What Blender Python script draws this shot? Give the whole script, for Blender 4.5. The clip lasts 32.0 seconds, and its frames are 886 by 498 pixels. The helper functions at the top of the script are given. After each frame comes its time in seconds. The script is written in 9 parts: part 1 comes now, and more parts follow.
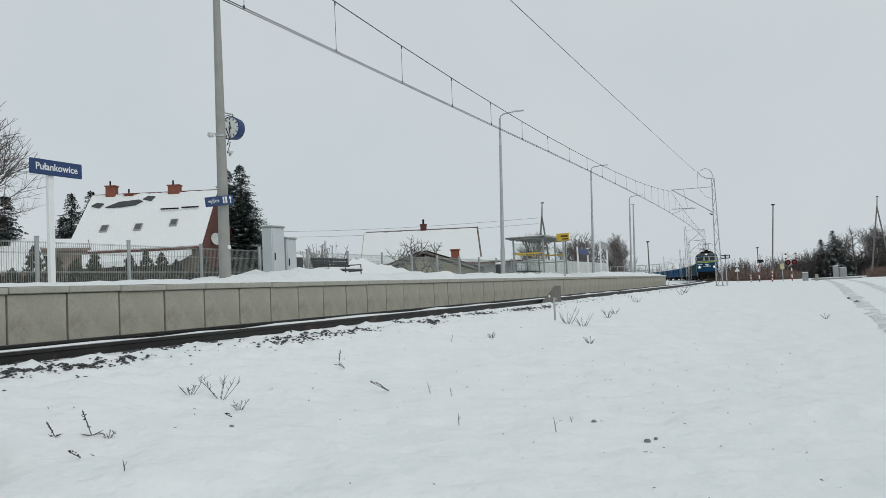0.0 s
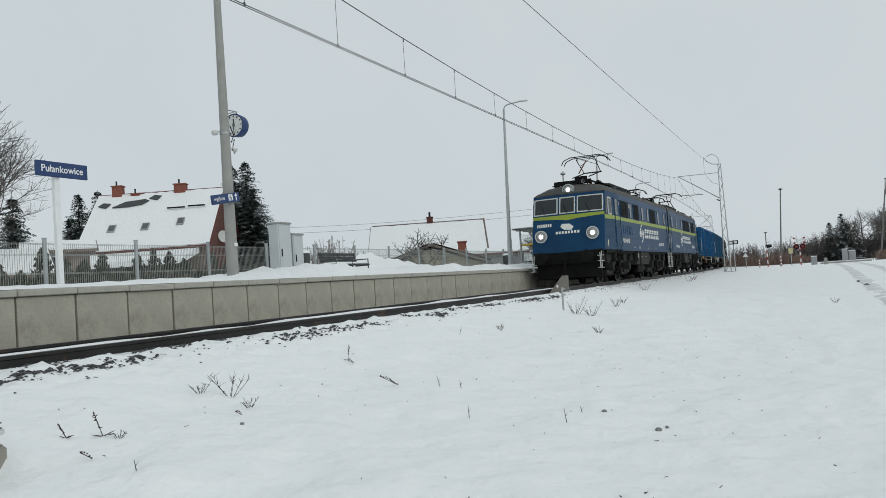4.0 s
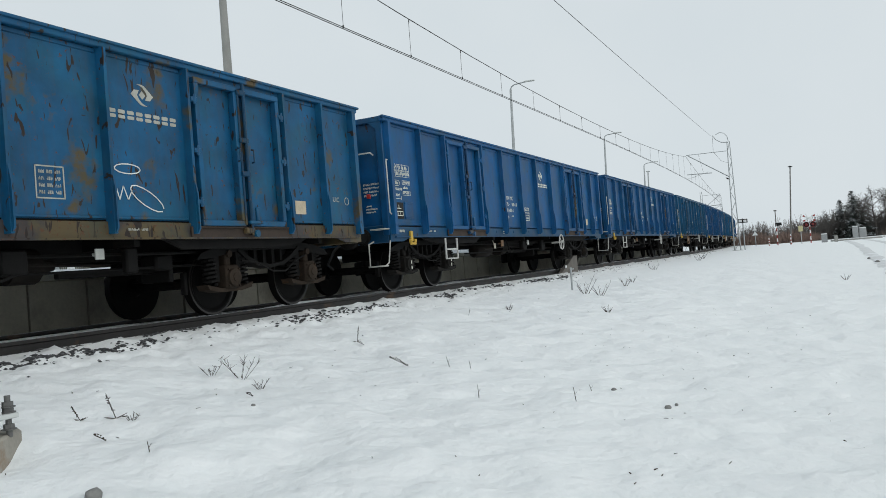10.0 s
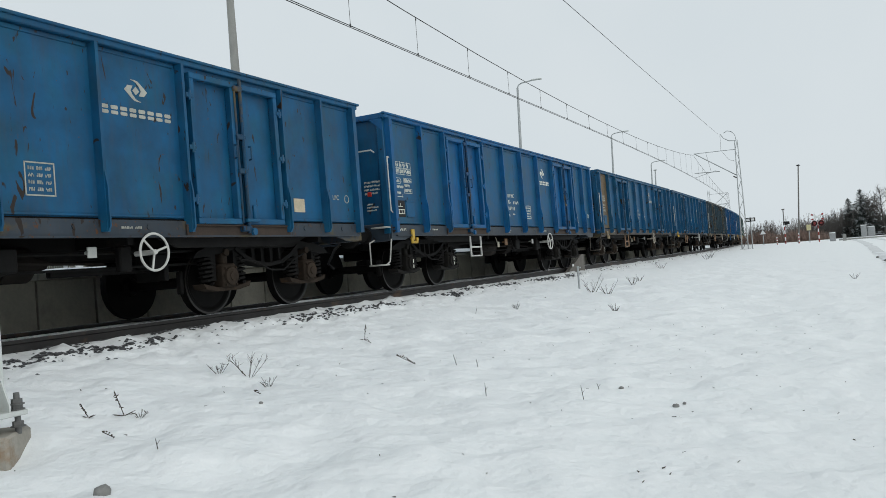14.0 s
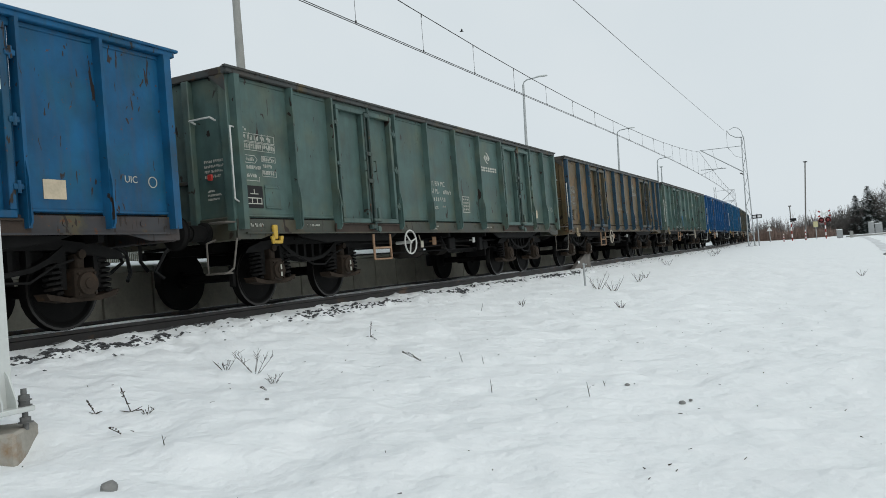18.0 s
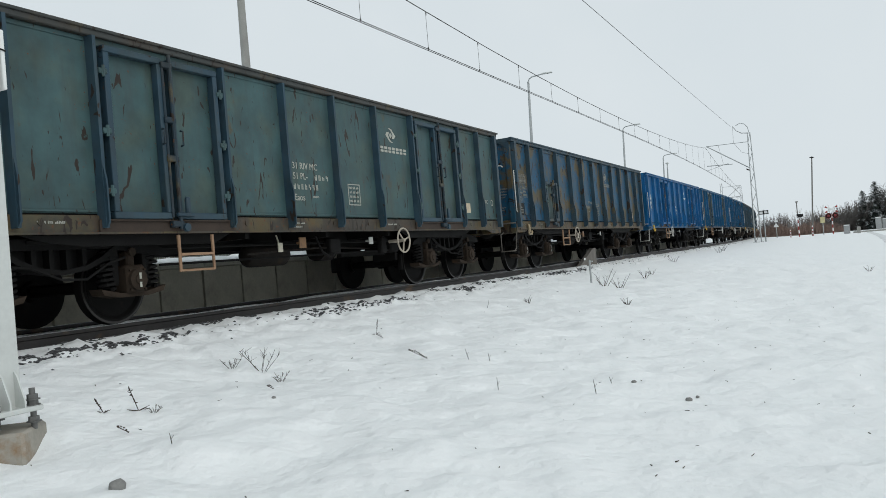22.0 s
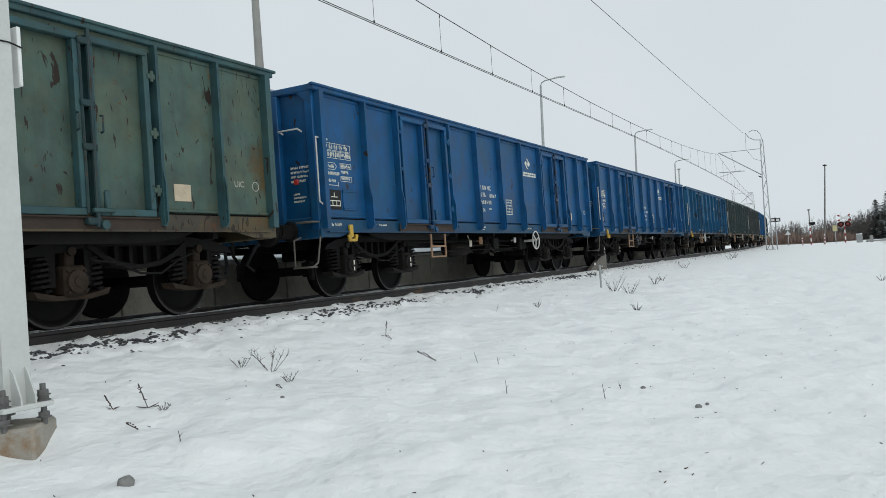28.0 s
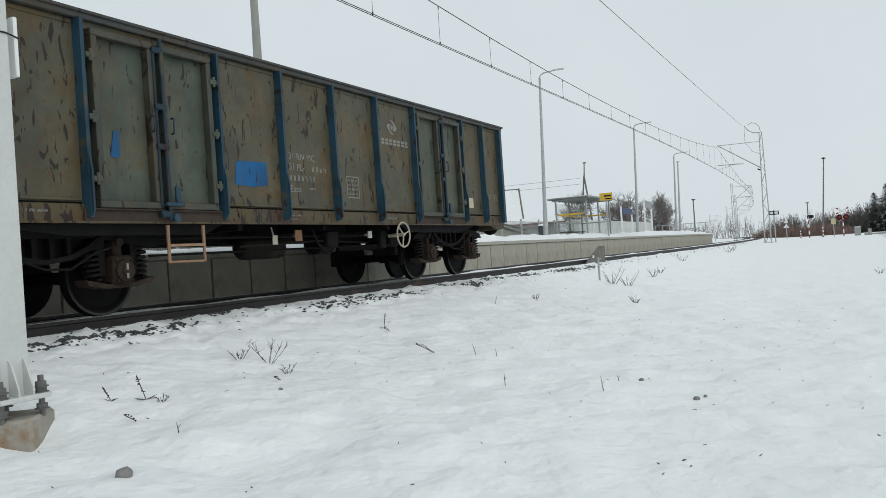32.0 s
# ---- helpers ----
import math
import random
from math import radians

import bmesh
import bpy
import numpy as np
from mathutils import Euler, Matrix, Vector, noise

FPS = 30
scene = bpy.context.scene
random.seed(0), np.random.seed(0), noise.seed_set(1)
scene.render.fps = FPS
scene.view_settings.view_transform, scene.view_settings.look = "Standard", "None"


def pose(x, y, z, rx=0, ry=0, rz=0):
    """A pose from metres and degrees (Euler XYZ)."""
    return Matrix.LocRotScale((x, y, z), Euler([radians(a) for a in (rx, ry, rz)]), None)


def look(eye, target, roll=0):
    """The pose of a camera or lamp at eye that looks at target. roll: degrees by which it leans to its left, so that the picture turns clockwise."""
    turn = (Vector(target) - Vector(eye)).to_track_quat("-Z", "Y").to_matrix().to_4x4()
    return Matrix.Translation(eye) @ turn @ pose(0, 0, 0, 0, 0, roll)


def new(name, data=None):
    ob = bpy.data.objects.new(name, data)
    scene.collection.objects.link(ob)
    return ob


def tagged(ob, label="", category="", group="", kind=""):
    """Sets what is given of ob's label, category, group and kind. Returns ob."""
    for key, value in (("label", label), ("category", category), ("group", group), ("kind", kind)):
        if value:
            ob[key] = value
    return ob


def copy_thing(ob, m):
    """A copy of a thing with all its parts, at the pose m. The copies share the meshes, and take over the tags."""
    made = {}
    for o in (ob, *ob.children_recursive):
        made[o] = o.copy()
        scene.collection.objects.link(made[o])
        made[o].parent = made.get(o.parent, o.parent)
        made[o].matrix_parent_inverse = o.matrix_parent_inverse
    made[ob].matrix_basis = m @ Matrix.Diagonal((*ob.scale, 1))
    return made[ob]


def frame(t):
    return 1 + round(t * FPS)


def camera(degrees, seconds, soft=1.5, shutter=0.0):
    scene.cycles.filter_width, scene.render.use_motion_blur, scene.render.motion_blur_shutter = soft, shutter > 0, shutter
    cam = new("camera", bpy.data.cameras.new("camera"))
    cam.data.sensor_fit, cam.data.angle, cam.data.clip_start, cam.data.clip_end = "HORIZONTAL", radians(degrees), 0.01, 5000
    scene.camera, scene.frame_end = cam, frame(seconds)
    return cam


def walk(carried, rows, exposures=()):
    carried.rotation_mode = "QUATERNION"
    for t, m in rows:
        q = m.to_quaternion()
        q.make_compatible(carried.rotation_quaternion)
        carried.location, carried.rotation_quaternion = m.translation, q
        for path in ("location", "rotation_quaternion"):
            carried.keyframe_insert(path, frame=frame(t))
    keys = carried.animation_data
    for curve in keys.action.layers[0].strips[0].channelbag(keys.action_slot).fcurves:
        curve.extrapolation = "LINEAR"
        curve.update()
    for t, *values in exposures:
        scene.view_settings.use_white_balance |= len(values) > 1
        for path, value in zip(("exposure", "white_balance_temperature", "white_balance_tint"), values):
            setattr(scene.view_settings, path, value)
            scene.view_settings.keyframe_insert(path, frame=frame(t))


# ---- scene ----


def aim(x, y, z, turn, tilt, roll):
    # camera pose: degrees left of the straight track, up, and lean
    a, b = radians(turn), radians(tilt)
    eye = Vector((x, y, z))
    return look(eye, eye + Vector((-math.sin(a) * math.cos(b), math.cos(a) * math.cos(b), math.sin(b))), roll)


cam = camera(58.375, 32.0, soft=0.65)
walk(cam, [
    (0, aim(8.429, -0.030, 0.438, 24.504, 2.948, -2.694)),
    (0.5, aim(8.427, -0.017, 0.446, 24.560, 2.865, -2.796)),
    (1, aim(8.429, -0.012, 0.441, 24.602, 2.801, -3.242)),
    (1.5, aim(8.425, 0.001, 0.441, 24.669, 2.706, -3.407)),
    (2, aim(8.430, 0.006, 0.434, 24.775, 2.646, -3.566)),
    (2.5, aim(8.439, 0.009, 0.435, 24.841, 2.431, -3.832)),
    (3, aim(8.430, 0.005, 0.441, 24.839, 2.375, -3.821)),
    (3.5, aim(8.426, -0.005, 0.444, 24.951, 2.446, -3.884)),
    (6, aim(8.428, -0.003, 0.444, 25.213, 1.808, -4.476)),
    (6.5, aim(8.429, -0.001, 0.437, 25.282, 1.686, -4.576)),
    (7, aim(8.428, -0.006, 0.437, 25.314, 1.620, -4.515)),
    (7.5, aim(8.424, -0.005, 0.427, 25.418, 1.635, -4.534)),
    (8, aim(8.423, -0.006, 0.428, 25.484, 1.489, -4.597)),
    (8.5, aim(8.422, -0.003, 0.431, 25.551, 1.357, -4.594)),
    (9, aim(8.416, -0.006, 0.429, 25.634, 1.313, -4.594)),
    (9.5, aim(8.418, -0.001, 0.428, 25.653, 1.316, -4.559)),
    (10, aim(8.428, -0.004, 0.430, 25.740, 1.174, -4.623)),
    (10.5, aim(8.424, -0.002, 0.428, 25.786, 1.095, -4.610)),
    (11, aim(8.426, -0.007, 0.428, 25.852, 1.129, -4.597)),
    (11.5, aim(8.423, -0.000, 0.428, 25.896, 1.097, -4.627)),
    (12, aim(8.422, 0.001, 0.425, 25.946, 1.137, -4.638)),
    (12.5, aim(8.421, -0.000, 0.426, 25.998, 1.224, -4.595)),
    (13, aim(8.424, -0.000, 0.426, 26.073, 1.231, -4.596)),
    (13.5, aim(8.422, -0.003, 0.425, 26.117, 1.159, -4.559)),
    (14, aim(8.420, -0.003, 0.424, 26.224, 1.126, -4.586)),
    (14.5, aim(8.419, -0.001, 0.426, 26.233, 1.159, -4.575)),
    (16.5, aim(8.422, -0.002, 0.423, 26.471, 1.045, -4.709)),
    (17, aim(8.421, 0.003, 0.425, 26.523, 0.968, -4.680)),
    (17.5, aim(8.417, 0.004, 0.424, 26.548, 0.969, -4.677)),
    (18, aim(8.417, 0.001, 0.421, 26.644, 0.944, -4.597)),
    (18.5, aim(8.424, -0.001, 0.424, 26.672, 0.920, -4.655)),
    (19, aim(8.416, -0.004, 0.425, 26.725, 0.956, -4.644)),
    (19.5, aim(8.414, -0.005, 0.423, 26.790, 1.037, -4.639)),
    (20, aim(8.416, -0.004, 0.424, 26.851, 0.997, -4.746)),
    (20.5, aim(8.416, 0.000, 0.426, 26.934, 0.878, -4.772)),
    (21, aim(8.415, 0.002, 0.423, 26.984, 0.858, -4.819)),
    (21.5, aim(8.414, -0.000, 0.423, 27.045, 0.828, -4.864)),
    (22, aim(8.418, 0.000, 0.422, 27.076, 0.807, -4.869)),
    (22.5, aim(8.416, -0.002, 0.424, 27.114, 0.913, -4.816)),
    (23, aim(8.413, -0.001, 0.422, 27.170, 0.990, -4.554)),
    (23.5, aim(8.411, 0.002, 0.420, 27.250, 1.116, -4.326)),
    (24, aim(8.413, 0.000, 0.421, 27.327, 1.232, -4.208)),
    (24.5, aim(8.415, -0.002, 0.422, 27.346, 1.259, -4.132)),
    (25, aim(8.411, 0.001, 0.423, 27.387, 1.216, -4.139)),
    (25.5, aim(8.409, -0.001, 0.423, 27.468, 1.217, -4.107)),
    (27.5, aim(8.407, 0.005, 0.421, 27.696, 1.031, -4.013)),
    (28, aim(8.408, 0.000, 0.418, 27.755, 1.063, -4.000)),
    (28.5, aim(8.408, 0.002, 0.419, 27.799, 1.064, -3.949)),
    (29, aim(8.406, 0.003, 0.421, 27.803, 0.996, -3.887)),
    (29.5, aim(8.406, -0.001, 0.419, 27.855, 0.957, -3.923)),
    (30, aim(8.404, 0.004, 0.418, 27.912, 0.952, -3.899)),
    (30.5, aim(8.408, 0.001, 0.419, 27.868, 0.894, -4.012)),
    (31, aim(8.406, 0.004, 0.418, 27.793, 0.762, -3.969)),
    (31.5, aim(8.404, 0.006, 0.414, 27.806, 0.595, -3.949)),
    (32, aim(8.403, 0.009, 0.413, 27.687, 0.523, -3.944)),
], exposures=[(0, -0.16), (3.5, -0.16), (5.5, 0.06), (14.5, 0.04), (17.0, 0.07), (25.5, 0.09), (27.5, 0.05), (32.0, 0.04)])


# ---- world and sun: a bright overcast winter sky ----
world = bpy.data.worlds.new("overcast_sky")
scene.world = world
world.use_nodes = True
wn, wl = world.node_tree.nodes, world.node_tree.links
sky = wn.new("ShaderNodeTexSky")
sky.sky_type, sky.sun_disc = "NISHITA", False
sky.sun_elevation, sky.sun_rotation = radians(36.0), radians(110.0)
grey = wn.new("ShaderNodeHueSaturation")
grey.inputs["Saturation"].default_value = 0.15
wl.new(sky.outputs[0], grey.inputs["Color"])
dim = wn.new("ShaderNodeVectorMath")
dim.operation = "SCALE"
dim.inputs["Scale"].default_value = 0.05
wl.new(grey.outputs[0], dim.inputs[0])
cloud_noise = wn.new("ShaderNodeTexNoise")
cloud_noise.inputs["Scale"].default_value = 1.6
cloud_noise.inputs["Detail"].default_value = 5
cloud = wn.new("ShaderNodeValToRGB")
cloud.color_ramp.elements[0].position, cloud.color_ramp.elements[0].color = 0.3, (0.635, 0.715, 0.762, 1)
cloud.color_ramp.elements[1].position, cloud.color_ramp.elements[1].color = 0.72, (0.74, 0.80, 0.83, 1)
wl.new(cloud_noise.outputs[0], cloud.inputs[0])
veil = wn.new("ShaderNodeMixRGB")
veil.inputs[0].default_value = 0.88
wl.new(dim.outputs[0], veil.inputs[1])
wl.new(cloud.outputs[0], veil.inputs[2])
wl.new(veil.outputs[0], wn["Background"].inputs["Color"])
wn["Background"].inputs["Strength"].default_value = 1.0

sun = new("sun", bpy.data.lights.new("sun", "SUN"))
sun.data.energy, sun.data.angle, sun.data.color = 0.75, radians(45), (1.0, 0.97, 0.93)
sun.matrix_world = look((40, -14.6, 31), (0, 0, 0))


# ---- materials ----
def material(name, color, rough=0.7, metal=0.0, spread=0.25, scale=6.0, fine=60.0, bump=0.2, dirt=None, dirt_amount=0.5, coat=0.0, deep=0.004):
    """Plain surface with two scales of tone, fine relief and an optional second colour in patches."""
    m = bpy.data.materials.new(name)
    m.use_nodes = True
    n, l = m.node_tree.nodes, m.node_tree.links
    b = n["Principled BSDF"]
    b.inputs["Roughness"].default_value, b.inputs["Metallic"].default_value = rough, metal
    co = n.new("ShaderNodeTexCoord")
    big, small = n.new("ShaderNodeTexNoise"), n.new("ShaderNodeTexNoise")
    big.inputs["Scale"].default_value, big.inputs["Detail"].default_value = scale, 6
    small.inputs["Scale"].default_value, small.inputs["Detail"].default_value = fine, 4
    l.new(co.outputs["Object"], big.inputs["Vector"])
    l.new(co.outputs["Object"], small.inputs["Vector"])
    tone = n.new("ShaderNodeMapRange")
    tone.inputs["From Min"].default_value, tone.inputs["From Max"].default_value = 0.3, 0.7
    tone.inputs["To Min"].default_value, tone.inputs["To Max"].default_value = 1 - spread, 1 + spread
    half = n.new("ShaderNodeMath")
    half.operation = "MULTIPLY_ADD"
    half.inputs[1].default_value, half.inputs[2].default_value = 0.35, 0.0
    l.new(small.outputs[0], half.inputs[0])
    mix = n.new("ShaderNodeMath")
    mix.operation = "MULTIPLY_ADD"
    mix.inputs[1].default_value = 0.65
    l.new(big.outputs[0], mix.inputs[0])
    l.new(half.outputs[0], mix.inputs[2])
    l.new(mix.outputs[0], tone.inputs["Value"])
    col = n.new("ShaderNodeVectorMath")
    col.operation = "SCALE"
    col.inputs[0].default_value = color[:3]
    l.new(tone.outputs[0], col.inputs["Scale"])
    out = col.outputs[0]
    if dirt:
        pat = n.new("ShaderNodeTexNoise")
        pat.inputs["Scale"].default_value, pat.inputs["Detail"].default_value, pat.inputs["Roughness"].default_value = scale * 0.7, 8, 0.65
        l.new(co.outputs["Object"], pat.inputs["Vector"])
        ramp = n.new("ShaderNodeMapRange")
        edge = 0.72 - 0.4 * dirt_amount
        ramp.inputs["From Min"].default_value, ramp.inputs["From Max"].default_value = edge, edge + 0.12
        l.new(pat.outputs[0], ramp.inputs["Value"])
        mx = n.new("ShaderNodeMixRGB")
        l.new(ramp.outputs[0], mx.inputs[0])
        l.new(out, mx.inputs[1])
        mx.inputs[2].default_value = (*dirt[:3], 1)
        out = mx.outputs[0]
    l.new(out, b.inputs["Base Color"])
    bp = n.new("ShaderNodeBump")
    bp.inputs["Strength"].default_value, bp.inputs["Distance"].default_value = bump, deep
    l.new(mix.outputs[0], bp.inputs["Height"])
    l.new(bp.outputs[0], b.inputs["Normal"])
    return m


def snow_material(name, coarse, bright=0.86):
    m = bpy.data.materials.new(name)
    m.use_nodes = True
    n, l = m.node_tree.nodes, m.node_tree.links
    b = n["Principled BSDF"]
    b.inputs["Roughness"].default_value = 0.62
    co = n.new("ShaderNodeTexCoord")
    hs = []
    for sc, dist, de in ((coarse * 2.4, 0.035, 2), (coarse * 5, 0.04, 2), (coarse * 14, 0.014, 3), (70, 0.003, 3)):
        t = n.new("ShaderNodeTexNoise")
        t.inputs["Scale"].default_value, t.inputs["Detail"].default_value = sc, de
        l.new(co.outputs["Object"], t.inputs["Vector"])
        hs.append((t, dist))
    prev = None
    for t, dist in hs:
        bp = n.new("ShaderNodeBump")
        bp.inputs["Strength"].default_value, bp.inputs["Distance"].default_value = 1.0, dist
        l.new(t.outputs[0], bp.inputs["Height"])
        if prev:
            l.new(prev.outputs[0], bp.inputs["Normal"])
        prev = bp
    l.new(prev.outputs[0], b.inputs["Normal"])
    ramp = n.new("ShaderNodeValToRGB")
    ramp.color_ramp.elements[0].position, ramp.color_ramp.elements[0].color = 0.3, (bright * 0.965, bright * 0.99, bright * 0.985, 1)
    ramp.color_ramp.elements[1].position, ramp.color_ramp.elements[1].color = 0.7, (bright * 0.99, bright * 1.005, bright * 1.0, 1)
    l.new(hs[1][0].outputs[0], ramp.inputs[0])
    l.new(ramp.outputs[0], b.inputs["Base Color"])
    b.inputs["Specular IOR Level"].default_value = 0.25
    return m


def wagon_paint(name):
    """Body paint: the object's own colour, old ochre paint in patches by its alpha, rust specks, streaks and grime."""
    m = bpy.data.materials.new(name)
    m.use_nodes = True
    n, l = m.node_tree.nodes, m.node_tree.links
    b = n["Principled BSDF"]
    info, co = n.new("ShaderNodeObjectInfo"), n.new("ShaderNodeTexCoord")
    off = n.new("ShaderNodeVectorMath")
    off.operation = "MULTIPLY_ADD"
    off.inputs[0].default_value = (37.0, 53.0, 17.0)
    l.new(info.outputs["Random"], off.inputs[1])
    l.new(co.outputs["Object"], off.inputs[2])

    def noise_node(scale, detail, rough, vec):
        t = n.new("ShaderNodeTexNoise")
        t.inputs["Scale"].default_value, t.inputs["Detail"].default_value, t.inputs["Roughness"].default_value = scale, detail, rough
        l.new(vec, t.inputs["Vector"])
        return t

    def ranged(src, a, c, lo=0.0, hi=1.0):
        r = n.new("ShaderNodeMapRange")
        r.inputs["From Min"].default_value, r.inputs["From Max"].default_value = a, c
        r.inputs["To Min"].default_value, r.inputs["To Max"].default_value = lo, hi
        l.new(src, r.inputs["Value"])
        return r

    def math_node(op, a, c):
        r = n.new("ShaderNodeMath")
        r.operation = op
        for i, v in enumerate((a, c)):
            if hasattr(v, "name"):
                l.new(v, r.inputs[i])
            else:
                r.inputs[i].default_value = v
        return r

    def mixed(fac, a, c):
        r = n.new("ShaderNodeMixRGB")
        l.new(fac, r.inputs[0])
        for i, v in ((1, a), (2, c)):
            if hasattr(v, "name"):
                l.new(v, r.inputs[i])
            else:
                r.inputs[i].default_value = (*v, 1)
        return r.outputs[0]

    stretch = n.new("ShaderNodeVectorMath")
    stretch.operation = "MULTIPLY"
    stretch.inputs[1].default_value = (3.0, 3.0, 0.35)
    l.new(off.outputs[0], stretch.inputs[0])
    patch = noise_node(1.3, 9, 0.62, off.outputs[0])
    tone = noise_node(2.2, 5, 0.6, off.outputs[0])
    specks = noise_node(13, 6, 0.72, off.outputs[0])
    streak = noise_node(3.5, 5, 0.6, stretch.outputs[0])
    # ochre patches grow with alpha
    level = math_node("SUBTRACT", 0.80, math_node("MULTIPLY", info.outputs["Alpha"], 0.46).outputs[0])
    pm = math_node("MULTIPLY", math_node("SUBTRACT", patch.outputs[0], level.outputs[0]).outputs[0], 14.0)
    pm.use_clamp = True
    shade = ranged(tone.outputs[0], 0.3, 0.7, 0.66, 1.25)
    base = n.new("ShaderNodeVectorMath")
    base.operation = "SCALE"
    l.new(info.outputs["Color"], base.inputs[0])
    l.new(shade.outputs[0], base.inputs["Scale"])
    # older teal coat in soft clouds
    cloudy = noise_node(1.7, 4, 0.55, off.outputs[0])
    faded = ranged(cloudy.outputs[0], 0.47, 0.66, 0.0, 0.38)
    older = n.new("ShaderNodeVectorMath")
    older.operation = "MULTIPLY"
    older.inputs[1].default_value = (1.7, 1.0, 0.6)
    l.new(base.outputs[0], older.inputs[0])
    body = mixed(faded.outputs[0], base.outputs[0], older.outputs[0])
    ochre = mixed(ranged(tone.outputs[0], 0.35, 0.65).outputs[0], (0.062, 0.058, 0.034), (0.095, 0.068, 0.03))
    c = mixed(pm.outputs[0], body, ochre)
    dull = ranged(streak.outputs[0], 0.48, 0.75, 0.0, 0.35)
    c = mixed(dull.outputs[0], c, (0.045, 0.05, 0.05))
    level2 = math_node("SUBTRACT", 0.70, math_node("MULTIPLY", info.outputs["Alpha"], 0.17).outputs[0])
    rust = math_node("MULTIPLY", math_node("SUBTRACT", specks.outputs[0], level2.outputs[0]).outputs[0], 25.0)
    rust.use_clamp = True
    c = mixed(rust.outputs[0], c, (0.095, 0.04, 0.018))
    # long scratches and scrapes down to dark metal
    bent = n.new("ShaderNodeVectorMath")
    bent.operation = "MULTIPLY"
    bent.inputs[1].default_value = (1.0, 2.6, 0.8)
    l.new(off.outputs[0], bent.inputs[0])
    gouge = noise_node(3.2, 3, 0.45, bent.outputs[0])
    gouge.inputs["Distortion"].default_value = 1.6
    level3 = math_node("SUBTRACT", 0.70, math_node("MULTIPLY", info.outputs["Alpha"], 0.14).outputs[0])
    cut = math_node("MULTIPLY", math_node("SUBTRACT", gouge.outputs[0], level3.outputs[0]).outputs[0], 40.0)
    cut.use_clamp = True
    c = mixed(cut.outputs[0], c, (0.022, 0.015, 0.011))
    l.new(c, b.inputs["Base Color"])
    b.inputs["Specular IOR Level"].default_value = 0.3
    rg = ranged(tone.outputs[0], 0.3, 0.7, 0.4, 0.6)
    l.new(rg.outputs[0], b.inputs["Roughness"])
    bp = n.new("ShaderNodeBump")
    bp.inputs["Strength"].default_value, bp.inputs["Distance"].default_value = 0.35, 0.02
    dents = noise_node(2.6, 3, 0.5, off.outputs[0])
    l.new(dents.outputs[0], bp.inputs["Height"])
    l.new(bp.outputs[0], b.inputs["Normal"])
    return m


SNOW = snow_material("field_snow", 0.9)
SNOW_LUMP = snow_material("heaped_snow", 2.2)
PAINT = wagon_paint("wagon_paint")
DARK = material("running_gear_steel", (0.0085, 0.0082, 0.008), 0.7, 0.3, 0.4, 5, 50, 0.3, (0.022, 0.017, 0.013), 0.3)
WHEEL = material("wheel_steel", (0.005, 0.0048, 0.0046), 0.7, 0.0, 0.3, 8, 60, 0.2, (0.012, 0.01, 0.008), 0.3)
TYRE = material("worn_tyre_steel", (0.42, 0.42, 0.43), 0.4, 0.6, 0.15, 10, 70, 0.1)
tyre_info = TYRE.node_tree.nodes.new("ShaderNodeObjectInfo")
TYRE.node_tree.links.new(tyre_info.outputs["Color"], TYRE.node_tree.nodes["Principled BSDF"].inputs["Base Color"])
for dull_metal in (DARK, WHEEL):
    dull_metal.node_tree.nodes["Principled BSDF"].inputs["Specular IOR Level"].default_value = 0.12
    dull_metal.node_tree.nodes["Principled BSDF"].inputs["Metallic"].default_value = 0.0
AXLE_BOX = material("rusty_axle_box_steel", (0.024, 0.02, 0.017), 0.8, 0, 0.4, 6, 50, 0.3, (0.05, 0.034, 0.023), 0.4)
AXLE_BOX.node_tree.nodes["Principled BSDF"].inputs["Specular IOR Level"].default_value = 0.15
RUST = material("rusty_steel", (0.036, 0.024, 0.017), 0.85, 0.0, 0.4, 4, 40, 0.3, (0.06, 0.032, 0.018), 0.35)
WHITE_STEEL = material("white_painted_steel", (0.52, 0.53, 0.5), 0.5, 0, 0.15, 8, 60, 0.1, (0.3, 0.26, 0.2), 0.25)
ORANGE_STEEL = material("ochre_painted_steel", (0.24, 0.13, 0.06), 0.6, 0, 0.2, 8, 60, 0.1, (0.12, 0.07, 0.04), 0.4)
YELLOW = material("yellow_painted_steel", (0.5, 0.32, 0.04), 0.55, 0, 0.15, 8, 60, 0.1, (0.3, 0.2, 0.06), 0.25)
HOOK_WORN = material("worn_cream_steel", (0.3, 0.24, 0.15), 0.65, 0, 0.2, 8, 40, 0.1, (0.1, 0.07, 0.05), 0.4)
NOTICE = material("cream_notice_plate", (0.5, 0.42, 0.3), 0.6, 0, 0.2, 8, 40, 0.1)
LETTER = material("white_lettering", (0.62, 0.64, 0.62), 0.6, 0, 0.2, 5, 30, 0.05)
letter_info, letter_tint = LETTER.node_tree.nodes.new("ShaderNodeObjectInfo"), LETTER.node_tree.nodes.new("ShaderNodeMixRGB")
letter_tint.blend_type, letter_tint.inputs[0].default_value = "MULTIPLY", 1.0
LETTER.node_tree.links.new(LETTER.node_tree.nodes["Principled BSDF"].inputs["Base Color"].links[0].from_socket, letter_tint.inputs[1])
LETTER.node_tree.links.new(letter_info.outputs["Color"], letter_tint.inputs[2])
LETTER.node_tree.links.new(letter_tint.outputs[0], LETTER.node_tree.nodes["Principled BSDF"].inputs["Base Color"])
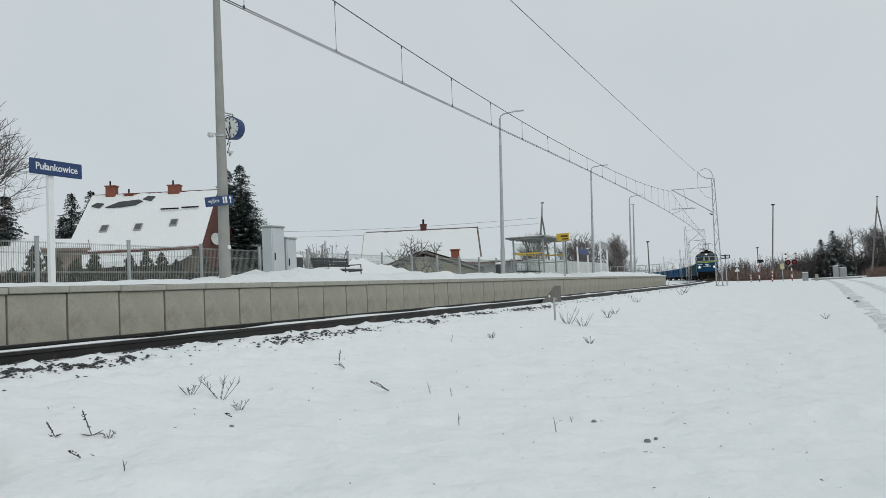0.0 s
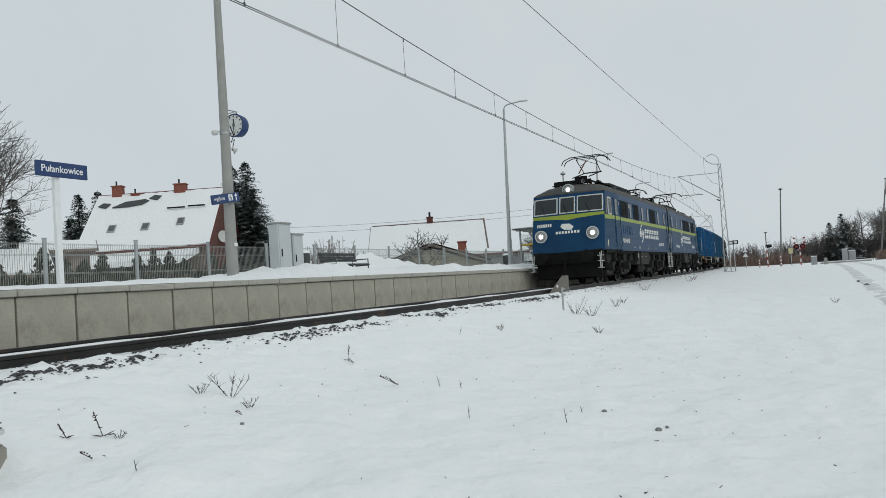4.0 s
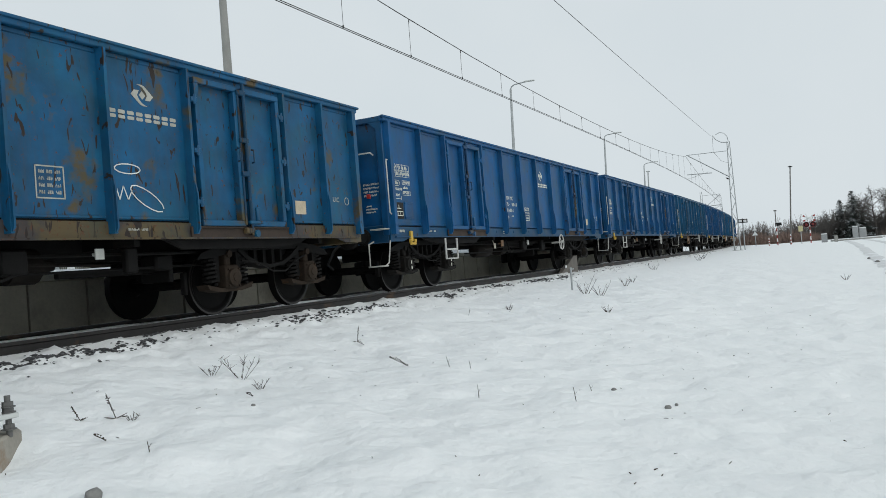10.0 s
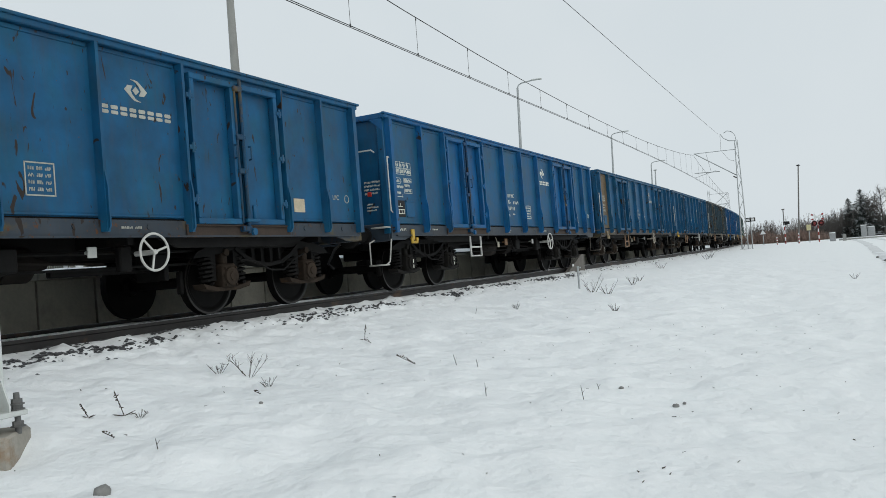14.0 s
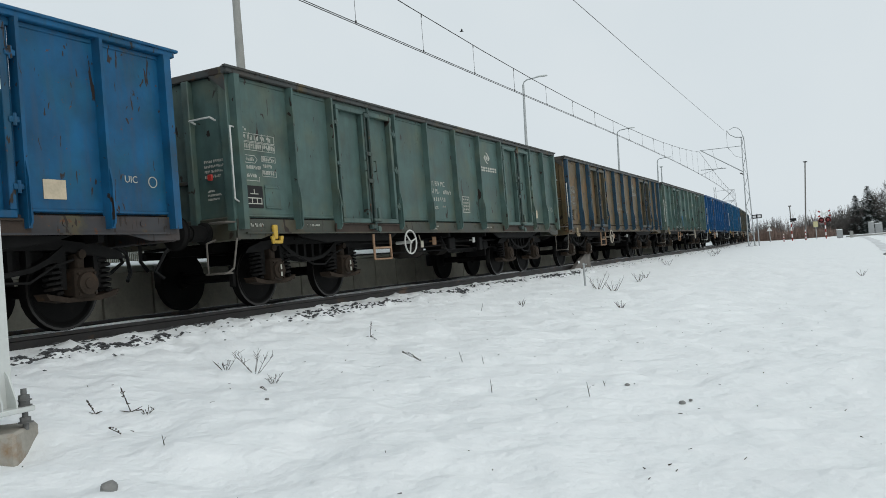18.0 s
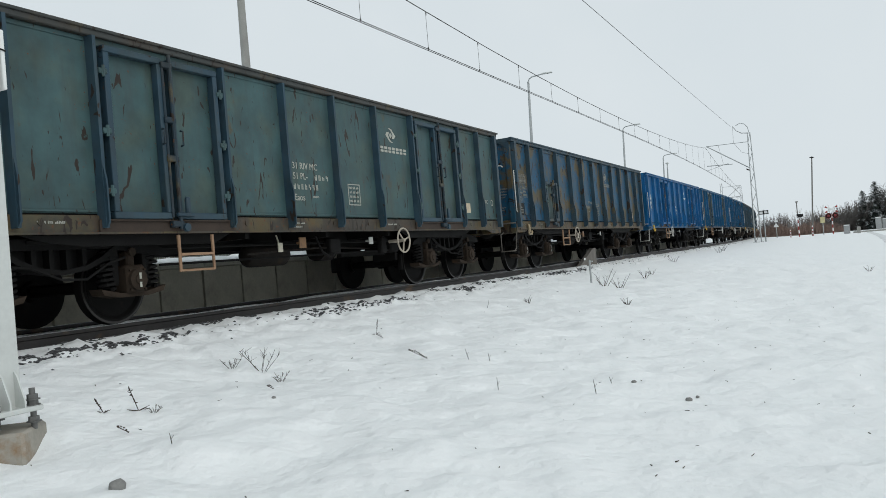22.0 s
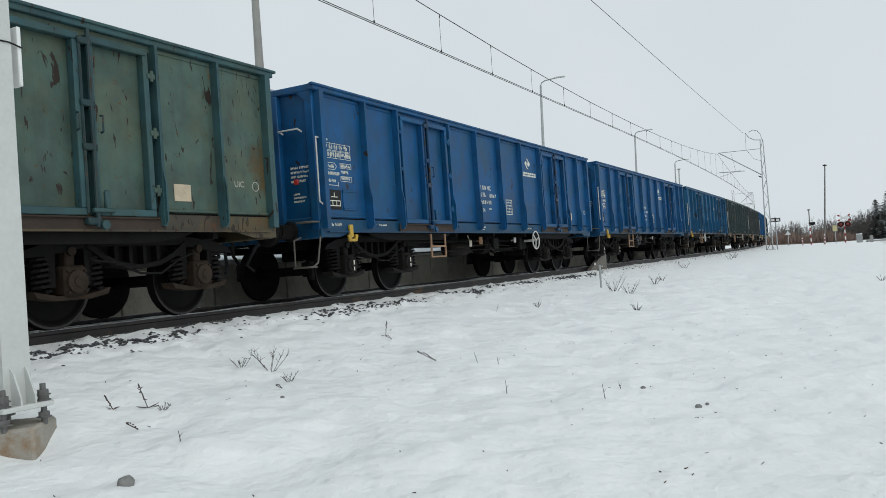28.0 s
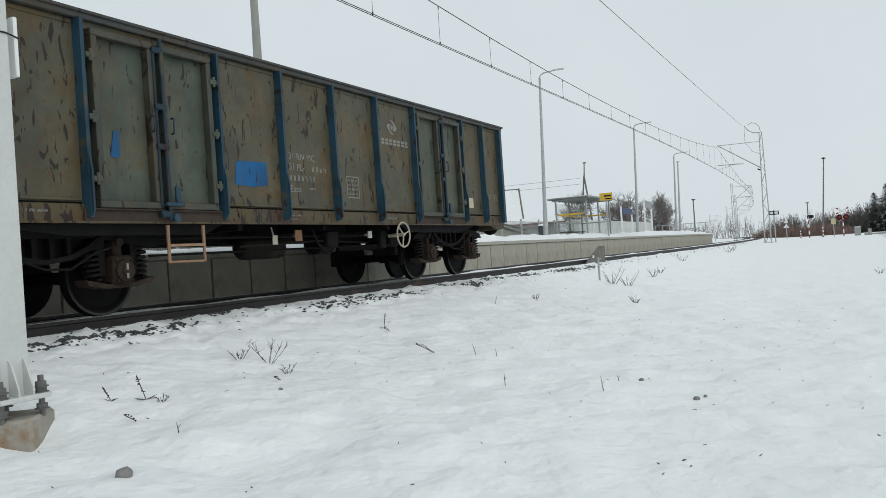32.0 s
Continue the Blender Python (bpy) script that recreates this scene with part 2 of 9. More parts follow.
STEP_PAINT = material("step_paint", (1.0, 1.0, 1.0), 0.6, 0, 0.25, 8, 60, 0.1)
for own in (STEP_PAINT, AXLE_BOX):
    own_bsdf = own.node_tree.nodes["Principled BSDF"]
    own_info, own_mix = own.node_tree.nodes.new("ShaderNodeObjectInfo"), own.node_tree.nodes.new("ShaderNodeMixRGB")
    own_mix.blend_type, own_mix.inputs[0].default_value = "MULTIPLY", 1.0
    own.node_tree.links.new(own_bsdf.inputs["Base Color"].links[0].from_socket, own_mix.inputs[1])
    own.node_tree.links.new(own_info.outputs["Color"], own_mix.inputs[2])
    own.node_tree.links.new(own_mix.outputs[0], own_bsdf.inputs["Base Color"])
BLACK_PLATE = material("black_plate", (0.015, 0.015, 0.015), 0.6, 0, 0.2)
BLACK_PLATE.node_tree.nodes["Principled BSDF"].inputs["Specular IOR Level"].default_value = 0.2
RED = material("red_plastic", (0.45, 0.03, 0.02), 0.4, 0, 0.15)
RAIL = material("rail_steel", (0.026, 0.024, 0.023), 0.55, 0.5, 0.3, 3, 40, 0.2, (0.08, 0.05, 0.03), 0.4)
RAIL_TOP = material("polished_railhead", (0.45, 0.45, 0.46), 0.25, 1.0, 0.1)
BALLAST = material("dark_ballast_stone", (0.07, 0.072, 0.074), 0.9, 0, 0.5, 9, 50, 0.6)
SLEEPER = material("concrete_sleeper", (0.3, 0.29, 0.27), 0.9, 0, 0.2)
CONCRETE = material("platform_concrete", (0.40, 0.385, 0.32), 0.9, 0, 0.2, 1.6, 26, 0.35, (0.3, 0.285, 0.235), 0.4)
COPING = material("pale_coping_concrete", (0.42, 0.415, 0.36), 0.9, 0, 0.12, 2.0, 30, 0.3, (0.3, 0.295, 0.26), 0.35)
GALV = material("galvanised_steel", (0.4, 0.42, 0.42), 0.5, 0.55, 0.15, 4, 40, 0.1)
BOLT = material("dull_bolt_steel", (0.15, 0.15, 0.145), 0.6, 0.3, 0.25, 6, 50, 0.2, (0.16, 0.09, 0.05), 0.25)
PALE_STEEL = material("pale_grey_painted_steel", (0.55, 0.57, 0.55), 0.5, 0.1, 0.1, 2, 30, 0.08, (0.4, 0.4, 0.36), 0.2)
WIRE = material("catenary_wire", (0.05, 0.05, 0.048), 0.5, 0.6, 0.1)
POLE_CONCRETE = material("spun_concrete", (0.3, 0.3, 0.28), 0.9, 0, 0.15, 3, 40, 0.2)


# ---- mesh tools ----
class Mesh:
    """Collects boxes, tubes, discs and prisms into one mesh."""

    def __init__(self):
        self.v, self.f, self.s = [], [], []

    def poly(self, pts, faces, smooth=False):
        k = len(self.v)
        self.v += [tuple(p) for p in pts]
        for fc in faces:
            self.f.append([k + i for i in fc])
            self.s.append(smooth)
        return self

    def box(self, cx, cy, cz, sx, sy, sz, bevel=0.0, m=None):
        hx, hy, hz = sx / 2, sy / 2, sz / 2
        if bevel <= 0:
            pts = [(i * hx, j * hy, k * hz) for i in (-1, 1) for j in (-1, 1) for k in (-1, 1)]
            fcs = [(0, 1, 3, 2), (4, 6, 7, 5), (0, 4, 5, 1), (2, 3, 7, 6), (0, 2, 6, 4), (1, 5, 7, 3)]
        else:
            b = min(bevel, hx * 0.9, hy * 0.9, hz * 0.9)
            pts, idx = [], {}
            for i in (-1, 1):
                for j in (-1, 1):
                    for k in (-1, 1):
                        for a, q in (("x", (i * hx, j * (hy - b), k * (hz - b))), ("y", (i * (hx - b), j * hy, k * (hz - b))), ("z", (i * (hx - b), j * (hy - b), k * hz))):
                            idx[i, j, k, a] = len(pts)
                            pts.append(q)
            fcs = []
            for i in (-1, 1):
                q = [idx[i, -1, -1, "x"], idx[i, 1, -1, "x"], idx[i, 1, 1, "x"], idx[i, -1, 1, "x"]]
                fcs.append(q if i > 0 else q[::-1])
                q = [idx[-1, i, -1, "y"], idx[-1, i, 1, "y"], idx[1, i, 1, "y"], idx[1, i, -1, "y"]]
                fcs.append(q if i > 0 else q[::-1])
                q = [idx[-1, -1, i, "z"], idx[1, -1, i, "z"], idx[1, 1, i, "z"], idx[-1, 1, i, "z"]]
                fcs.append(q if i > 0 else q[::-1])
            for i in (-1, 1):
                for j in (-1, 1):
                    q = [idx[i, j, -1, "x"], idx[i, j, -1, "y"], idx[i, j, 1, "y"], idx[i, j, 1, "x"]]
                    fcs.append(q if i * j > 0 else q[::-1])
                    q = [idx[i, -1, j, "x"], idx[i, 1, j, "x"], idx[i, 1, j, "z"], idx[i, -1, j, "z"]]
                    fcs.append(q if i * j > 0 else q[::-1])
                    q = [idx[-1, i, j, "y"], idx[-1, i, j, "z"], idx[1, i, j, "z"], idx[1, i, j, "y"]]
                    fcs.append(q if i * j > 0 else q[::-1])
                    for k in (-1, 1):
                        q = [idx[i, j, k, "x"], idx[i, j, k, "y"], idx[i, j, k, "z"]]
                        fcs.append(q if i * j * k > 0 else q[::-1])
        if m is not None:
            pts = [m @ Vector(p) for p in pts]
        return self.poly([(p[0] + cx, p[1] + cy, p[2] + cz) for p in pts], fcs)

    def cyl(self, a, b, r, r2=None, n=10, caps=True):
        a, b = Vector(a), Vector(b)
        r2 = r if r2 is None else r2
        d = (b - a).normalized()
        u = d.orthogonal().normalized()
        w = d.cross(u)
        ring = [(math.cos(2 * math.pi * i / n), math.sin(2 * math.pi * i / n)) for i in range(n)]
        lo = [a + (u * c + w * s) * r for c, s in ring]
        hi = [b + (u * c + w * s) * r2 for c, s in ring]
        self.poly(lo + hi, [(i, (i + 1) % n, n + (i + 1) % n, n + i) for i in range(n)], True)
        if caps:
            self.poly(lo, [tuple(range(n))[::-1]])
            self.poly(hi, [tuple(range(n))])
        return self

    def tube(self, pts, r, n=8):
        p = [Vector(q) for q in pts]
        p = [q for i, q in enumerate(p) if i == 0 or (q - p[i - 1]).length > 1e-5]
        rings, u = [], None
        for i, q in enumerate(p):
            a = (q - p[i - 1]).normalized() if i else None
            b = (p[i + 1] - q).normalized() if i < len(p) - 1 else None
            d = (a + b).normalized() if a and b and (a + b).length > 0.1 else (b or a)
            u = d.orthogonal().normalized() if u is None else (u - d * u.dot(d)).normalized()
            w = d.cross(u)
            rings += [q + (u * math.cos(2 * math.pi * j / n) + w * math.sin(2 * math.pi * j / n)) * r for j in range(n)]
        k = len(p)
        self.poly(rings, [(i * n + j, i * n + (j + 1) % n, (i + 1) * n + (j + 1) % n, (i + 1) * n + j) for i in range(k - 1) for j in range(n)] + [tuple(range(n))[::-1], tuple((k - 1) * n + j for j in range(n))], True)
        return self

    def ring(self, c, axis, big, small, n=24, k=6):
        c, d = Vector(c), Vector(axis).normalized()
        u = d.orthogonal().normalized()
        w = d.cross(u)
        pts = []
        for i in range(n):
            t = 2 * math.pi * i / n
            e = u * math.cos(t) + w * math.sin(t)
            for j in range(k):
                q = 2 * math.pi * j / k
                pts.append(c + e * (big + small * math.cos(q)) + d * small * math.sin(q))
        return self.poly(pts, [(i * k + j, ((i + 1) % n) * k + j, ((i + 1) % n) * k + (j + 1) % k, i * k + (j + 1) % k) for i in range(n) for j in range(k)], True)

    def lathe(self, c, axis, profile, n=20):
        """profile: (distance along the axis, radius) pairs."""
        c, d = Vector(c), Vector(axis).normalized()
        u = d.orthogonal().normalized()
        w = d.cross(u)
        for (h0, r0), (h1, r1) in zip(profile[:-1], profile[1:]):
            lo = [c + d * h0 + (u * math.cos(2 * math.pi * i / n) + w * math.sin(2 * math.pi * i / n)) * max(r0, 1e-4) for i in range(n)]
            hi = [c + d * h1 + (u * math.cos(2 * math.pi * i / n) + w * math.sin(2 * math.pi * i / n)) * max(r1, 1e-4) for i in range(n)]
            self.poly(lo + hi, [(i, (i + 1) % n, n + (i + 1) % n, n + i) for i in range(n)], abs(h1 - h0) > 1e-6 and abs(r1 - r0) < 4 * abs(h1 - h0))
        return self

    def prism(self, outline, put, a, b):
        """A flat outline swept from a to b; put(u, v, w) gives the place."""
        n = len(outline)
        lo, hi = [put(u, v, a) for u, v in outline], [put(u, v, b) for u, v in outline]
        self.poly(lo + hi, [(i, (i + 1) % n, n + (i + 1) % n, n + i) for i in range(n)])
        self.poly(lo, [tuple(range(n))[::-1]])
        self.poly(hi, [tuple(range(n))])
        return self

    def data(self, name, mat):
        me = bpy.data.meshes.new(name)
        me.from_pydata(self.v, [], self.f)
        me.polygons.foreach_set("use_smooth", self.s)
        me.materials.append(mat)
        me.update()
        bm = bmesh.new()
        bm.from_mesh(me)
        bmesh.ops.remove_doubles(bm, verts=bm.verts, dist=1e-5)
        bmesh.ops.recalc_face_normals(bm, faces=bm.faces)
        for e in bm.edges:
            e.smooth = len(e.link_faces) == 2 and e.calc_face_angle(0.0) < 0.62
        for f in bm.faces:
            f.smooth = True
        bm.to_mesh(me)
        bm.free()
        return me


def part(name, mesh, mat, parent=None, label="", at=None):
    """Links a Mesh (or mesh data) as one object under a thing or a part."""
    ob = new(name, mesh if isinstance(mesh, bpy.types.Mesh) else mesh.data(name, mat))
    if parent is not None:
        ob.parent = parent
    if at is not None:
        ob.matrix_basis = at
    return tagged(ob, label) if label else ob


def thing(name, label, category, m=None, group="", mesh=None, mat=None, kind=""):
    ob = new(name, mesh.data(name, mat) if mesh else None)
    if m is not None:
        ob.matrix_basis = m
    return tagged(ob, label, category, group, kind)


def letters(text, size, thick=0.004, bold=0.0):
    """Mesh data of a line of writing in the built-in font, in its own xy plane."""
    cu = bpy.data.curves.new("writing", "FONT")
    cu.body, cu.size, cu.extrude = text, size, thick / 2
    cu.resolution_u = 3
    cu.offset = bold
    ob = bpy.data.objects.new("writing", cu)
    me = bpy.data.meshes.new_from_object(ob)
    bpy.data.objects.remove(ob)
    return me


# ---- the line of the track ----
BEND_START, BEND = 30.0, 0.00112


def line(s, n=0.0, z=0.0):
    """The place s metres along the track and n metres to its right."""
    th = BEND * max(0.0, s - BEND_START)
    if s <= BEND_START:
        x, y = 0.0, s
    else:
        x, y = (math.cos(th) - 1) / BEND, BEND_START + math.sin(th) / BEND
    return Vector((x + n * math.cos(th), y + n * math.sin(th), z))


def heading(s):
    return math.degrees(BEND * max(0.0, s - BEND_START))


def on_line(s, n=0.0, z=0.0, turn=0.0):
    p = line(s, n, z)
    return pose(p.x, p.y, p.z, 0, 0, heading(s) + turn)


# ---- ground ----
def smooth(a, b, x):
    t = min(1.0, max(0.0, (x - a) / (b - a)))
    return t * t * (3 - 2 * t)


def where(x, y):
    """Metres along and beside the track for a place on the plan."""
    if y <= BEND_START:
        return y, x
    cx = x + 1 / BEND
    return BEND_START + math.atan2(y - BEND_START, cx) / BEND, math.hypot(y - BEND_START, cx) - 1 / BEND


NEAR_N = (-900, -60, -9, -7.5, -6.9, -1.9, -0.72, 0.78, 1.5, 2.4, 3.4, 5.0, 7.0, 12, 40, 900)
NEAR_Z = (0.4, 0.3, 0.25, 0.3, -0.2, -0.27, -0.27, -0.13, -0.17, -0.36, -0.58, -0.8, -0.96, -1.0, -0.8, -0.4)
FAR_Z = (0.4, 0.3, 0.2, 0.1, -0.1, -0.25, -0.27, -0.13, -0.17, -0.2, -0.24, -0.3, -0.34, -0.36, -0.3, -0.3)


def ground_height(x, y, lumps=True):
    s, n = where(x, y)
    w = smooth(14, 62, s)
    z = float(np.interp(n, NEAR_N, NEAR_Z)) * (1 - w) + float(np.interp(n, NEAR_N, FAR_Z)) * w
    z -= 0.06 * math.exp(-((x - 3.45) ** 2 + (y - 3.45) ** 2) / 0.3)
    if lumps and 1.5 < n < 2.4:
        z += 0.085 * smooth(2.4, 1.7, n) * noise.noise(Vector((x * 6.5, y * 5.0, 15)))
    if lumps and n > 1.5:
        k, far = smooth(1.5, 3.2, n), 1 - 0.85 * smooth(26, 46, y)
        z += k * far * 0.06 * noise.noise(Vector((x * 0.5, y * 0.5, 0)))
        z += far * (k * 0.06 * noise.noise(Vector((x * 1.5, y * 1.5, 3))) + 0.04 * noise.noise(Vector((x * 3.9, y * 3.9, 7))) - 0.025 * abs(noise.noise(Vector((x * 2.6, y * 2.6, 11)))))
    elif lumps and n > 0.8:
        z += smooth(0.8, 1.0, n) * (0.05 * noise.noise(Vector((x * 3.1, y * 3.1, 5))) + 0.085 * noise.noise(Vector((x * 6.5, y * 5.0, 15))))
    return z


def axis(marks):
    out = []
    for (a, b, step) in marks:
        k = max(1, round((b - a) / step))
        out += [a + (b - a) * i / k for i in range(k)]
    return out + [marks[-1][1]]


def build_ground():
    xs = axis([(-1500, -300, 300), (-300, -60, 30), (-60, -12, 6), (-12, -2.2, 0.7), (-2.2, -0.72, 0.37), (-0.72, 0.78, 0.5), (0.78, 2.2, 0.075), (2.2, 9, 0.12), (9, 16, 0.3), (16, 40, 1.5), (40, 200, 20), (200, 1500, 260)])
    ys = axis([(-700, -60, 80), (-60, -4, 4), (-4, 2, 0.4), (2, 14, 0.1), (14, 22, 0.14), (22, 40, 0.3), (40, 80, 1.0), (80, 200, 6), (200, 900, 50), (900, 2600, 340)])
    v = [(x, y, ground_height(x, y)) for y in ys for x in xs]
    k = len(xs)
    f = [(j * k + i, j * k + i + 1, (j + 1) * k + i + 1, (j + 1) * k + i) for j in range(len(ys) - 1) for i in range(k - 1)]
    me = bpy.data.meshes.new("ground")
    me.from_pydata(v, [], f)
    me.polygons.foreach_set("use_smooth", [True] * len(f))
    me.materials.append(SNOW)
    tagged(new("ground", me), "snow-covered field sloping gently from the railway line", "ground", kind="structure")


build_ground()


def build_track():
    track = thing("railway_track", "single railway track with dark steel rails in snow", "track", kind="structure")
    stations = [-60 + 4 * i for i in range(23)] + [32 + 6 * i for i in range(60)]
    outline = [(-0.075, -0.172), (0.075, -0.172), (0.075, -0.16), (0.012, -0.14), (0.012, -0.05), (0.036, -0.038), (0.036, -0.004), (0.03, 0.0), (-0.03, 0.0), (-0.036, -0.004), (-0.036, -0.038), (-0.012, -0.05), (-0.012, -0.14), (-0.075, -0.16)]
    for side in (-0.7535, 0.7535):
        rail, head = Mesh(), Mesh()
        k = len(outline)
        pts = [line(s, side + u, w) for s in stations for u, w in outline]
        rail.poly(pts, [(a * k + i, a * k + (i + 1) % k, (a + 1) * k + (i + 1) % k, (a + 1) * k + i) for a in range(len(stations) - 1) for i in range(k)])
        r = part("rail", rail, RAIL, track)
        top = [(-0.026, 0.0), (0.026, 0.0), (0.026, 0.003), (-0.026, 0.003)]
        pts = [line(s, side + u, w) for s in stations for u, w in top]
        head.poly(pts, [(a * 4 + i, a * 4 + (i + 1) % 4, (a + 1) * 4 + (i + 1) % 4, (a + 1) * 4 + i) for a in range(len(stations) - 1) for i in range(4)])
        part("railhead", head, RAIL_TOP, r, "polished running surface of the rail")
    # ballast bed; its unseen part between the rails is there to cut bounced light
    bed = Mesh()
    st = [-60 + 3 * i for i in range(31)] + [33 + 6 * i for i in range(58)]
    o = [(-1.75, -0.25), (-1.4, -0.225), (-0.85, -0.2), (-0.2, -0.16), (0.68, -0.15)]
    for s in st:
        bed.v += [tuple(line(s, u + 0.03 * noise.noise(Vector((s, u, 0))), w)) for u, w in o]
    for a in range(len(st) - 1):
        for i in range(4):
            bed.f.append([a * 5 + i, a * 5 + i + 1, a * 5 + 6 + i, a * 5 + 5 + i])
            bed.s.append(True)
    part("track_bed", bed, BALLAST, track, "dark ballast by the platform, carried between the rails to cut bounced light")
    # trodden snow lying between the rails
    lay = Mesh()
    ss = [-60 + 1.0 * i for i in range(120)] + [60 + 6 * i for i in range(52)]
    for s in ss:
        for u, low in ((-0.7, 0.05), (-0.62, 0.0), (-0.5, -0.015), (-0.34, 0.0), (-0.2, 0.07), (-0.12, 0.16)):
            lay.v.append(tuple(line(s, u, -0.055 + 0.05 * noise.noise(Vector((s * 1.3, u * 2, 8))) - low)))
    for a in range(len(ss) - 1):
        for i in range(5):
            lay.f.append([a * 6 + i, a * 6 + i + 1, a * 6 + 7 + i, a * 6 + 6 + i])
            lay.s.append(True)
    part("track_snow", lay, SNOW_LUMP, track, "uneven snow between the rails")


build_track()


BARE = ((5.09, 1.5, 0.5), (5.86, 1.5, 0.45), (6.45, 0.9, 0.25), (6.57, 1.5, 0.4), (7.86, 0.9, 0.3), (8.6, 0.9, 0.2), (9.26, 1.6, 0.5), (9.96, 1.5, 0.3), (10.57, 1.56, 0.35), (11.55, 1.54, 0.6), (13.44, 1.36, 0.4), (14.22, 1.56, 0.5), (15.91, 1.3, 0.7), (17.39, 1.4, 0.8), (19.99, 1.56, 1.2), (21.74, 1.64, 0.9), (7.28, 0.9, 0.3), (5.8, 0.9, 0.3))


def build_ballast():
    rng = random.Random(4)
    heap = Mesh()
    oct_f = [(0, 2, 4), (2, 1, 4), (1, 3, 4), (3, 0, 4), (2, 0, 5), (1, 2, 5), (3, 1, 5), (0, 3, 5)]

    def stone(s, n, r, sink=0.3):
        p = line(s, n)
        z = ground_height(p.x, p.y) + r * (1 - sink) * 0.5
        sq = [r * rng.uniform(0.6, 1.2) for _ in range(6)]
        a = rng.uniform(0, 3.1)
        c, d = math.cos(a), math.sin(a)
        pts = [(-sq[0], 0, 0), (sq[1], 0, 0), (0, -sq[2], 0), (0, sq[3], 0), (0, 0, sq[4] * 0.42), (0, 0, -sq[5] * 0.6)]
        heap.poly([(p.x + u * c - w * d, p.y + u * d + w * c, z + q) for u, w, q in pts], oct_f)

    # bare patches beside the rail: middle along and beside the track, half length
    for s0, n0, half in BARE:
        for i in range(int(330 * half)):
            u = rng.gauss(0, 0.5)
            stone(s0 + u * half, n0 + rng.gauss(0, 0.07) + 0.12 * noise.noise(Vector((s0 * 3 + u * 2, 1, 0))), rng.uniform(0.012, 0.04), 0.95)
    for i in range(900):
        s = 1.5 + 62 * rng.random() ** 1.4
        stone(s, rng.gauss(1.5, 0.22), rng.uniform(0.012, 0.034), 1.1)
    for i in range(2600):
        s = 1.5 + 66 * rng.random()
        stone(s, rng.uniform(-1.6, -0.9), rng.uniform(0.02, 0.045))
    tagged(part("ballast", heap, BALLAST), "dark ballast stones showing through the snow beside the rail", "ballast", kind="stuff")


build_ballast()

# ---- platform ----
PANEL = 0.9934
PANEL_0 = 7.480
PLAT_FACE, PLAT_TOP, PLAT_END = -1.685, 0.76, 70.7


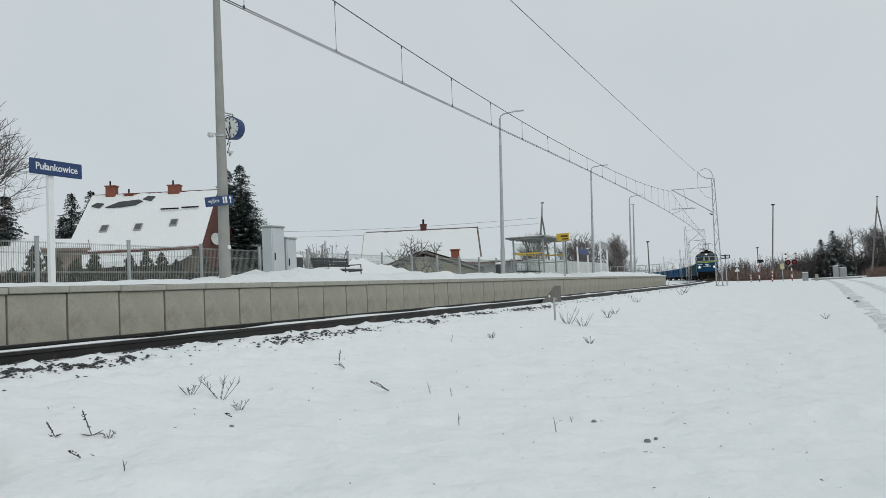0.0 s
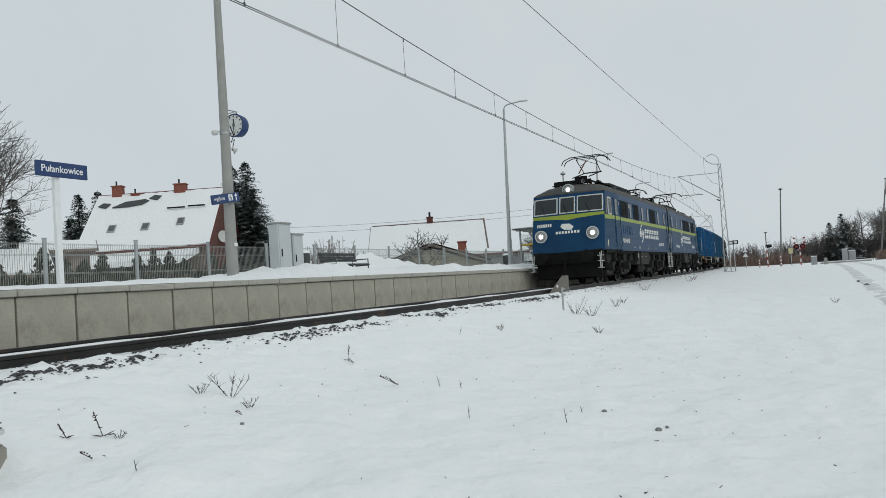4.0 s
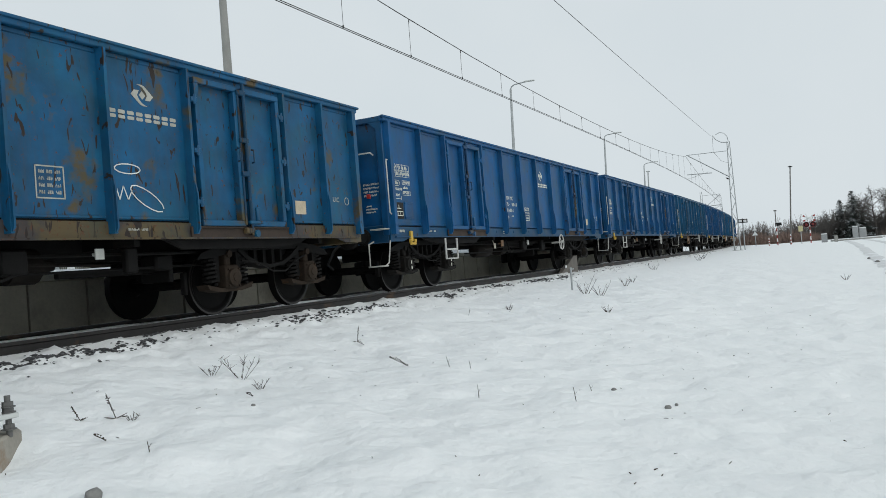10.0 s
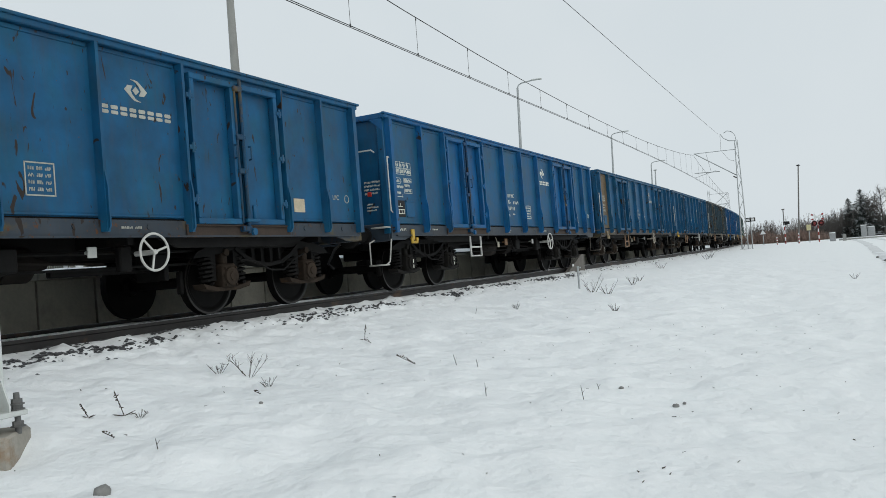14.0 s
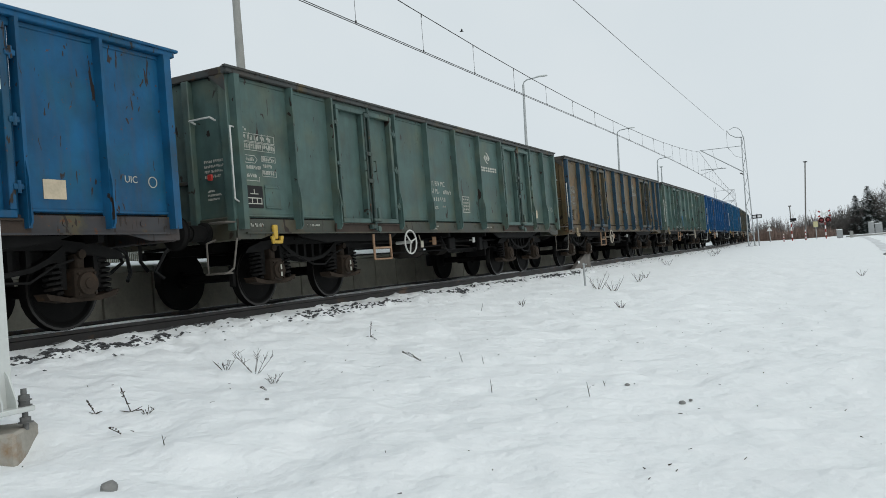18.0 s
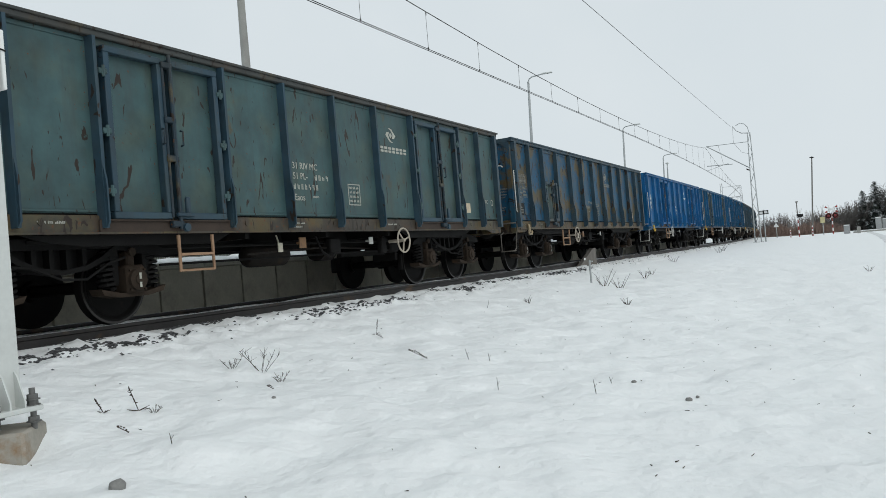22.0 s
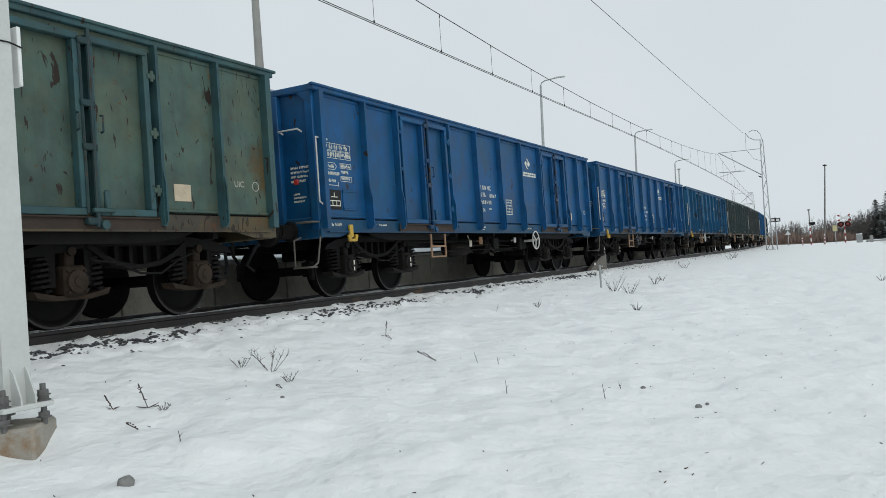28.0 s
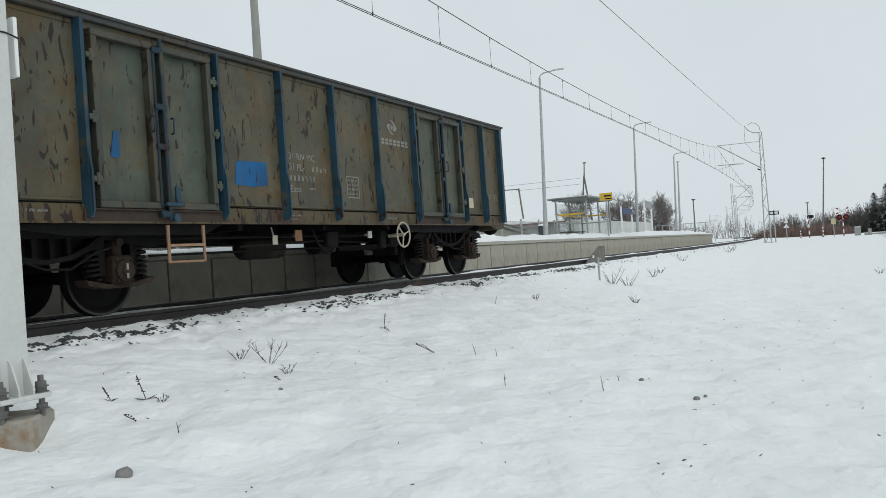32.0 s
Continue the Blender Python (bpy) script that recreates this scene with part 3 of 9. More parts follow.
def build_platform():
    plat = thing("platform", "long concrete railway platform with a snow-covered top", "platform", kind="structure")
    st = [-30 + 5 * i for i in range(12)] + [31 + 3 * i for i in range(14)] + [PLAT_END]
    core = Mesh()
    o = [(-6.6, -0.3), (PLAT_FACE - 0.1, -0.3), (PLAT_FACE - 0.1, 0.73), (-6.6, 0.73)]
    core.poly([line(s, u, w) for s in st for u, w in o], [(a * 4 + i, a * 4 + (i + 1) % 4, a * 4 + 4 + (i + 1) % 4, a * 4 + 4 + i) for a in range(len(st) - 1) for i in range(4)] + [(0, 1, 2, 3), tuple(len(st) * 4 - 4 + i for i in range(4))])
    part("platform_core", core, CONCRETE, plat)
    face = Mesh().box(0, 0, 0, 0.1, PANEL - 0.034, 0.96, 0.008).data("panel", CONCRETE)
    cope = Mesh()
    cope.box(0, 0, 0, 0.42, PANEL - 0.008, 0.1, 0.012)
    for y in (-0.25, 0.25):
        cope.cyl((0.2, y, 0.0), (0.218, y, 0.0), 0.012, n=6)
    cope = cope.data("coping_slab", COPING)
    i = -18
    while PANEL_0 + PANEL * (i + 1) < PLAT_END + 0.1:
        s = PANEL_0 + PANEL * (i + 0.5)
        rng = random.Random(i + 100)
        part("panel", face, CONCRETE, plat, at=on_line(s, PLAT_FACE - 0.05 + rng.uniform(-0.006, 0.006), 0.172))
        part("coping_slab", cope, COPING, plat, at=on_line(s, PLAT_FACE - 0.16 + rng.uniform(-0.006, 0.006), 0.708 + rng.uniform(-0.004, 0.004)))
        i += 1
    foot = Mesh()
    o = [(PLAT_FACE - 0.02, -0.33), (PLAT_FACE + 0.16, -0.33), (PLAT_FACE + 0.16, -0.23), (PLAT_FACE - 0.02, -0.2)]
    foot.poly([line(s, u, w) for s in st for u, w in o], [(a * 4 + i, a * 4 + (i + 1) % 4, a * 4 + 4 + (i + 1) % 4, a * 4 + 4 + i) for a in range(len(st) - 1) for i in range(4)])
    part("footing", foot, CONCRETE, plat)
    # snow on top: thin at the edge, heaped towards the middle
    sn = Mesh()
    ss = [-30 + 0.25 * i for i in range(int((PLAT_END + 30) / 0.25))] + [PLAT_END]
    ns = [-1.66, -1.69, -1.76, -1.9, -2.1, -2.3, -2.5, -2.75, -3.0, -3.3, -3.6, -3.9, -4.3, -4.8, -5.4, -6.0, -6.6]
    base = [float(np.interp(-n, (1.66, 1.69, 1.76, 1.9, 2.1, 2.8, 3.3, 3.9, 4.6, 6.2, 6.6), (0.005, 0.03, 0.045, 0.055, 0.06, 0.1, 0.12, 0.12, 0.1, 0.1, 0.02))) for n in ns]
    for s in ss:
        banked = smooth(13.0, 15.5, s)
        heap = 0.03 + banked * (0.05 + 0.2 * max(0.0, noise.noise(Vector((s * 0.23, 0, 1)))) + 0.16 * smooth(0.1, 0.5, noise.noise(Vector((s * 0.6, 4, 1)))) + 0.08 * noise.noise(Vector((s * 2.1, 2, 1)))) + 0.08 * math.exp(-((s - 16.6) / 1.3) ** 2)
        edge = 0.75 + 0.5 * noise.noise(Vector((s * 0.9, 9, 1)))
        bank = (0.66 + 0.2 * noise.noise(Vector((s * 0.8, 3, 7)))) * smooth(22.0, 24.2, s) * smooth(32.0, 24.6, s)
        for n, b in zip(ns, base):
            h = b * edge + heap * smooth(-1.9, -2.9, n) * (1 if n > -6.5 else 0) + (0.03 * noise.noise(Vector((s * 1.9, n * 2.3, 5))) + banked * (0.13 * noise.noise(Vector((s * 2.7, n * 2.0, 15))) + 0.08 * noise.noise(Vector((s * 5.0, n * 4.0, 25))))) * smooth(-1.75, -2.3, n)
            h += bank * smooth(-5.1, -6.1, n) * (1 if n > -6.5 else 0)
            sn.v.append(tuple(line(s, n, PLAT_TOP + max(0.004, h))))
    k = len(ns)
    for a in range(len(ss) - 1):
        for i in range(k - 1):
            sn.f.append([a * k + i, a * k + i + 1, (a + 1) * k + i + 1, (a + 1) * k + i])
            sn.s.append(True)
    part("platform_snow", sn, SNOW_LUMP, plat, "uneven heaped snow on the platform")


build_platform()


# ---- overhead line ----
CONTACT_Z = 5.385
SPANS = ((-54, 3.5), (3.5, 62), (62, 116), (116, 150), (150, 205), (205, 262), (262, 300))


def contact_z(s):
    return CONTACT_Z


def messenger_z(s):
    for a, b in SPANS:
        if a <= s <= b:
            t = (2 * s - a - b) / (b - a)
            return 5.93 + 1.2 * t * t
    return 7.13


def build_wires():
    line_set = thing("overhead_line", "twin contact wires hung on droppers from a sagging carrier wire", "overhead wire", kind="structure")
    step = [a + (b - a) * i / 14 for a, b in SPANS for i in range(14)] + [300]
    for off in (-0.03, 0.03):
        part("contact_wire", Mesh().tube([line(s, off, contact_z(s)) for s in step], 0.0085, 6), WIRE, line_set)
    part("carrier_wire", Mesh().tube([line(s, 0, messenger_z(s)) for s in step], 0.0105, 6), WIRE, line_set)
    feeder = ((3.4, -40, 7.6), (3.0, 3.5, 6.72), (2.6, 17.2, 7.07), (2.45, 22.2, 7.22), (2.22, 30.3, 7.45), (1.78, 46, 7.93), (1.32, 62, 8.46))
    part("feeder_wire", Mesh().tube(feeder, 0.0085, 6), WIRE, line_set)
    for a, b in SPANS:
        k = int((b - a) / 2.85)
        for i in range(1, k):
            s = a + (b - a) * i / k + (1.4 if a == 3.5 else 0)
            d = Mesh().cyl(line(s, 0, contact_z(s)), line(s, 0, messenger_z(s)), 0.005, n=5)
            d.box(*line(s, 0, contact_z(s) + 0.03), 0.02, 0.03, 0.06)
            d.ring(line(s, 0.01, messenger_z(s) - 0.05), (1, 0.3, 0), 0.035, 0.006, 10, 4)
            part("dropper", d, WIRE, line_set)


build_wires()


def lattice_mast(s, n, height, arm=True, side=-1, horned=False):
    """Tapered four-legged lattice mast with a cantilever over the track."""
    p = line(s, n)
    z0 = ground_height(p.x, p.y, False) - 0.05
    mast = thing("catenary_mast", "grey steel lattice catenary mast with a cantilever arm over the track", "mast", on_line(s, n, z0), "catenary masts")
    top, bot = (0.09, 0.22) if horned else (0.12, 0.15)
    h = height - z0
    for i in (-1, 1):
        for j in (-1, 1):
            part("leg", Mesh().cyl((i * bot, j * bot, 0), (i * top, j * top, h), 0.032, 0.026, 6), GALV, mast)
    br = Mesh()
    k = 11
    for q in range(k):
        a, b = q / k, (q + 1) / k
        ra, rb = bot + (top - bot) * a, bot + (top - bot) * b
        for i in (-1, 1):
            sg = 1 if q % 2 else -1
            br.cyl((i * ra, sg * ra, h * a), (i * rb, -sg * rb, h * b), 0.012, n=5)
            br.cyl((sg * ra, i * ra, h * a), (-sg * rb, i * rb, h * b), 0.012, n=5)
    part("bracing", br, GALV, mast)
    part("foundation", Mesh().box(0, 0, -0.1, 0.75, 0.75, 0.35, 0.03), POLE_CONCRETE, mast)
    if arm:
        dx = side * abs(n)
        hz = messenger_z(s) - z0
        cz = contact_z(s) - z0
        a = Mesh().tube([(side * 0.1, 0, cz - 0.15), (dx * 0.98, 0, hz + 0.1)], 0.034, 8)
        part("cantilever", a, GALV, mast)
        part("stay", Mesh().tube([(side * 0.1, 0, hz + 0.05), (dx * 0.96, 0, hz + 0.08)], 0.022, 6), GALV, mast)
        part("registration_arm", Mesh().tube([(dx * 1.0, 0, cz + 0.36), (dx * 0.42, 0, cz + 0.3)], 0.028, 6).tube([(dx * 0.5, 0, cz + 0.4), (dx * 1.0, 0, cz + 0.02)], 0.012, 6), GALV, mast)
        part("drop_rod", Mesh().cyl((dx * 0.62, 0, cz + 0.4), (dx * 0.7, 0, hz + 0.02), 0.008, n=5), WIRE, mast)
        part("insulator", Mesh().lathe((side * 0.16, 0, cz - 0.3), (side * 1, 0, 0.55), [(0, 0.02), (0.03, 0.06), (0.05, 0.03), (0.1, 0.06), (0.12, 0.03), (0.17, 0.06), (0.19, 0.03), (0.26, 0.03)], 10), RUST, mast)
        if horned:
            horn = Mesh().tube([(-1.07, 0, h + 0.6), (-0.85, 0, h + 0.25), (-0.5, 0, h + 0.02), (0.0, 0, h - 0.05)], 0.03, 6)
            horn.tube([(-0.85, 0, h + 0.62), (-0.55, 0, h + 0.76), (-0.25, 0, h + 0.66), (-0.05, 0, h + 0.4), (0.02, 0, h)], 0.024, 6)
            part("spark_horn", horn, GALV, mast)
            part("jumper_wire", Mesh().tube([(-1.07, 0, h + 0.6), (-1.1, 0, hz + 0.1), (-0.6, 0, cz + 1.1), (-0.1, 0, cz + 0.9)], 0.009, 5), WIRE, mast)
    return mast


lattice_mast(62, 3.1, 7.85, horned=True)
for far, beside in ((116, -2.6), (150, -2.6), (205, -2.7), (262, -2.7)):
    lattice_mast(far, beside, 7.75, side=1)


# ---- open goods wagons ----
def bar_rows(mesh, x, y0, z0, widths, h, gap, along=True):
    """Rows of small uneven bars that stand for unreadable writing, from the top down; along y, or along x on an end wall."""
    rng = random.Random(round(1000 * (abs(y0) + z0)))
    z = z0
    for row in widths:
        y = y0
        for w, skip in row:
            k = max(1, round(w / (0.62 * h)))
            c = w / k
            for i in range(k):
                for u in (0.2, 0.62):
                    hh = h * rng.choice((0.45, 0.8, 0.8, 0.62))
                    a, b = y + (i + u) * c, z - h * 0.9 + (hh / 2 if rng.random() < 0.6 else h * 0.8 - hh / 2)
                    if along:
                        mesh.box(x, a, b, 0.004, 0.24 * c, hh)
                    else:
                        mesh.box(a, x, b, 0.24 * c, 0.004, hh)
            y += w + skip
        z -= h + gap


def frame_bars(mesh, x, y0, y1, z0, z1, t=0.007):
    mesh.box(x, (y0 + y1) / 2, z1 - t / 2, 0.004, y1 - y0, t)
    mesh.box(x, (y0 + y1) / 2, z0 + t / 2, 0.004, y1 - y0, t)
    mesh.box(x, y0 + t / 2, (z0 + z1) / 2, 0.004, t, z1 - z0)
    mesh.box(x, y1 - t / 2, (z0 + z1) / 2, 0.004, t, z1 - z0)


def emblem(mesh, x, y, z, r):
    """Two hooked blades round a diamond, a plain stand-in for the owner's sign."""
    blade = [(-0.5, 0.84), (-0.1, 0.86), (0.25, 0.78), (0.6, 0.5), (1.15, 0.02), (0.8, -0.36), (0.28, -0.38), (0.52, 0.02), (0.36, 0.34), (0.06, 0.64), (-0.2, 0.76)]
    for sg in (1, -1):
        mesh.prism([(sg * r * u, sg * r * v) for u, v in blade], lambda u, v, w: (x + w, y + u, z + v), -0.002, 0.002)
    d = 0.34 * r
    mesh.prism([(-d, 0), (0, -d), (d, 0), (0, d)], lambda u, v, w: (x + w, y + u, z + v), -0.002, 0.002)


def name_blocks(mesh, x, y0, z0, pitch, h):
    """Eight pairs of bevelled bars in place of the owner's name."""
    w, c = pitch * 0.74, 0.1 * h
    for i in range(8):
        y = y0 + i * pitch
        for lo, hi in ((0.0, 0.4), (0.56, 1.0)):
            a, b = z0 + lo * h, z0 + hi * h
            mesh.prism([(y + c, a), (y + w - c, a), (y + w, a + c), (y + w, b - c), (y + w - c, b), (y + c, b), (y, b - c), (y, a + c)], lambda u, v, q: (x + q, u, v), -0.002, 0.002)


def wheel_mesh():
    m = Mesh().lathe((0, 0, 0), (1, 0, 0), [(-0.07, 0.05), (-0.07, 0.11), (-0.02, 0.14), (-0.02, 0.36), (-0.045, 0.4), (-0.045, 0.46), (0.062, 0.455), (0.062, 0.4), (0.03, 0.36), (0.03, 0.14), (0.09, 0.11), (0.09, 0.0)], 28)
    return m


def spring(mesh, c, r, h, turns=5, wire=0.02, n=40):
    pts = [(c[0] + r * math.cos(2 * math.pi * turns * i / n), c[1] + r * math.sin(2 * math.pi * turns * i / n), c[2] + h * i / n) for i in range(n + 1)]
    return mesh.tube(pts, wire, 5)


CREAM_TAG = material("cream_tag_plate", (0.45, 0.42, 0.34), 0.6, 0, 0.2, 8, 50, 0.1, (0.2, 0.13, 0.08), 0.4)


def build_wagon(body, door_at, posts, kind_name, label, small_door=False):
    """One wagon at the origin, its front end towards -y. door_at: doors from y to y, measured from the front end; posts: other uprights."""
    w = thing("goods_wagon", label, "goods wagon", group="open goods wagons of the train")
    y0 = -body / 2
    SX, TOP, LOW = 1.42, 3.2, 1.0
    hinge_data = Mesh().box(0, 0, 0, 0.05, 0.11, 0.06, 0.008).cyl((0.02, 0, -0.06), (0.02, 0, 0.06), 0.02, n=6).data("hinge", PAINT)
    # bays of the side between uprights
    marks = sorted([0.09, body - 0.09] + list(posts) + [e for d in door_at for e in d])
    far = Mesh().box(-SX, 0, (TOP + 1.0) / 2, 0.014, body - 0.1, TOP - 1.0)
    for q in marks:
        far.box(-SX - 0.045, y0 + q, (TOP + 1.0) / 2 - 0.03, 0.08, 0.12, TOP - 1.1, 0.012)
    far.box(-1.455, 0, TOP - 0.05, 0.1, body + 0.06, 0.1, 0.012).box(-1.43, 0, 1.1, 0.06, body - 0.06, 0.2)
    part("side_wall", far, PAINT, w)
    for side in (1,):
        for a, b in zip(marks[:-1], marks[1:]):
            c = (a + b) / 2
            is_door = any(d0 - 0.01 < c < d1 + 0.01 for d0, d1 in door_at)
            if is_door:
                continue
            sh = Mesh()
            sh.box(0, 0, 0.014, 0.012, b - a - 0.01, TOP - 1.228)
            sh.box(0.012, 0, -(TOP - 1.2) / 2 + 0.045, 0.024, b - a - 0.1, 0.03, 0.006)
            sh.box(0.01, 0, (TOP - 1.2) / 2 - 0.13, 0.02, b - a - 0.1, 0.05, 0.006)
            part("side_panel", sh, PAINT, w, at=pose(side * SX, y0 + c, (TOP + 1.2) / 2, 0, 0, 0 if side > 0 else 180))
        for q in marks:
            up = Mesh()
            edge = q < 0.2 or q > body - 0.2
            wd = 0.12 if edge else 0.062
            o = [(-wd / 2, 0), (-wd / 2 + 0.01, 0.115), (wd / 2 - 0.01, 0.115), (wd / 2, 0)]
            up.prism(o, lambda u, v, h: (v, u, h), 1.06, TOP - 0.1)
            # deeper foot of the upright
            if not edge:
                up.prism([(0.11, 1.06), (0.15, 1.12), (0.15, 1.55), (0.11, 1.75)], lambda u, v, h: (u, h, v), -wd / 2 + 0.02, wd / 2 - 0.02)
            part("side_post", up, PAINT, w, at=pose(side * SX, y0 + q, 0, 0, 0, 0 if side > 0 else 180))
        rail = Mesh()
        rail.box(0, 0, 0, 0.1, body + 0.14, 0.1, 0.012)
        rail.box(0.045, 0, 0.03, 0.06, body + 0.22, 0.036, 0.008)
        part("top_rail", rail, PAINT, w, at=pose(side * 1.455, 0, TOP - 0.05, 0, 0, 0 if side > 0 else 180))
        sill = Mesh().box(0, 0, 0, 0.05, body - 0.06, 0.2, 0.01)
        sill.box(0.03, 0, -0.09, 0.06, body - 0.3, 0.02)
        for i in range(13):
            sill.cyl((0.02, -body / 2 + 0.55 + i * (body - 1.1) / 12, 0.02), (0.034, -body / 2 + 0.55 + i * (body - 1.1) / 12, 0.02), 0.035, n=8)
        part("side_sill", sill, PAINT, w, at=pose(side * 1.42, 0, 1.1, 0, 0, 0 if side > 0 else 180))
        for d0, d1 in door_at:
            zt, zb = (TOP - 0.17, 1.16) if not small_door else (2.25, 1.2)
            if small_door:
                part("side_panel", Mesh().box(0, 0, 0, 0.012, d1 - d0, TOP - 0.1 - 2.27), PAINT, w, at=pose(side * SX, y0 + (d0 + d1) / 2, (TOP - 0.1 + 2.27) / 2))
            leaves = 1 if small_door else 2
            for i in range(leaves):
                a = d0 + 0.07 + i * (d1 - d0 - 0.14) / leaves
                b = d0 + 0.07 + (i + 1) * (d1 - d0 - 0.14) / leaves
                # the sheet lies deep behind its frame, with a dark gap all round the frame
                lf, fm = Mesh().box(0, 0, 0, 0.016, b - a + 0.07, zt - zb + 0.06), Mesh()
                t, fw = 0.075, b - a - 0.09
                for zz in (zt - zb, -(zt - zb)):
                    fm.box(0.06, 0, zz / 2 - math.copysign(t / 2, zz), 0.1, fw, t, 0.008)
                for yy in (fw, -fw):
                    fm.box(0.06, yy / 2 - math.copysign(t / 2, yy), 0, 0.1, t, zt - zb - 2 * t, 0.008)
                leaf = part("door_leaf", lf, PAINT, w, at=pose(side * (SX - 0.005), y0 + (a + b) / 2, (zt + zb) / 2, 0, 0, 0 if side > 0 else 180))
                part("door_frame", fm, PAINT, leaf)
                if side > 0:
                    sg = 1 if i == 0 else -1
                    for zz in (-0.6, 0.0, 0.6):
                        part("hinge", hinge_data, PAINT, leaf, at=pose(0.1, -sg * ((b - a) / 2 - 0.02), zz * (zt - zb) / 1.75))
            if side > 0:
                c = y0 + (d0 + d1) / 2
                bar = Mesh().cyl((SX + 0.12, c + 0.05, zb - 0.12), (SX + 0.12, c + 0.05, zt + 0.05), 0.024, n=8)
                bar.cyl((SX + 0.11, c - 0.05, zb + 0.02), (SX + 0.11, c - 0.05, zt - 0.05), 0.017, n=6)
                for zz in (zb - 0.06, zb + 0.7, zb + 1.15, zt - 0.08):
                    if zz < zt:
                        bar.box(SX + 0.1, c + 0.01, zz, 0.08, 0.17, 0.075, 0.012)
                for yy, zz in ((c - 0.12, zb + 0.95), (c + 0.16, zb + 0.95)):
                    if zz < zt:
                        bar.tube([(SX + 0.11, yy, zz + 0.09), (SX + 0.15, yy, zz + 0.08), (SX + 0.15, yy, zz - 0.08), (SX + 0.11, yy, zz - 0.09)], 0.012, 5)
                part("locking_bar", bar, PAINT, w)
                lt = Mesh().box(SX + 0.13, c + 0.17, zb + 0.16, 0.05, 0.07, 0.2, 0.015).box(SX + 0.13, c + 0.12, zb + 0.05, 0.06, 0.26, 0.045, 0.01).cyl((SX + 0.12, c + 0.12, zb - 0.1), (SX + 0.16, c + 0.12, zb - 0.1), 0.05, n=8)
                part("latch", lt, PAINT, w)
                th = Mesh().box(SX + 0.045, c, 1.075, 0.025, d1 - d0 + 0.1, 0.16, 0.006).box(SX + 0.06, c, zb - 0.015, 0.06, d1 - d0 - 0.1, 0.02, 0.004)
                part("door_step", th, RUST, w)
                part("door_lintel", Mesh().box(SX + 0.01, c, TOP - 0.13, 0.04, d1 - d0, 0.1, 0.006), PAINT, w)
    # ends
    for e in (-1, 1):
        ye = e * (body / 2 - 0.04)
        wall = Mesh().box(0, ye, (TOP + 1.05) / 2, 2.84, 0.014, TOP - 1.05)
        for xx in (-1.36, 1.36):
            wall.box(xx, ye + e * 0.0, (TOP + 1.0) / 2, 0.14, 0.12, TOP - 1.1, 0.012)
        part("end_wall", wall, PAINT, w)
        for xx in (-0.75, 0.75):
            part("end_post", Mesh().box(xx, ye + e * 0.05, (TOP + 1.05) / 2 - 0.05, 0.12, 0.1, TOP - 1.15, 0.012), PAINT, w)
        tr = Mesh().box(0, ye + e * 0.03, TOP - 0.05, 2.9, 0.1, 0.1, 0.012).box(0, ye + e * 0.03, 1.75, 1.5, 0.05, 0.05, 0.01)
        # gusset under the rim at the corner
        for sg in (1, -1):
            tr.prism([(0.0, 0.0), (0.0, -0.22), (0.26, 0.0)], lambda u, v, q: (sg * (1.42 - u), ye + e * 0.05 + q, TOP - 0.1 + v), -0.02, 0.02)
        part("end_rail", tr, PAINT, w)
        beam = Mesh().box(0, e * (body / 2 - 0.06), 1.08, 2.8, 0.12, 0.32, 0.015)
        for sg in (1, -1):
            beam.prism([(0.0, 1.2), (0.0, 0.93), (0.45, 0.93), (0.75, 1.0), (0.75, 1.2)], lambda u, v, q: (sg * (1.43 + q), e * (body / 2 - u), v), -0.012, 0.012)
        part("headstock", beam, PAINT, w)
        for xx in (-0.875, 0.875):
            bf = Mesh().lathe((xx, e * (body / 2), 1.05), (0, e, 0), [(0, 0.15), (0.04, 0.15), (0.06, 0.11), (0.3, 0.11), (0.3, 0.085), (0.44, 0.085)], 16)
            buffer = part("buffer", bf, DARK, w)
            part("buffer_head", Mesh().lathe((xx, e * (body / 2), 1.05), (0, e, 0), [(0.43, 0.08), (0.46, 0.2), (0.49, 0.225), (0.505, 0.2), (0.508, 0.0)], 20), DARK, buffer)
        cp = Mesh().box(0, e * (body / 2 + 0.2), 1.02, 0.08, 0.34, 0.12, 0.02)
        cp.tube([(0.0, e * (body / 2 + 0.3), 1.0), (0.05, e * (body / 2 + 0.36), 0.75), (0, e * (body / 2 + 0.2), 0.62)], 0.025, 6)
        part("screw_coupling", cp, DARK, w)
        ho = Mesh().tube([(0.35, e * (body / 2 + 0.02), 0.95), (0.33, e * (body / 2 + 0.18), 0.85), (0.25, e * (body / 2 + 0.3), 0.6), (0.3, e * (body / 2 + 0.2), 0.5)], 0.025, 6)
        part("brake_hose", ho, BLACK_PLATE, w)
        if e > 0:
            continue
        # shunter's handrails and step
        g = Mesh().tube([(1.47, e * (body / 2 - 0.04), 2.4), (1.5, e * (body / 2 + 0.07), 2.4), (1.5, e * (body / 2 + 0.07), 1.45), (1.47, e * (body / 2 - 0.04), 1.42)], 0.012, 6)
        part("handrail", g, WHITE_STEEL, w)
        g = Mesh().tube([(1.2, e * (body / 2), 2.52), (1.2, e * (body / 2 + 0.1), 2.55), (0.85, e * (body / 2 + 0.1), 2.55), (0.85, e * (body / 2), 2.52)], 0.014, 6)
        part("handrail", g, WHITE_STEEL, w)
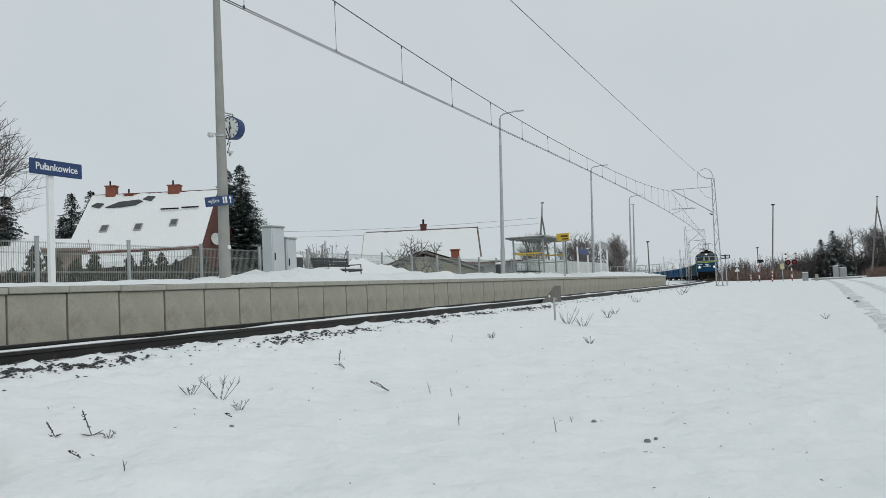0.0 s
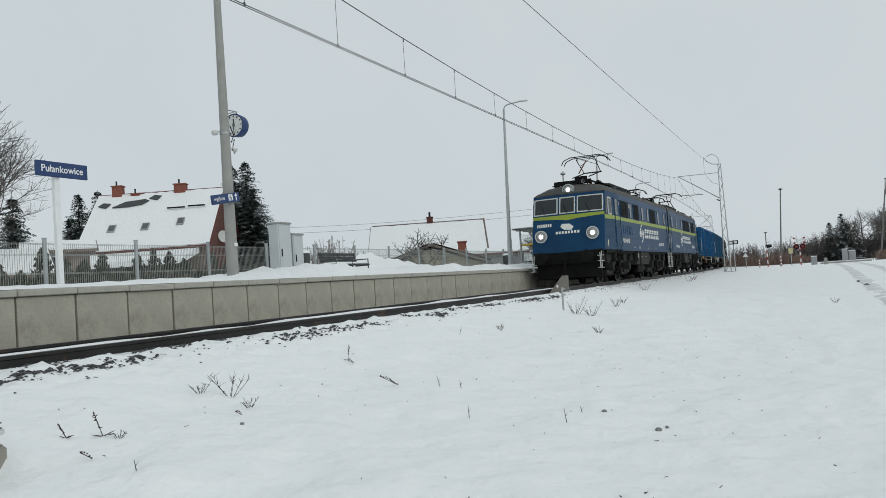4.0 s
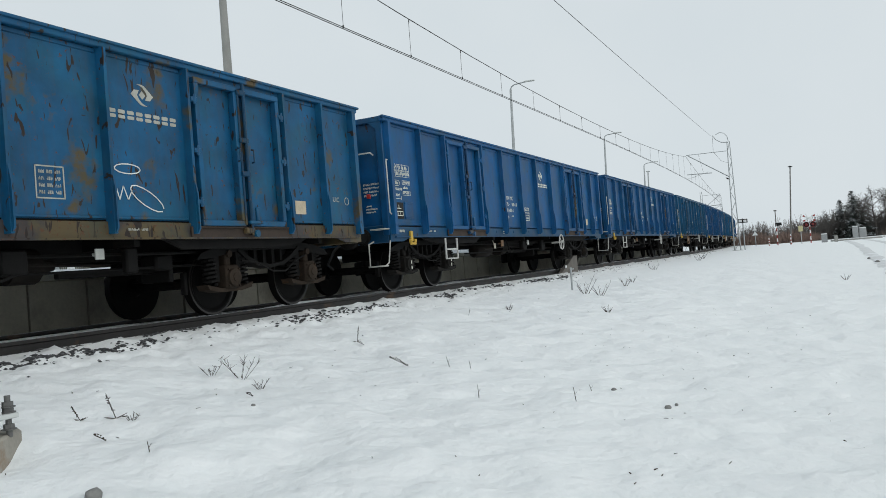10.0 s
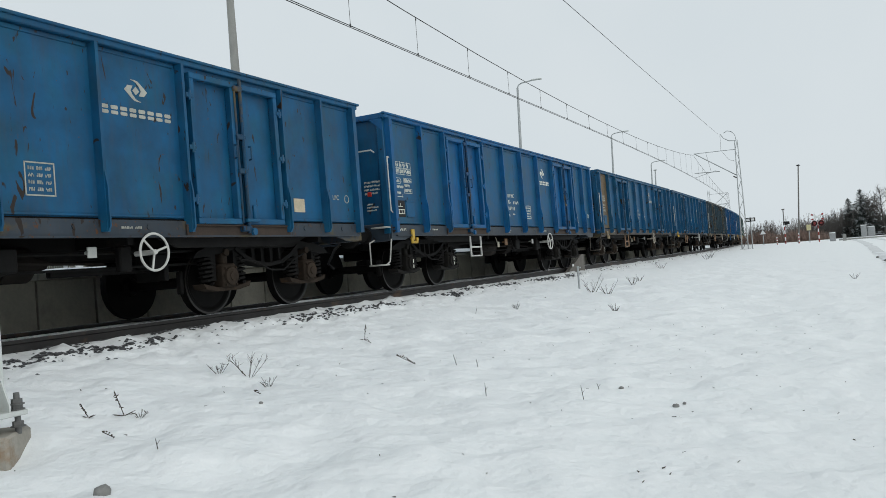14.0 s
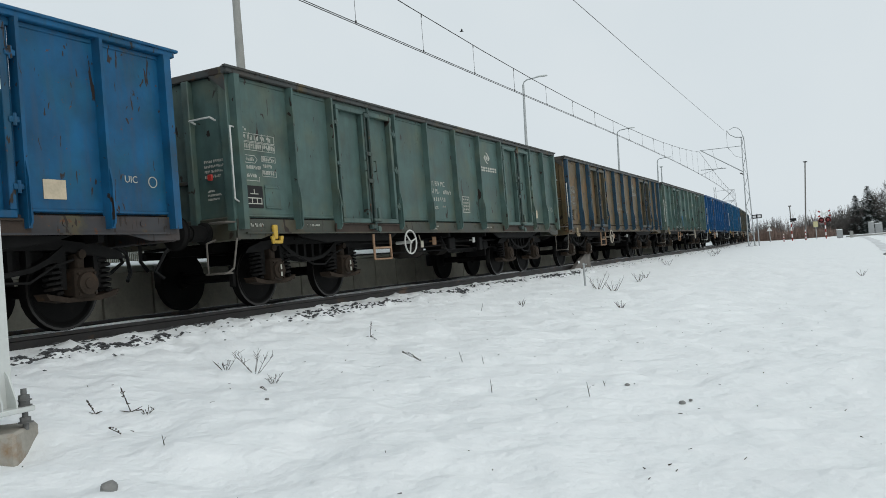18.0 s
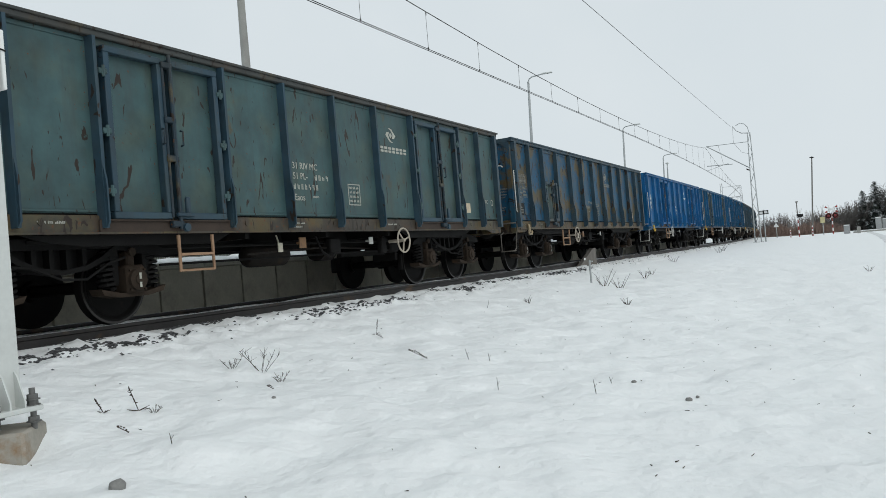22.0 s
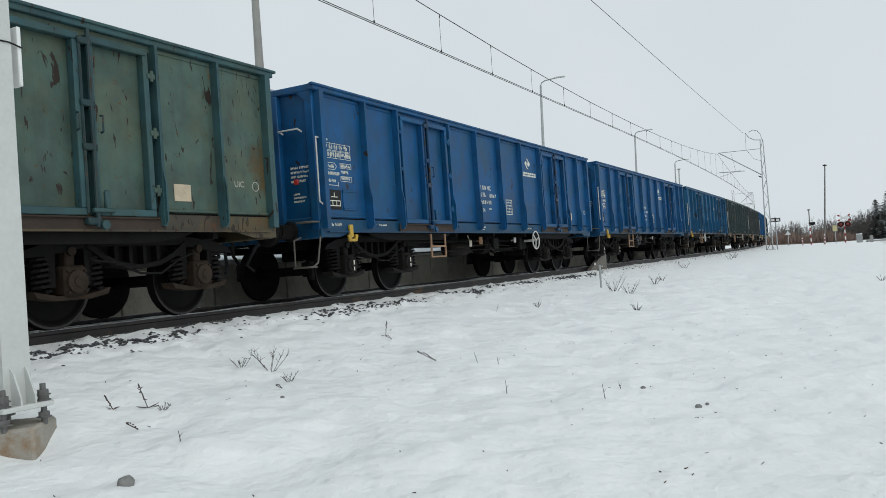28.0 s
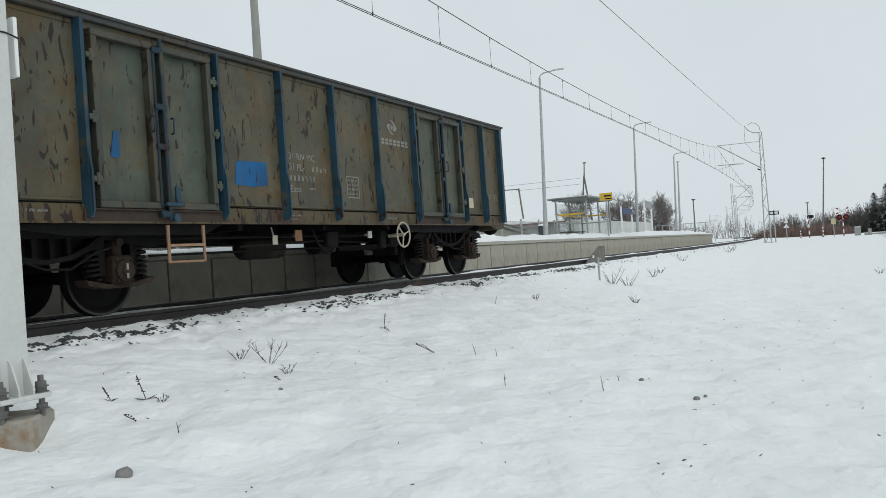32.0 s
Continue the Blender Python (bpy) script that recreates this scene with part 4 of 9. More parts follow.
        g = Mesh().tube([(1.1, e * (body / 2 + 0.05), 0.95), (1.1, e * (body / 2 + 0.22), 0.9), (1.1, e * (body / 2 + 0.22), 0.5), (1.42, e * (body / 2 + 0.22), 0.5), (1.42, e * (body / 2 + 0.1), 0.56), (1.42, e * (body / 2), 0.95)], 0.014, 6)
        g.box(1.26, e * (body / 2 + 0.2), 0.5, 0.34, 0.16, 0.025, 0.008)
        part("shunter_step", g, STEP_PAINT, w)
        g = Mesh().box(1.28, e * (body / 2 + 0.1), 1.16, 0.3, 0.2, 0.025, 0.008)
        part("end_footboard", g, STEP_PAINT, w)
        part("tail_lamp_bracket", Mesh().box(1.05, e * (body / 2 + 0.01), 1.78, 0.08, 0.03, 0.08, 0.008), RED, w)
        hk = Mesh().box(1.47, e * (body / 2 - 0.72), 1.02, 0.05, 0.09, 0.2, 0.012)
        hk.tube([(1.5, e * (body / 2 - 0.72) - 0.1, 0.96), (1.5, e * (body / 2 - 0.72) - 0.08, 0.88), (1.5, e * (body / 2 - 0.72) + 0.08, 0.88), (1.5, e * (body / 2 - 0.72) + 0.1, 0.96)], 0.03, 6)
        part("rope_hook", hk, YELLOW, w)
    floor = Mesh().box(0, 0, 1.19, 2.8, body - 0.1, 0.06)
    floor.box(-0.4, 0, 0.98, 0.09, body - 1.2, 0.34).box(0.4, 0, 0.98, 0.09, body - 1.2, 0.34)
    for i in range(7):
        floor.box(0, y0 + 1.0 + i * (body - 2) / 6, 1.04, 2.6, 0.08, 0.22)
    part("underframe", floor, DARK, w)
    # brake gear and tanks under the middle
    part("air_tank", Mesh().lathe((0.75, y0 + 5.2, 0.72), (0, 1, 0), [(0, 0.0), (0.03, 0.12), (0.1, 0.17), (0.85, 0.17), (0.92, 0.12), (0.95, 0)], 14), AXLE_BOX, w)
    part("brake_cylinder", Mesh().lathe((0.55, y0 + 7.2, 0.78), (0, 1, 0), [(0, 0.0), (0, 0.2), (0.35, 0.2), (0.42, 0.1), (0.6, 0.06), (0.6, 0)], 14), AXLE_BOX, w)
    part("air_pipe", Mesh().tube([(1.0, -body / 2 + 2.8, 0.86), (1.0, body / 2 - 2.8, 0.86)], 0.02, 6), DARK, w)
    part("brake_rod", Mesh().tube([(0.9, -3, 0.66), (0.9, 3.4, 0.7)], 0.016, 6), DARK, w)
    part("brake_valve", Mesh().box(1.1, 0.4, 0.8, 0.12, 0.3, 0.25, 0.02), DARK, w)
    part("load_changeover", Mesh().box(1.1, 1.9, 0.78, 0.1, 0.18, 0.3, 0.02), DARK, w)
    part("control_box", Mesh().box(0.8, 2.6, 0.75, 0.3, 0.3, 0.2, 0.03), DARK, w)
    part("brake_plate", Mesh().box(1.2, y0 + 6.0, 0.86, 0.02, 0.16, 0.16, 0.004).cyl((1.1, y0 + 6.0, 0.86), (1.2, y0 + 6.0, 0.86), 0.02, n=6), ORANGE_STEEL, w)
    part("brake_plate", Mesh().box(1.2, y0 + 7.9, 0.86, 0.02, 0.12, 0.12, 0.004).cyl((1.1, y0 + 7.9, 0.86), (1.2, y0 + 7.9, 0.86), 0.02, n=6), WHITE_STEEL, w)
    for q, mat in ((5.45, CREAM_TAG), (9.4, RED), (9.65, YELLOW)):
        part("brake_tag" if q < 6 else "hanging_tag", Mesh().box(1.22, y0 + q, 0.8, 0.02, 0.1, 0.13, 0.004).tube([(1.2, y0 + q, 0.84), (1.16, y0 + q, 0.98)], 0.012, 5), mat, w)
    part("hanging_hose", Mesh().tube([(1.15, y0 + 6.4, 0.95), (1.18, y0 + 6.5, 0.72), (1.15, y0 + 6.75, 0.62), (1.1, y0 + 7.0, 0.7)], 0.018, 6), DARK, w)
    part("control_rod", Mesh().tube([(1.25, y0 + 4.7, 0.72), (1.1, y0 + 6.6, 0.78), (0.9, y0 + 8.3, 0.74)], 0.014, 5), AXLE_BOX, w)
    part("brake_rigging", Mesh().box(0.6, y0 + 8.6, 0.66, 0.08, 1.6, 0.08, 0.01).box(0.6, y0 + 9.3, 0.6, 0.5, 0.08, 0.2, 0.01), DARK, w)
    st = Mesh().tube([(1.46, y0 + 3.3, 0.98), (1.46, y0 + 3.3, 0.56), (1.46, y0 + 3.85, 0.56), (1.46, y0 + 3.85, 0.98)], 0.022, 6)
    st.box(1.46, y0 + 3.575, 0.75, 0.05, 0.53, 0.03)
    part("side_step", st, STEP_PAINT, w)
    hw = Mesh().ring((1.5, y0 + 4.5, 0.83), (1, 0, 0), 0.21, 0.015, 28, 6)
    for i in range(3):
        a = 2 * math.pi * i / 3 + 0.3
        hw.cyl((1.5, y0 + 4.5, 0.83), (1.5, y0 + 4.5 + 0.21 * math.cos(a), 0.83 + 0.21 * math.sin(a)), 0.014, n=5)
    hw.cyl((1.2, y0 + 4.5, 0.83), (1.52, y0 + 4.5, 0.83), 0.03, n=8)
    part("brake_handwheel", hw, STEP_PAINT, w)
    part("small_hatch", Mesh().box(1.434, y0 + 0.78, 1.52, 0.012, 0.33, 0.3, 0.004).box(1.444, y0 + 0.78, 1.36, 0.014, 0.33, 0.02).box(1.444, y0 + 0.78, 1.64, 0.014, 0.33, 0.02), PAINT, w)
    part("tonnage_plate", Mesh().box(1.431, y0 + 0.39, 1.5, 0.008, 0.36, 0.3, 0.002), BLACK_PLATE, w, "black painted square behind the tonnage figures")
    for e in (-1, 1):
        for sx in (1, -1):
            sole = Mesh().prism([(-1.2, 1.0), (-0.9, 0.88), (1.0, 0.88), (1.5, 0.94), (1.7, 1.0)], lambda u, v, q: (sx * (1.33 + q), e * (body / 2 - 3.1) + e * u, v), -0.02, 0.02)
            part("sole_plate", sole, DARK, w)
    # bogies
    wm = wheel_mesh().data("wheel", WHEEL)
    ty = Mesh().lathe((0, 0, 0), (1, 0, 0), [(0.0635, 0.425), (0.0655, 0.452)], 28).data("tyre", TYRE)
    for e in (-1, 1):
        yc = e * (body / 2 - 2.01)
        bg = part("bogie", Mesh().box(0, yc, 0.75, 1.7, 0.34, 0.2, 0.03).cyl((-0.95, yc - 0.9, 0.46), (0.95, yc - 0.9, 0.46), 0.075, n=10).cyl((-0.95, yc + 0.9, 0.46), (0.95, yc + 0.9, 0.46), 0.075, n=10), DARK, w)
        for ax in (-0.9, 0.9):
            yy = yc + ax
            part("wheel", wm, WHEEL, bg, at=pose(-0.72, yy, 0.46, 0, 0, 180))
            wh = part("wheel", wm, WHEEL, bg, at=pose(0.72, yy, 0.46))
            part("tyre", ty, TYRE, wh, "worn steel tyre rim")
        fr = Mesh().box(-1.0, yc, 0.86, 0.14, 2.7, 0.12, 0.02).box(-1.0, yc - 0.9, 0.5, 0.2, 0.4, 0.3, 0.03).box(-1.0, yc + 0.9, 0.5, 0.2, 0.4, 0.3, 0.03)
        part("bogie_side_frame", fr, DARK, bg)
        xx = 1.0
        # pressed side frame: bowed top beam, recessed web with ribs, hanging belly flange and horns round the axle boxes
        fr = Mesh()
        put = lambda u, v, q: (xx + q, yc + u, v)
        beam = [(-1.5, 0.76), (-1.42, 0.84), (-1.15, 0.92), (-0.6, 0.985), (0.6, 0.985), (1.15, 0.92), (1.42, 0.84), (1.5, 0.76), (1.25, 0.77), (0.62, 0.87), (-0.62, 0.87), (-1.25, 0.77)]
        fr.prism(beam, put, -0.1, 0.1)
        fr.prism([(-0.62, 0.88), (-0.4, 0.7), (-0.2, 0.64), (0.2, 0.64), (0.4, 0.7), (0.62, 0.88)], put, -0.06, -0.03)
        arc = [(-0.72, 0.86), (-0.52, 0.73), (-0.3, 0.64), (0.0, 0.6), (0.3, 0.64), (0.52, 0.73), (0.72, 0.86)]
        fr.prism(arc + [(u * 0.94, v + 0.05) for u, v in arc[::-1]], put, -0.1, 0.115)
        for dy in (-0.3, -0.1, 0.1, 0.3):
            fr.box(xx + 0.01, yc + dy, 0.77, 0.12, 0.05, 0.24)
        fr.box(xx + 0.06, yc, 0.95, 0.12, 0.8, 0.05, 0.01)
        for ax in (-0.9, 0.9):
            for sg in (-1, 1):
                u = ax + sg * 0.2
                fr.prism([(u - 0.03 * sg, 0.88), (u + 0.16 * sg, 0.84), (u + 0.06 * sg, 0.7), (u + 0.05 * sg, 0.45), (u - 0.02 * sg, 0.45)], put, -0.08, 0.08)
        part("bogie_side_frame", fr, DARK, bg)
        for ax in (-0.9, 0.9):
            yy = yc + ax
            bx = Mesh().box(xx + 0.05, yy, 0.51, 0.24, 0.27, 0.32, 0.03).lathe((xx + 0.17, yy, 0.5), (1, 0, 0), [(0, 0.125), (0.035, 0.12), (0.04, 0.06), (0.055, 0.055), (0.055, 0.0)], 14)
            bx.box(xx + 0.02, yy, 0.74, 0.14, 0.12, 0.2, 0.02).cyl((xx + 0.08, yy, 0.82), (xx + 0.13, yy, 0.82), 0.05, n=10)
            # spring ledges and the strap below them
            strap = [(-0.46, 0.42), (-0.42, 0.35), (-0.2, 0.31), (0.2, 0.31), (0.42, 0.35), (0.46, 0.42), (0.42, 0.41), (0.18, 0.36), (-0.18, 0.36), (-0.42, 0.41)]
            bx.prism(strap, lambda u, v, q: (xx + 0.02 + q, yy + u, v), -0.1, 0.1)
            for i in (-1, 1):
                for j in (-1, 1):
                    bx.cyl((xx + 0.17, yy + 0.1 * i, 0.5 + 0.11 * j), (xx + 0.19, yy + 0.1 * i, 0.5 + 0.11 * j), 0.016, n=6)
            ab = part("axle_box", bx, AXLE_BOX, bg)
            if e < 0:
                part("check_mark", Mesh().box(xx + 0.226, yy, 0.54, 0.004, 0.03, 0.07).box(xx + 0.226, yy, 0.44, 0.004, 0.03, 0.06), LETTER, ab)
            for dy in (-0.31, 0.31):
                part("coil_spring", spring(Mesh(), (xx + 0.03, yy + dy, 0.41), 0.085, 0.34, 6, 0.021, 40), DARK, bg)
            part("brake_shoe", Mesh().box(0.75, yy - 0.5 * (1 if ax < 0 else -1), 0.46, 0.09, 0.06, 0.3, 0.015), DARK, bg)
        part("brake_rod", Mesh().tube([(xx + 0.17, yc - 0.72, 0.72), (xx + 0.2, yc - 0.42, 0.68), (xx + 0.21, yc - 0.1, 0.55), (xx + 0.21, yc + 0.2, 0.54), (xx + 0.2, yc + 0.5, 0.7), (xx + 0.17, yc + 0.75, 0.76)], 0.014, 6), DARK, bg)
    # painted signs on the side that the line shows
    x = 1.4285
    mk = Mesh()
    frame_bars(mk, x, y0 + 0.24, y0 + 0.9, 2.25, 2.36, 0.006)
    frame_bars(mk, x, y0 + 0.2, y0 + 0.9, 2.13, 2.24, 0.006)
    for i in range(1, 5):
        mk.box(x, y0 + 0.24 + 0.132 * i, 2.25, 0.004, 0.006, 0.24)
    bar_rows(mk, x, y0 + 0.21, 2.345, [[(0.1, 0.03)] * 5, [(0.13, 0.01)] * 5], 0.08, 0.035)
    bar_rows(mk, x, y0 + 0.2, 2.45, [[(0.13, 0.02)]], 0.065, 0.03)
    hexagon = [(0.0, 0.05), (0.05, 0.0), (0.24, 0.0), (0.29, 0.05), (0.24, 0.1), (0.05, 0.1)]
    for (u0, v0), (u1, v1) in zip(hexagon, hexagon[1:] + hexagon[:1]):
        mk.box(x, y0 + 0.22 + (u0 + u1) / 2, 1.96 + (v0 + v1) / 2, 0.004, math.hypot(u1 - u0, v1 - v0), 0.007, m=Matrix.Rotation(math.atan2(v1 - v0, u1 - u0), 3, "X"))
    bar_rows(mk, x, y0 + 0.28, 2.04, [[(0.17, 0)], [(0.3, 0)], [(0.2, 0)]], 0.06, 0.05)
    frame_bars(mk, x, y0 + 0.6, y0 + 0.9, 1.99, 2.07, 0.006)
    bar_rows(mk, x, y0 + 0.62, 2.06, [[(0.26, 0)], [(0.2, 0)], [(0.24, 0)]], 0.06, 0.035)
    frame_bars(mk, x, y0 + 0.6, y0 + 0.9, 1.79, 1.87, 0.006)
    mk.box(x, y0 + 0.39, 1.72, 0.004, 0.28, 0.008).box(x, y0 + 0.25, 1.74, 0.004, 0.008, 0.07).box(x, y0 + 0.53, 1.74, 0.004, 0.008, 0.07)
    xb = x + 0.0085
    frame_bars(mk, xb, y0 + 0.24, y0 + 0.54, 1.40, 1.49, 0.014)
    for q in (0.34, 0.44):
        mk.box(xb, y0 + q, 1.445, 0.004, 0.014, 0.09)
    mk.box(xb, y0 + 0.39, 1.54, 0.004, 0.16, 0.012)
    mk.box(xb, y0 + 0.39, 1.575, 0.004, 0.012, 0.06)
    tagged(part("loading_table", mk, LETTER, w, "white painted loading figures"), kind="stuff")
    mk = Mesh()
    bar_rows(mk, 1.449, y0 + 0.25, 1.15, [[(0.07, 0.02), (0.07, 0.02), (0.1, 0.05)]], 0.06, 0.03)
    bar_rows(mk, 1.449, y0 + 1.5, 1.14, [[(0.1, 0.02), (0.06, 0.02), (0.12, 0.02)]], 0.035, 0.02)
    bar_rows(mk, 1.449, y0 + 5.5, 1.14, [[(0.14, 0.03), (0.1, 0.03)], [(0.2, 0.03)]], 0.03, 0.02)
    bar_rows(mk, 1.449, y0 + 8.1, 1.13, [[(0.16, 0.03), (0.1, 0.03)]], 0.035, 0.02)
    tagged(part("sill_figures", mk, LETTER, w), kind="stuff")
    bay = [(a, b) for a, b in zip(marks[:-1], marks[1:]) if not any(d0 - 0.01 < (a + b) / 2 < d1 + 0.01 for d0, d1 in door_at)]
    mid = [q for q in bay if q[0] > body * 0.38]
    ny, ly = y0 + mid[0][0] + 0.18, y0 + mid[2][0]
    if not small_door:
        for txt, z in (("31 RIV MC", 1.92), ("51 PL-    ", 1.77), ("Eaos", 1.46)):
            me = letters(txt, 0.135)
            me.materials.append(LETTER)
            part("writing", me, LETTER, w, at=pose(x, ny, z, 90, 0, 90))
    mk = Mesh()
    bar_rows(mk, x, ny + 0.52, 1.86, [[(0.07, 0.025)] * 4], 0.1, 0.03)
    bar_rows(mk, x, ny, 1.71, [[(0.06, 0.03)] * 4 + [(0.06, 0.03)] * 3], 0.1, 0.03)
    bar_rows(mk, x, ny + 0.45, 1.54, [[(0.15, 0.02)]], 0.04, 0.03)
    tagged(part("running_number", mk, LETTER, w, "white painted wagon number"), kind="stuff")
    b1 = y0 + mid[1][0] + 0.35
    mk = Mesh()
    frame_bars(mk, x, b1, b1 + 0.34, 1.42, 1.76, 0.014)
    bar_rows(mk, x, b1 + 0.04, 1.72, [[(0.07, 0.025)] * 3] * 4, 0.045, 0.025)
    tagged(part("revision_table", mk, LETTER, w), kind="stuff")
    mk = Mesh()
    emblem(mk, x, ly + 0.6, 2.68, 0.145)
    part("owner_emblem", mk, LETTER, w, "white emblem of two curved blades round a diamond")
    mk = Mesh()
    name_blocks(mk, x, ly + 0.1, 2.37, 0.13, 0.1)
    tagged(part("owner_name", mk, LETTER, w), kind="stuff")
    mk = Mesh()
    ye = y0 + 0.033 - 0.008
    bar_rows(mk, ye, 0.93, 2.02, [[(0.14, 0.02), (0.18, 0)], [(0.34, 0)], [(0.1, 0.02), (0.2, 0)], [(0.28, 0)]], 0.045, 0.022, False)
    bar_rows(mk, ye, 0.96, 1.62, [[(0.12, 0)], [(0.24, 0)], [(0.2, 0)]], 0.035, 0.02, False)
    tagged(part("end_table", mk, LETTER, w), kind="stuff")
    if not small_door:
        me = letters("UIC", 0.11)
        me.materials.append(LETTER)
        part("writing", me, LETTER, w, at=pose(x, y0 + body - 0.74, 1.58, 90, 0, 90))
        ring = Mesh().ring((x, y0 + body - 0.34, 1.6), (1, 0, 0), 0.06, 0.006, 20, 5)
        part("round_mark", ring, LETTER, w)
    part("side_reflector", Mesh().box(1.45, y0 + 1.62, 1.72, 0.04, 0.07, 0.07, 0.008), RED, w)
    part("notice_board", Mesh().box(x, y0 + body - 1.62, 1.46, 0.01, 0.26, 0.2, 0.003), NOTICE, w, "small cream notice board")
    return w


B, M_, T_, G_, O_ = (0.002, 0.085, 0.23), (0.004, 0.077, 0.175), (0.042, 0.084, 0.088), (0.066, 0.115, 0.104), (0.08, 0.078, 0.052)
OC, U_, UB = (0.108, 0.078, 0.038), (0.024, 0.053, 0.076), (0.002, 0.068, 0.19)
# side colour with wear, upright colour, door colour, words
TRAIN = (
    ((0.004, 0.075, 0.17), 0.05, B, B, "blue and teal"), ((0.009, 0.085, 0.125), 0.1, M_, B, "teal, blue-doored"), ((0.046, 0.078, 0.078), 0.45, U_, (0.05, 0.072, 0.064), "grey-teal and rust-patched"),
    (OC, 0.7, (0.06, 0.055, 0.04), OC, "ochre-brown, worn"), (M_, 0.05, M_, M_, "mid-blue"), (M_, 0.46, M_, M_, "dark blue, rust-chipped"),
    (UB, 0.0, UB, UB, "long deep blue"), (UB, 0.0, UB, UB, "long deep blue"), ((0.004, 0.068, 0.15), 0.1, M_, M_, "deep blue, teal-faded"), (UB, 0.0, UB, UB, "bright blue"),
    (M_, 0.1, M_, M_, "steel-blue"), (M_, 0.25, M_, M_, "worn steel-blue"), (M_, 0.05, B, B, "blue"), (M_, 0.35, M_, M_, "blue, ochre-patched"),
    (M_, 0.2, M_, M_, "worn blue"), (O_, 0.65, U_, O_, "olive-ochre"), (UB, 0.03, UB, UB, "bright blue"), (M_, 0.3, M_, M_, "chipped blue"),
    (G_, 0.15, G_, G_, "faded green"), (OC, 0.6, (0.018, 0.052, 0.085), OC, "brown, scratched, with blue uprights"), (G_, 0.35, G_, G_, "faded green"),
    ((0.003, 0.07, 0.2), 0.0, (0.003, 0.07, 0.2), (0.003, 0.07, 0.2), "clean bright blue"), (M_, 0.1, M_, M_, "blue"), (O_, 0.8, (0.05, 0.056, 0.045), OC, "ochre-olive"), (T_, 0.35, U_, T_, "grey-teal"),
    ((0.008, 0.066, 0.13), 0.62, U_, T_, "blue and ochre, patched"), (B, 0.0, B, B, "bright blue"), (B, 0.05, M_, B, "bright blue"),
    (M_, 0.45, M_, M_, "worn blue-grey"), (T_, 0.3, U_, B, "grey-teal with blue doors"), (G_, 0.25, U_, G_, "grey-green"), (G_, 0.3, U_, G_, "grey-green"),
    (M_, 0.2, M_, M_, "worn blue"), ((0.06, 0.102, 0.084), 0.42, (0.03, 0.08, 0.09), (0.06, 0.102, 0.084), "green, rust-stained"), (UB, 0.0, UB, UB, "bright blue"), (UB, 0.0, UB, UB, "bright blue"),
    (M_, 0.15, M_, M_, "mid-blue"), ((0.055, 0.08, 0.07), 0.33, (0.03, 0.052, 0.055), (0.055, 0.08, 0.07), "olive with blue patches"), ((0.062, 0.068, 0.051), 0.48, (0.036, 0.05, 0.053), (0.048, 0.06, 0.05), "olive-grey, scratched, orange-tagged"),
    (B, 0.05, B, B, "bright blue"), (O_, 0.62, (0.015, 0.05, 0.078), (0.07, 0.085, 0.066), "olive, scratched, with blue-grey uprights"))
STANDARD, LONG, HATCH = 14.04, 15.74, 14.04


WHEEL_NEAR = (1, 2, 5, 10, 18, 19, 21, 25, 26, 30, 35, 36, 38, 39)
PALE_STEP, BLUE_STEP = (1, 6, 7, 9, 12, 28, 29), (16,)
REFLECTOR = (12, 22, 29, 37)
TAG_PAINT = material("orange_spray_paint", (0.36, 0.2, 0.085), 0.6, 0, 0.5)
LILAC = material("lilac_spray_paint", (0.3, 0.2, 0.3), 0.6, 0, 0.3)


def scrawl(w, y, z, size, mat, label):
    m = Mesh()
    loop = [(0.34 + 0.17 * math.cos(0.5 * i), 0.4 + 0.05 * math.sin(0.5 * i)) for i in range(14)]
    swing = [(0.58 + 0.22 * math.cos(0.45 * i), 0.1 + 0.09 * math.sin(0.45 * i) - 0.1 * math.cos(0.45 * i)) for i in range(14)]
    jags = [(0.05 + 0.055 * i, 0.3 - 0.02 * i if i % 2 == 0 else 0.08) for i in range(7)]
    for pts in (loop, swing, jags):
        for (u0, v0), (u1, v1) in zip(pts[:-1], pts[1:]):
            m.box(1.432, y + size * (u0 + u1) / 2, z + size * (v0 + v1) / 2, 0.004, size * math.hypot(u1 - u0, v1 - v0), 0.013, m=Matrix.Rotation(math.atan2(v1 - v0, u1 - u0), 3, "X"))
    part("scrawl", m, mat, w, label)


WORN_HOOKS = {}


def dull_hook(me):
    """The rope hook with its paint worn to a dirty cream."""
    if me.name not in WORN_HOOKS:
        worn = me.copy()
        worn.materials.clear()
        worn.materials.append(HOOK_WORN)
        WORN_HOOKS[me.name] = worn
    return WORN_HOOKS[me.name]


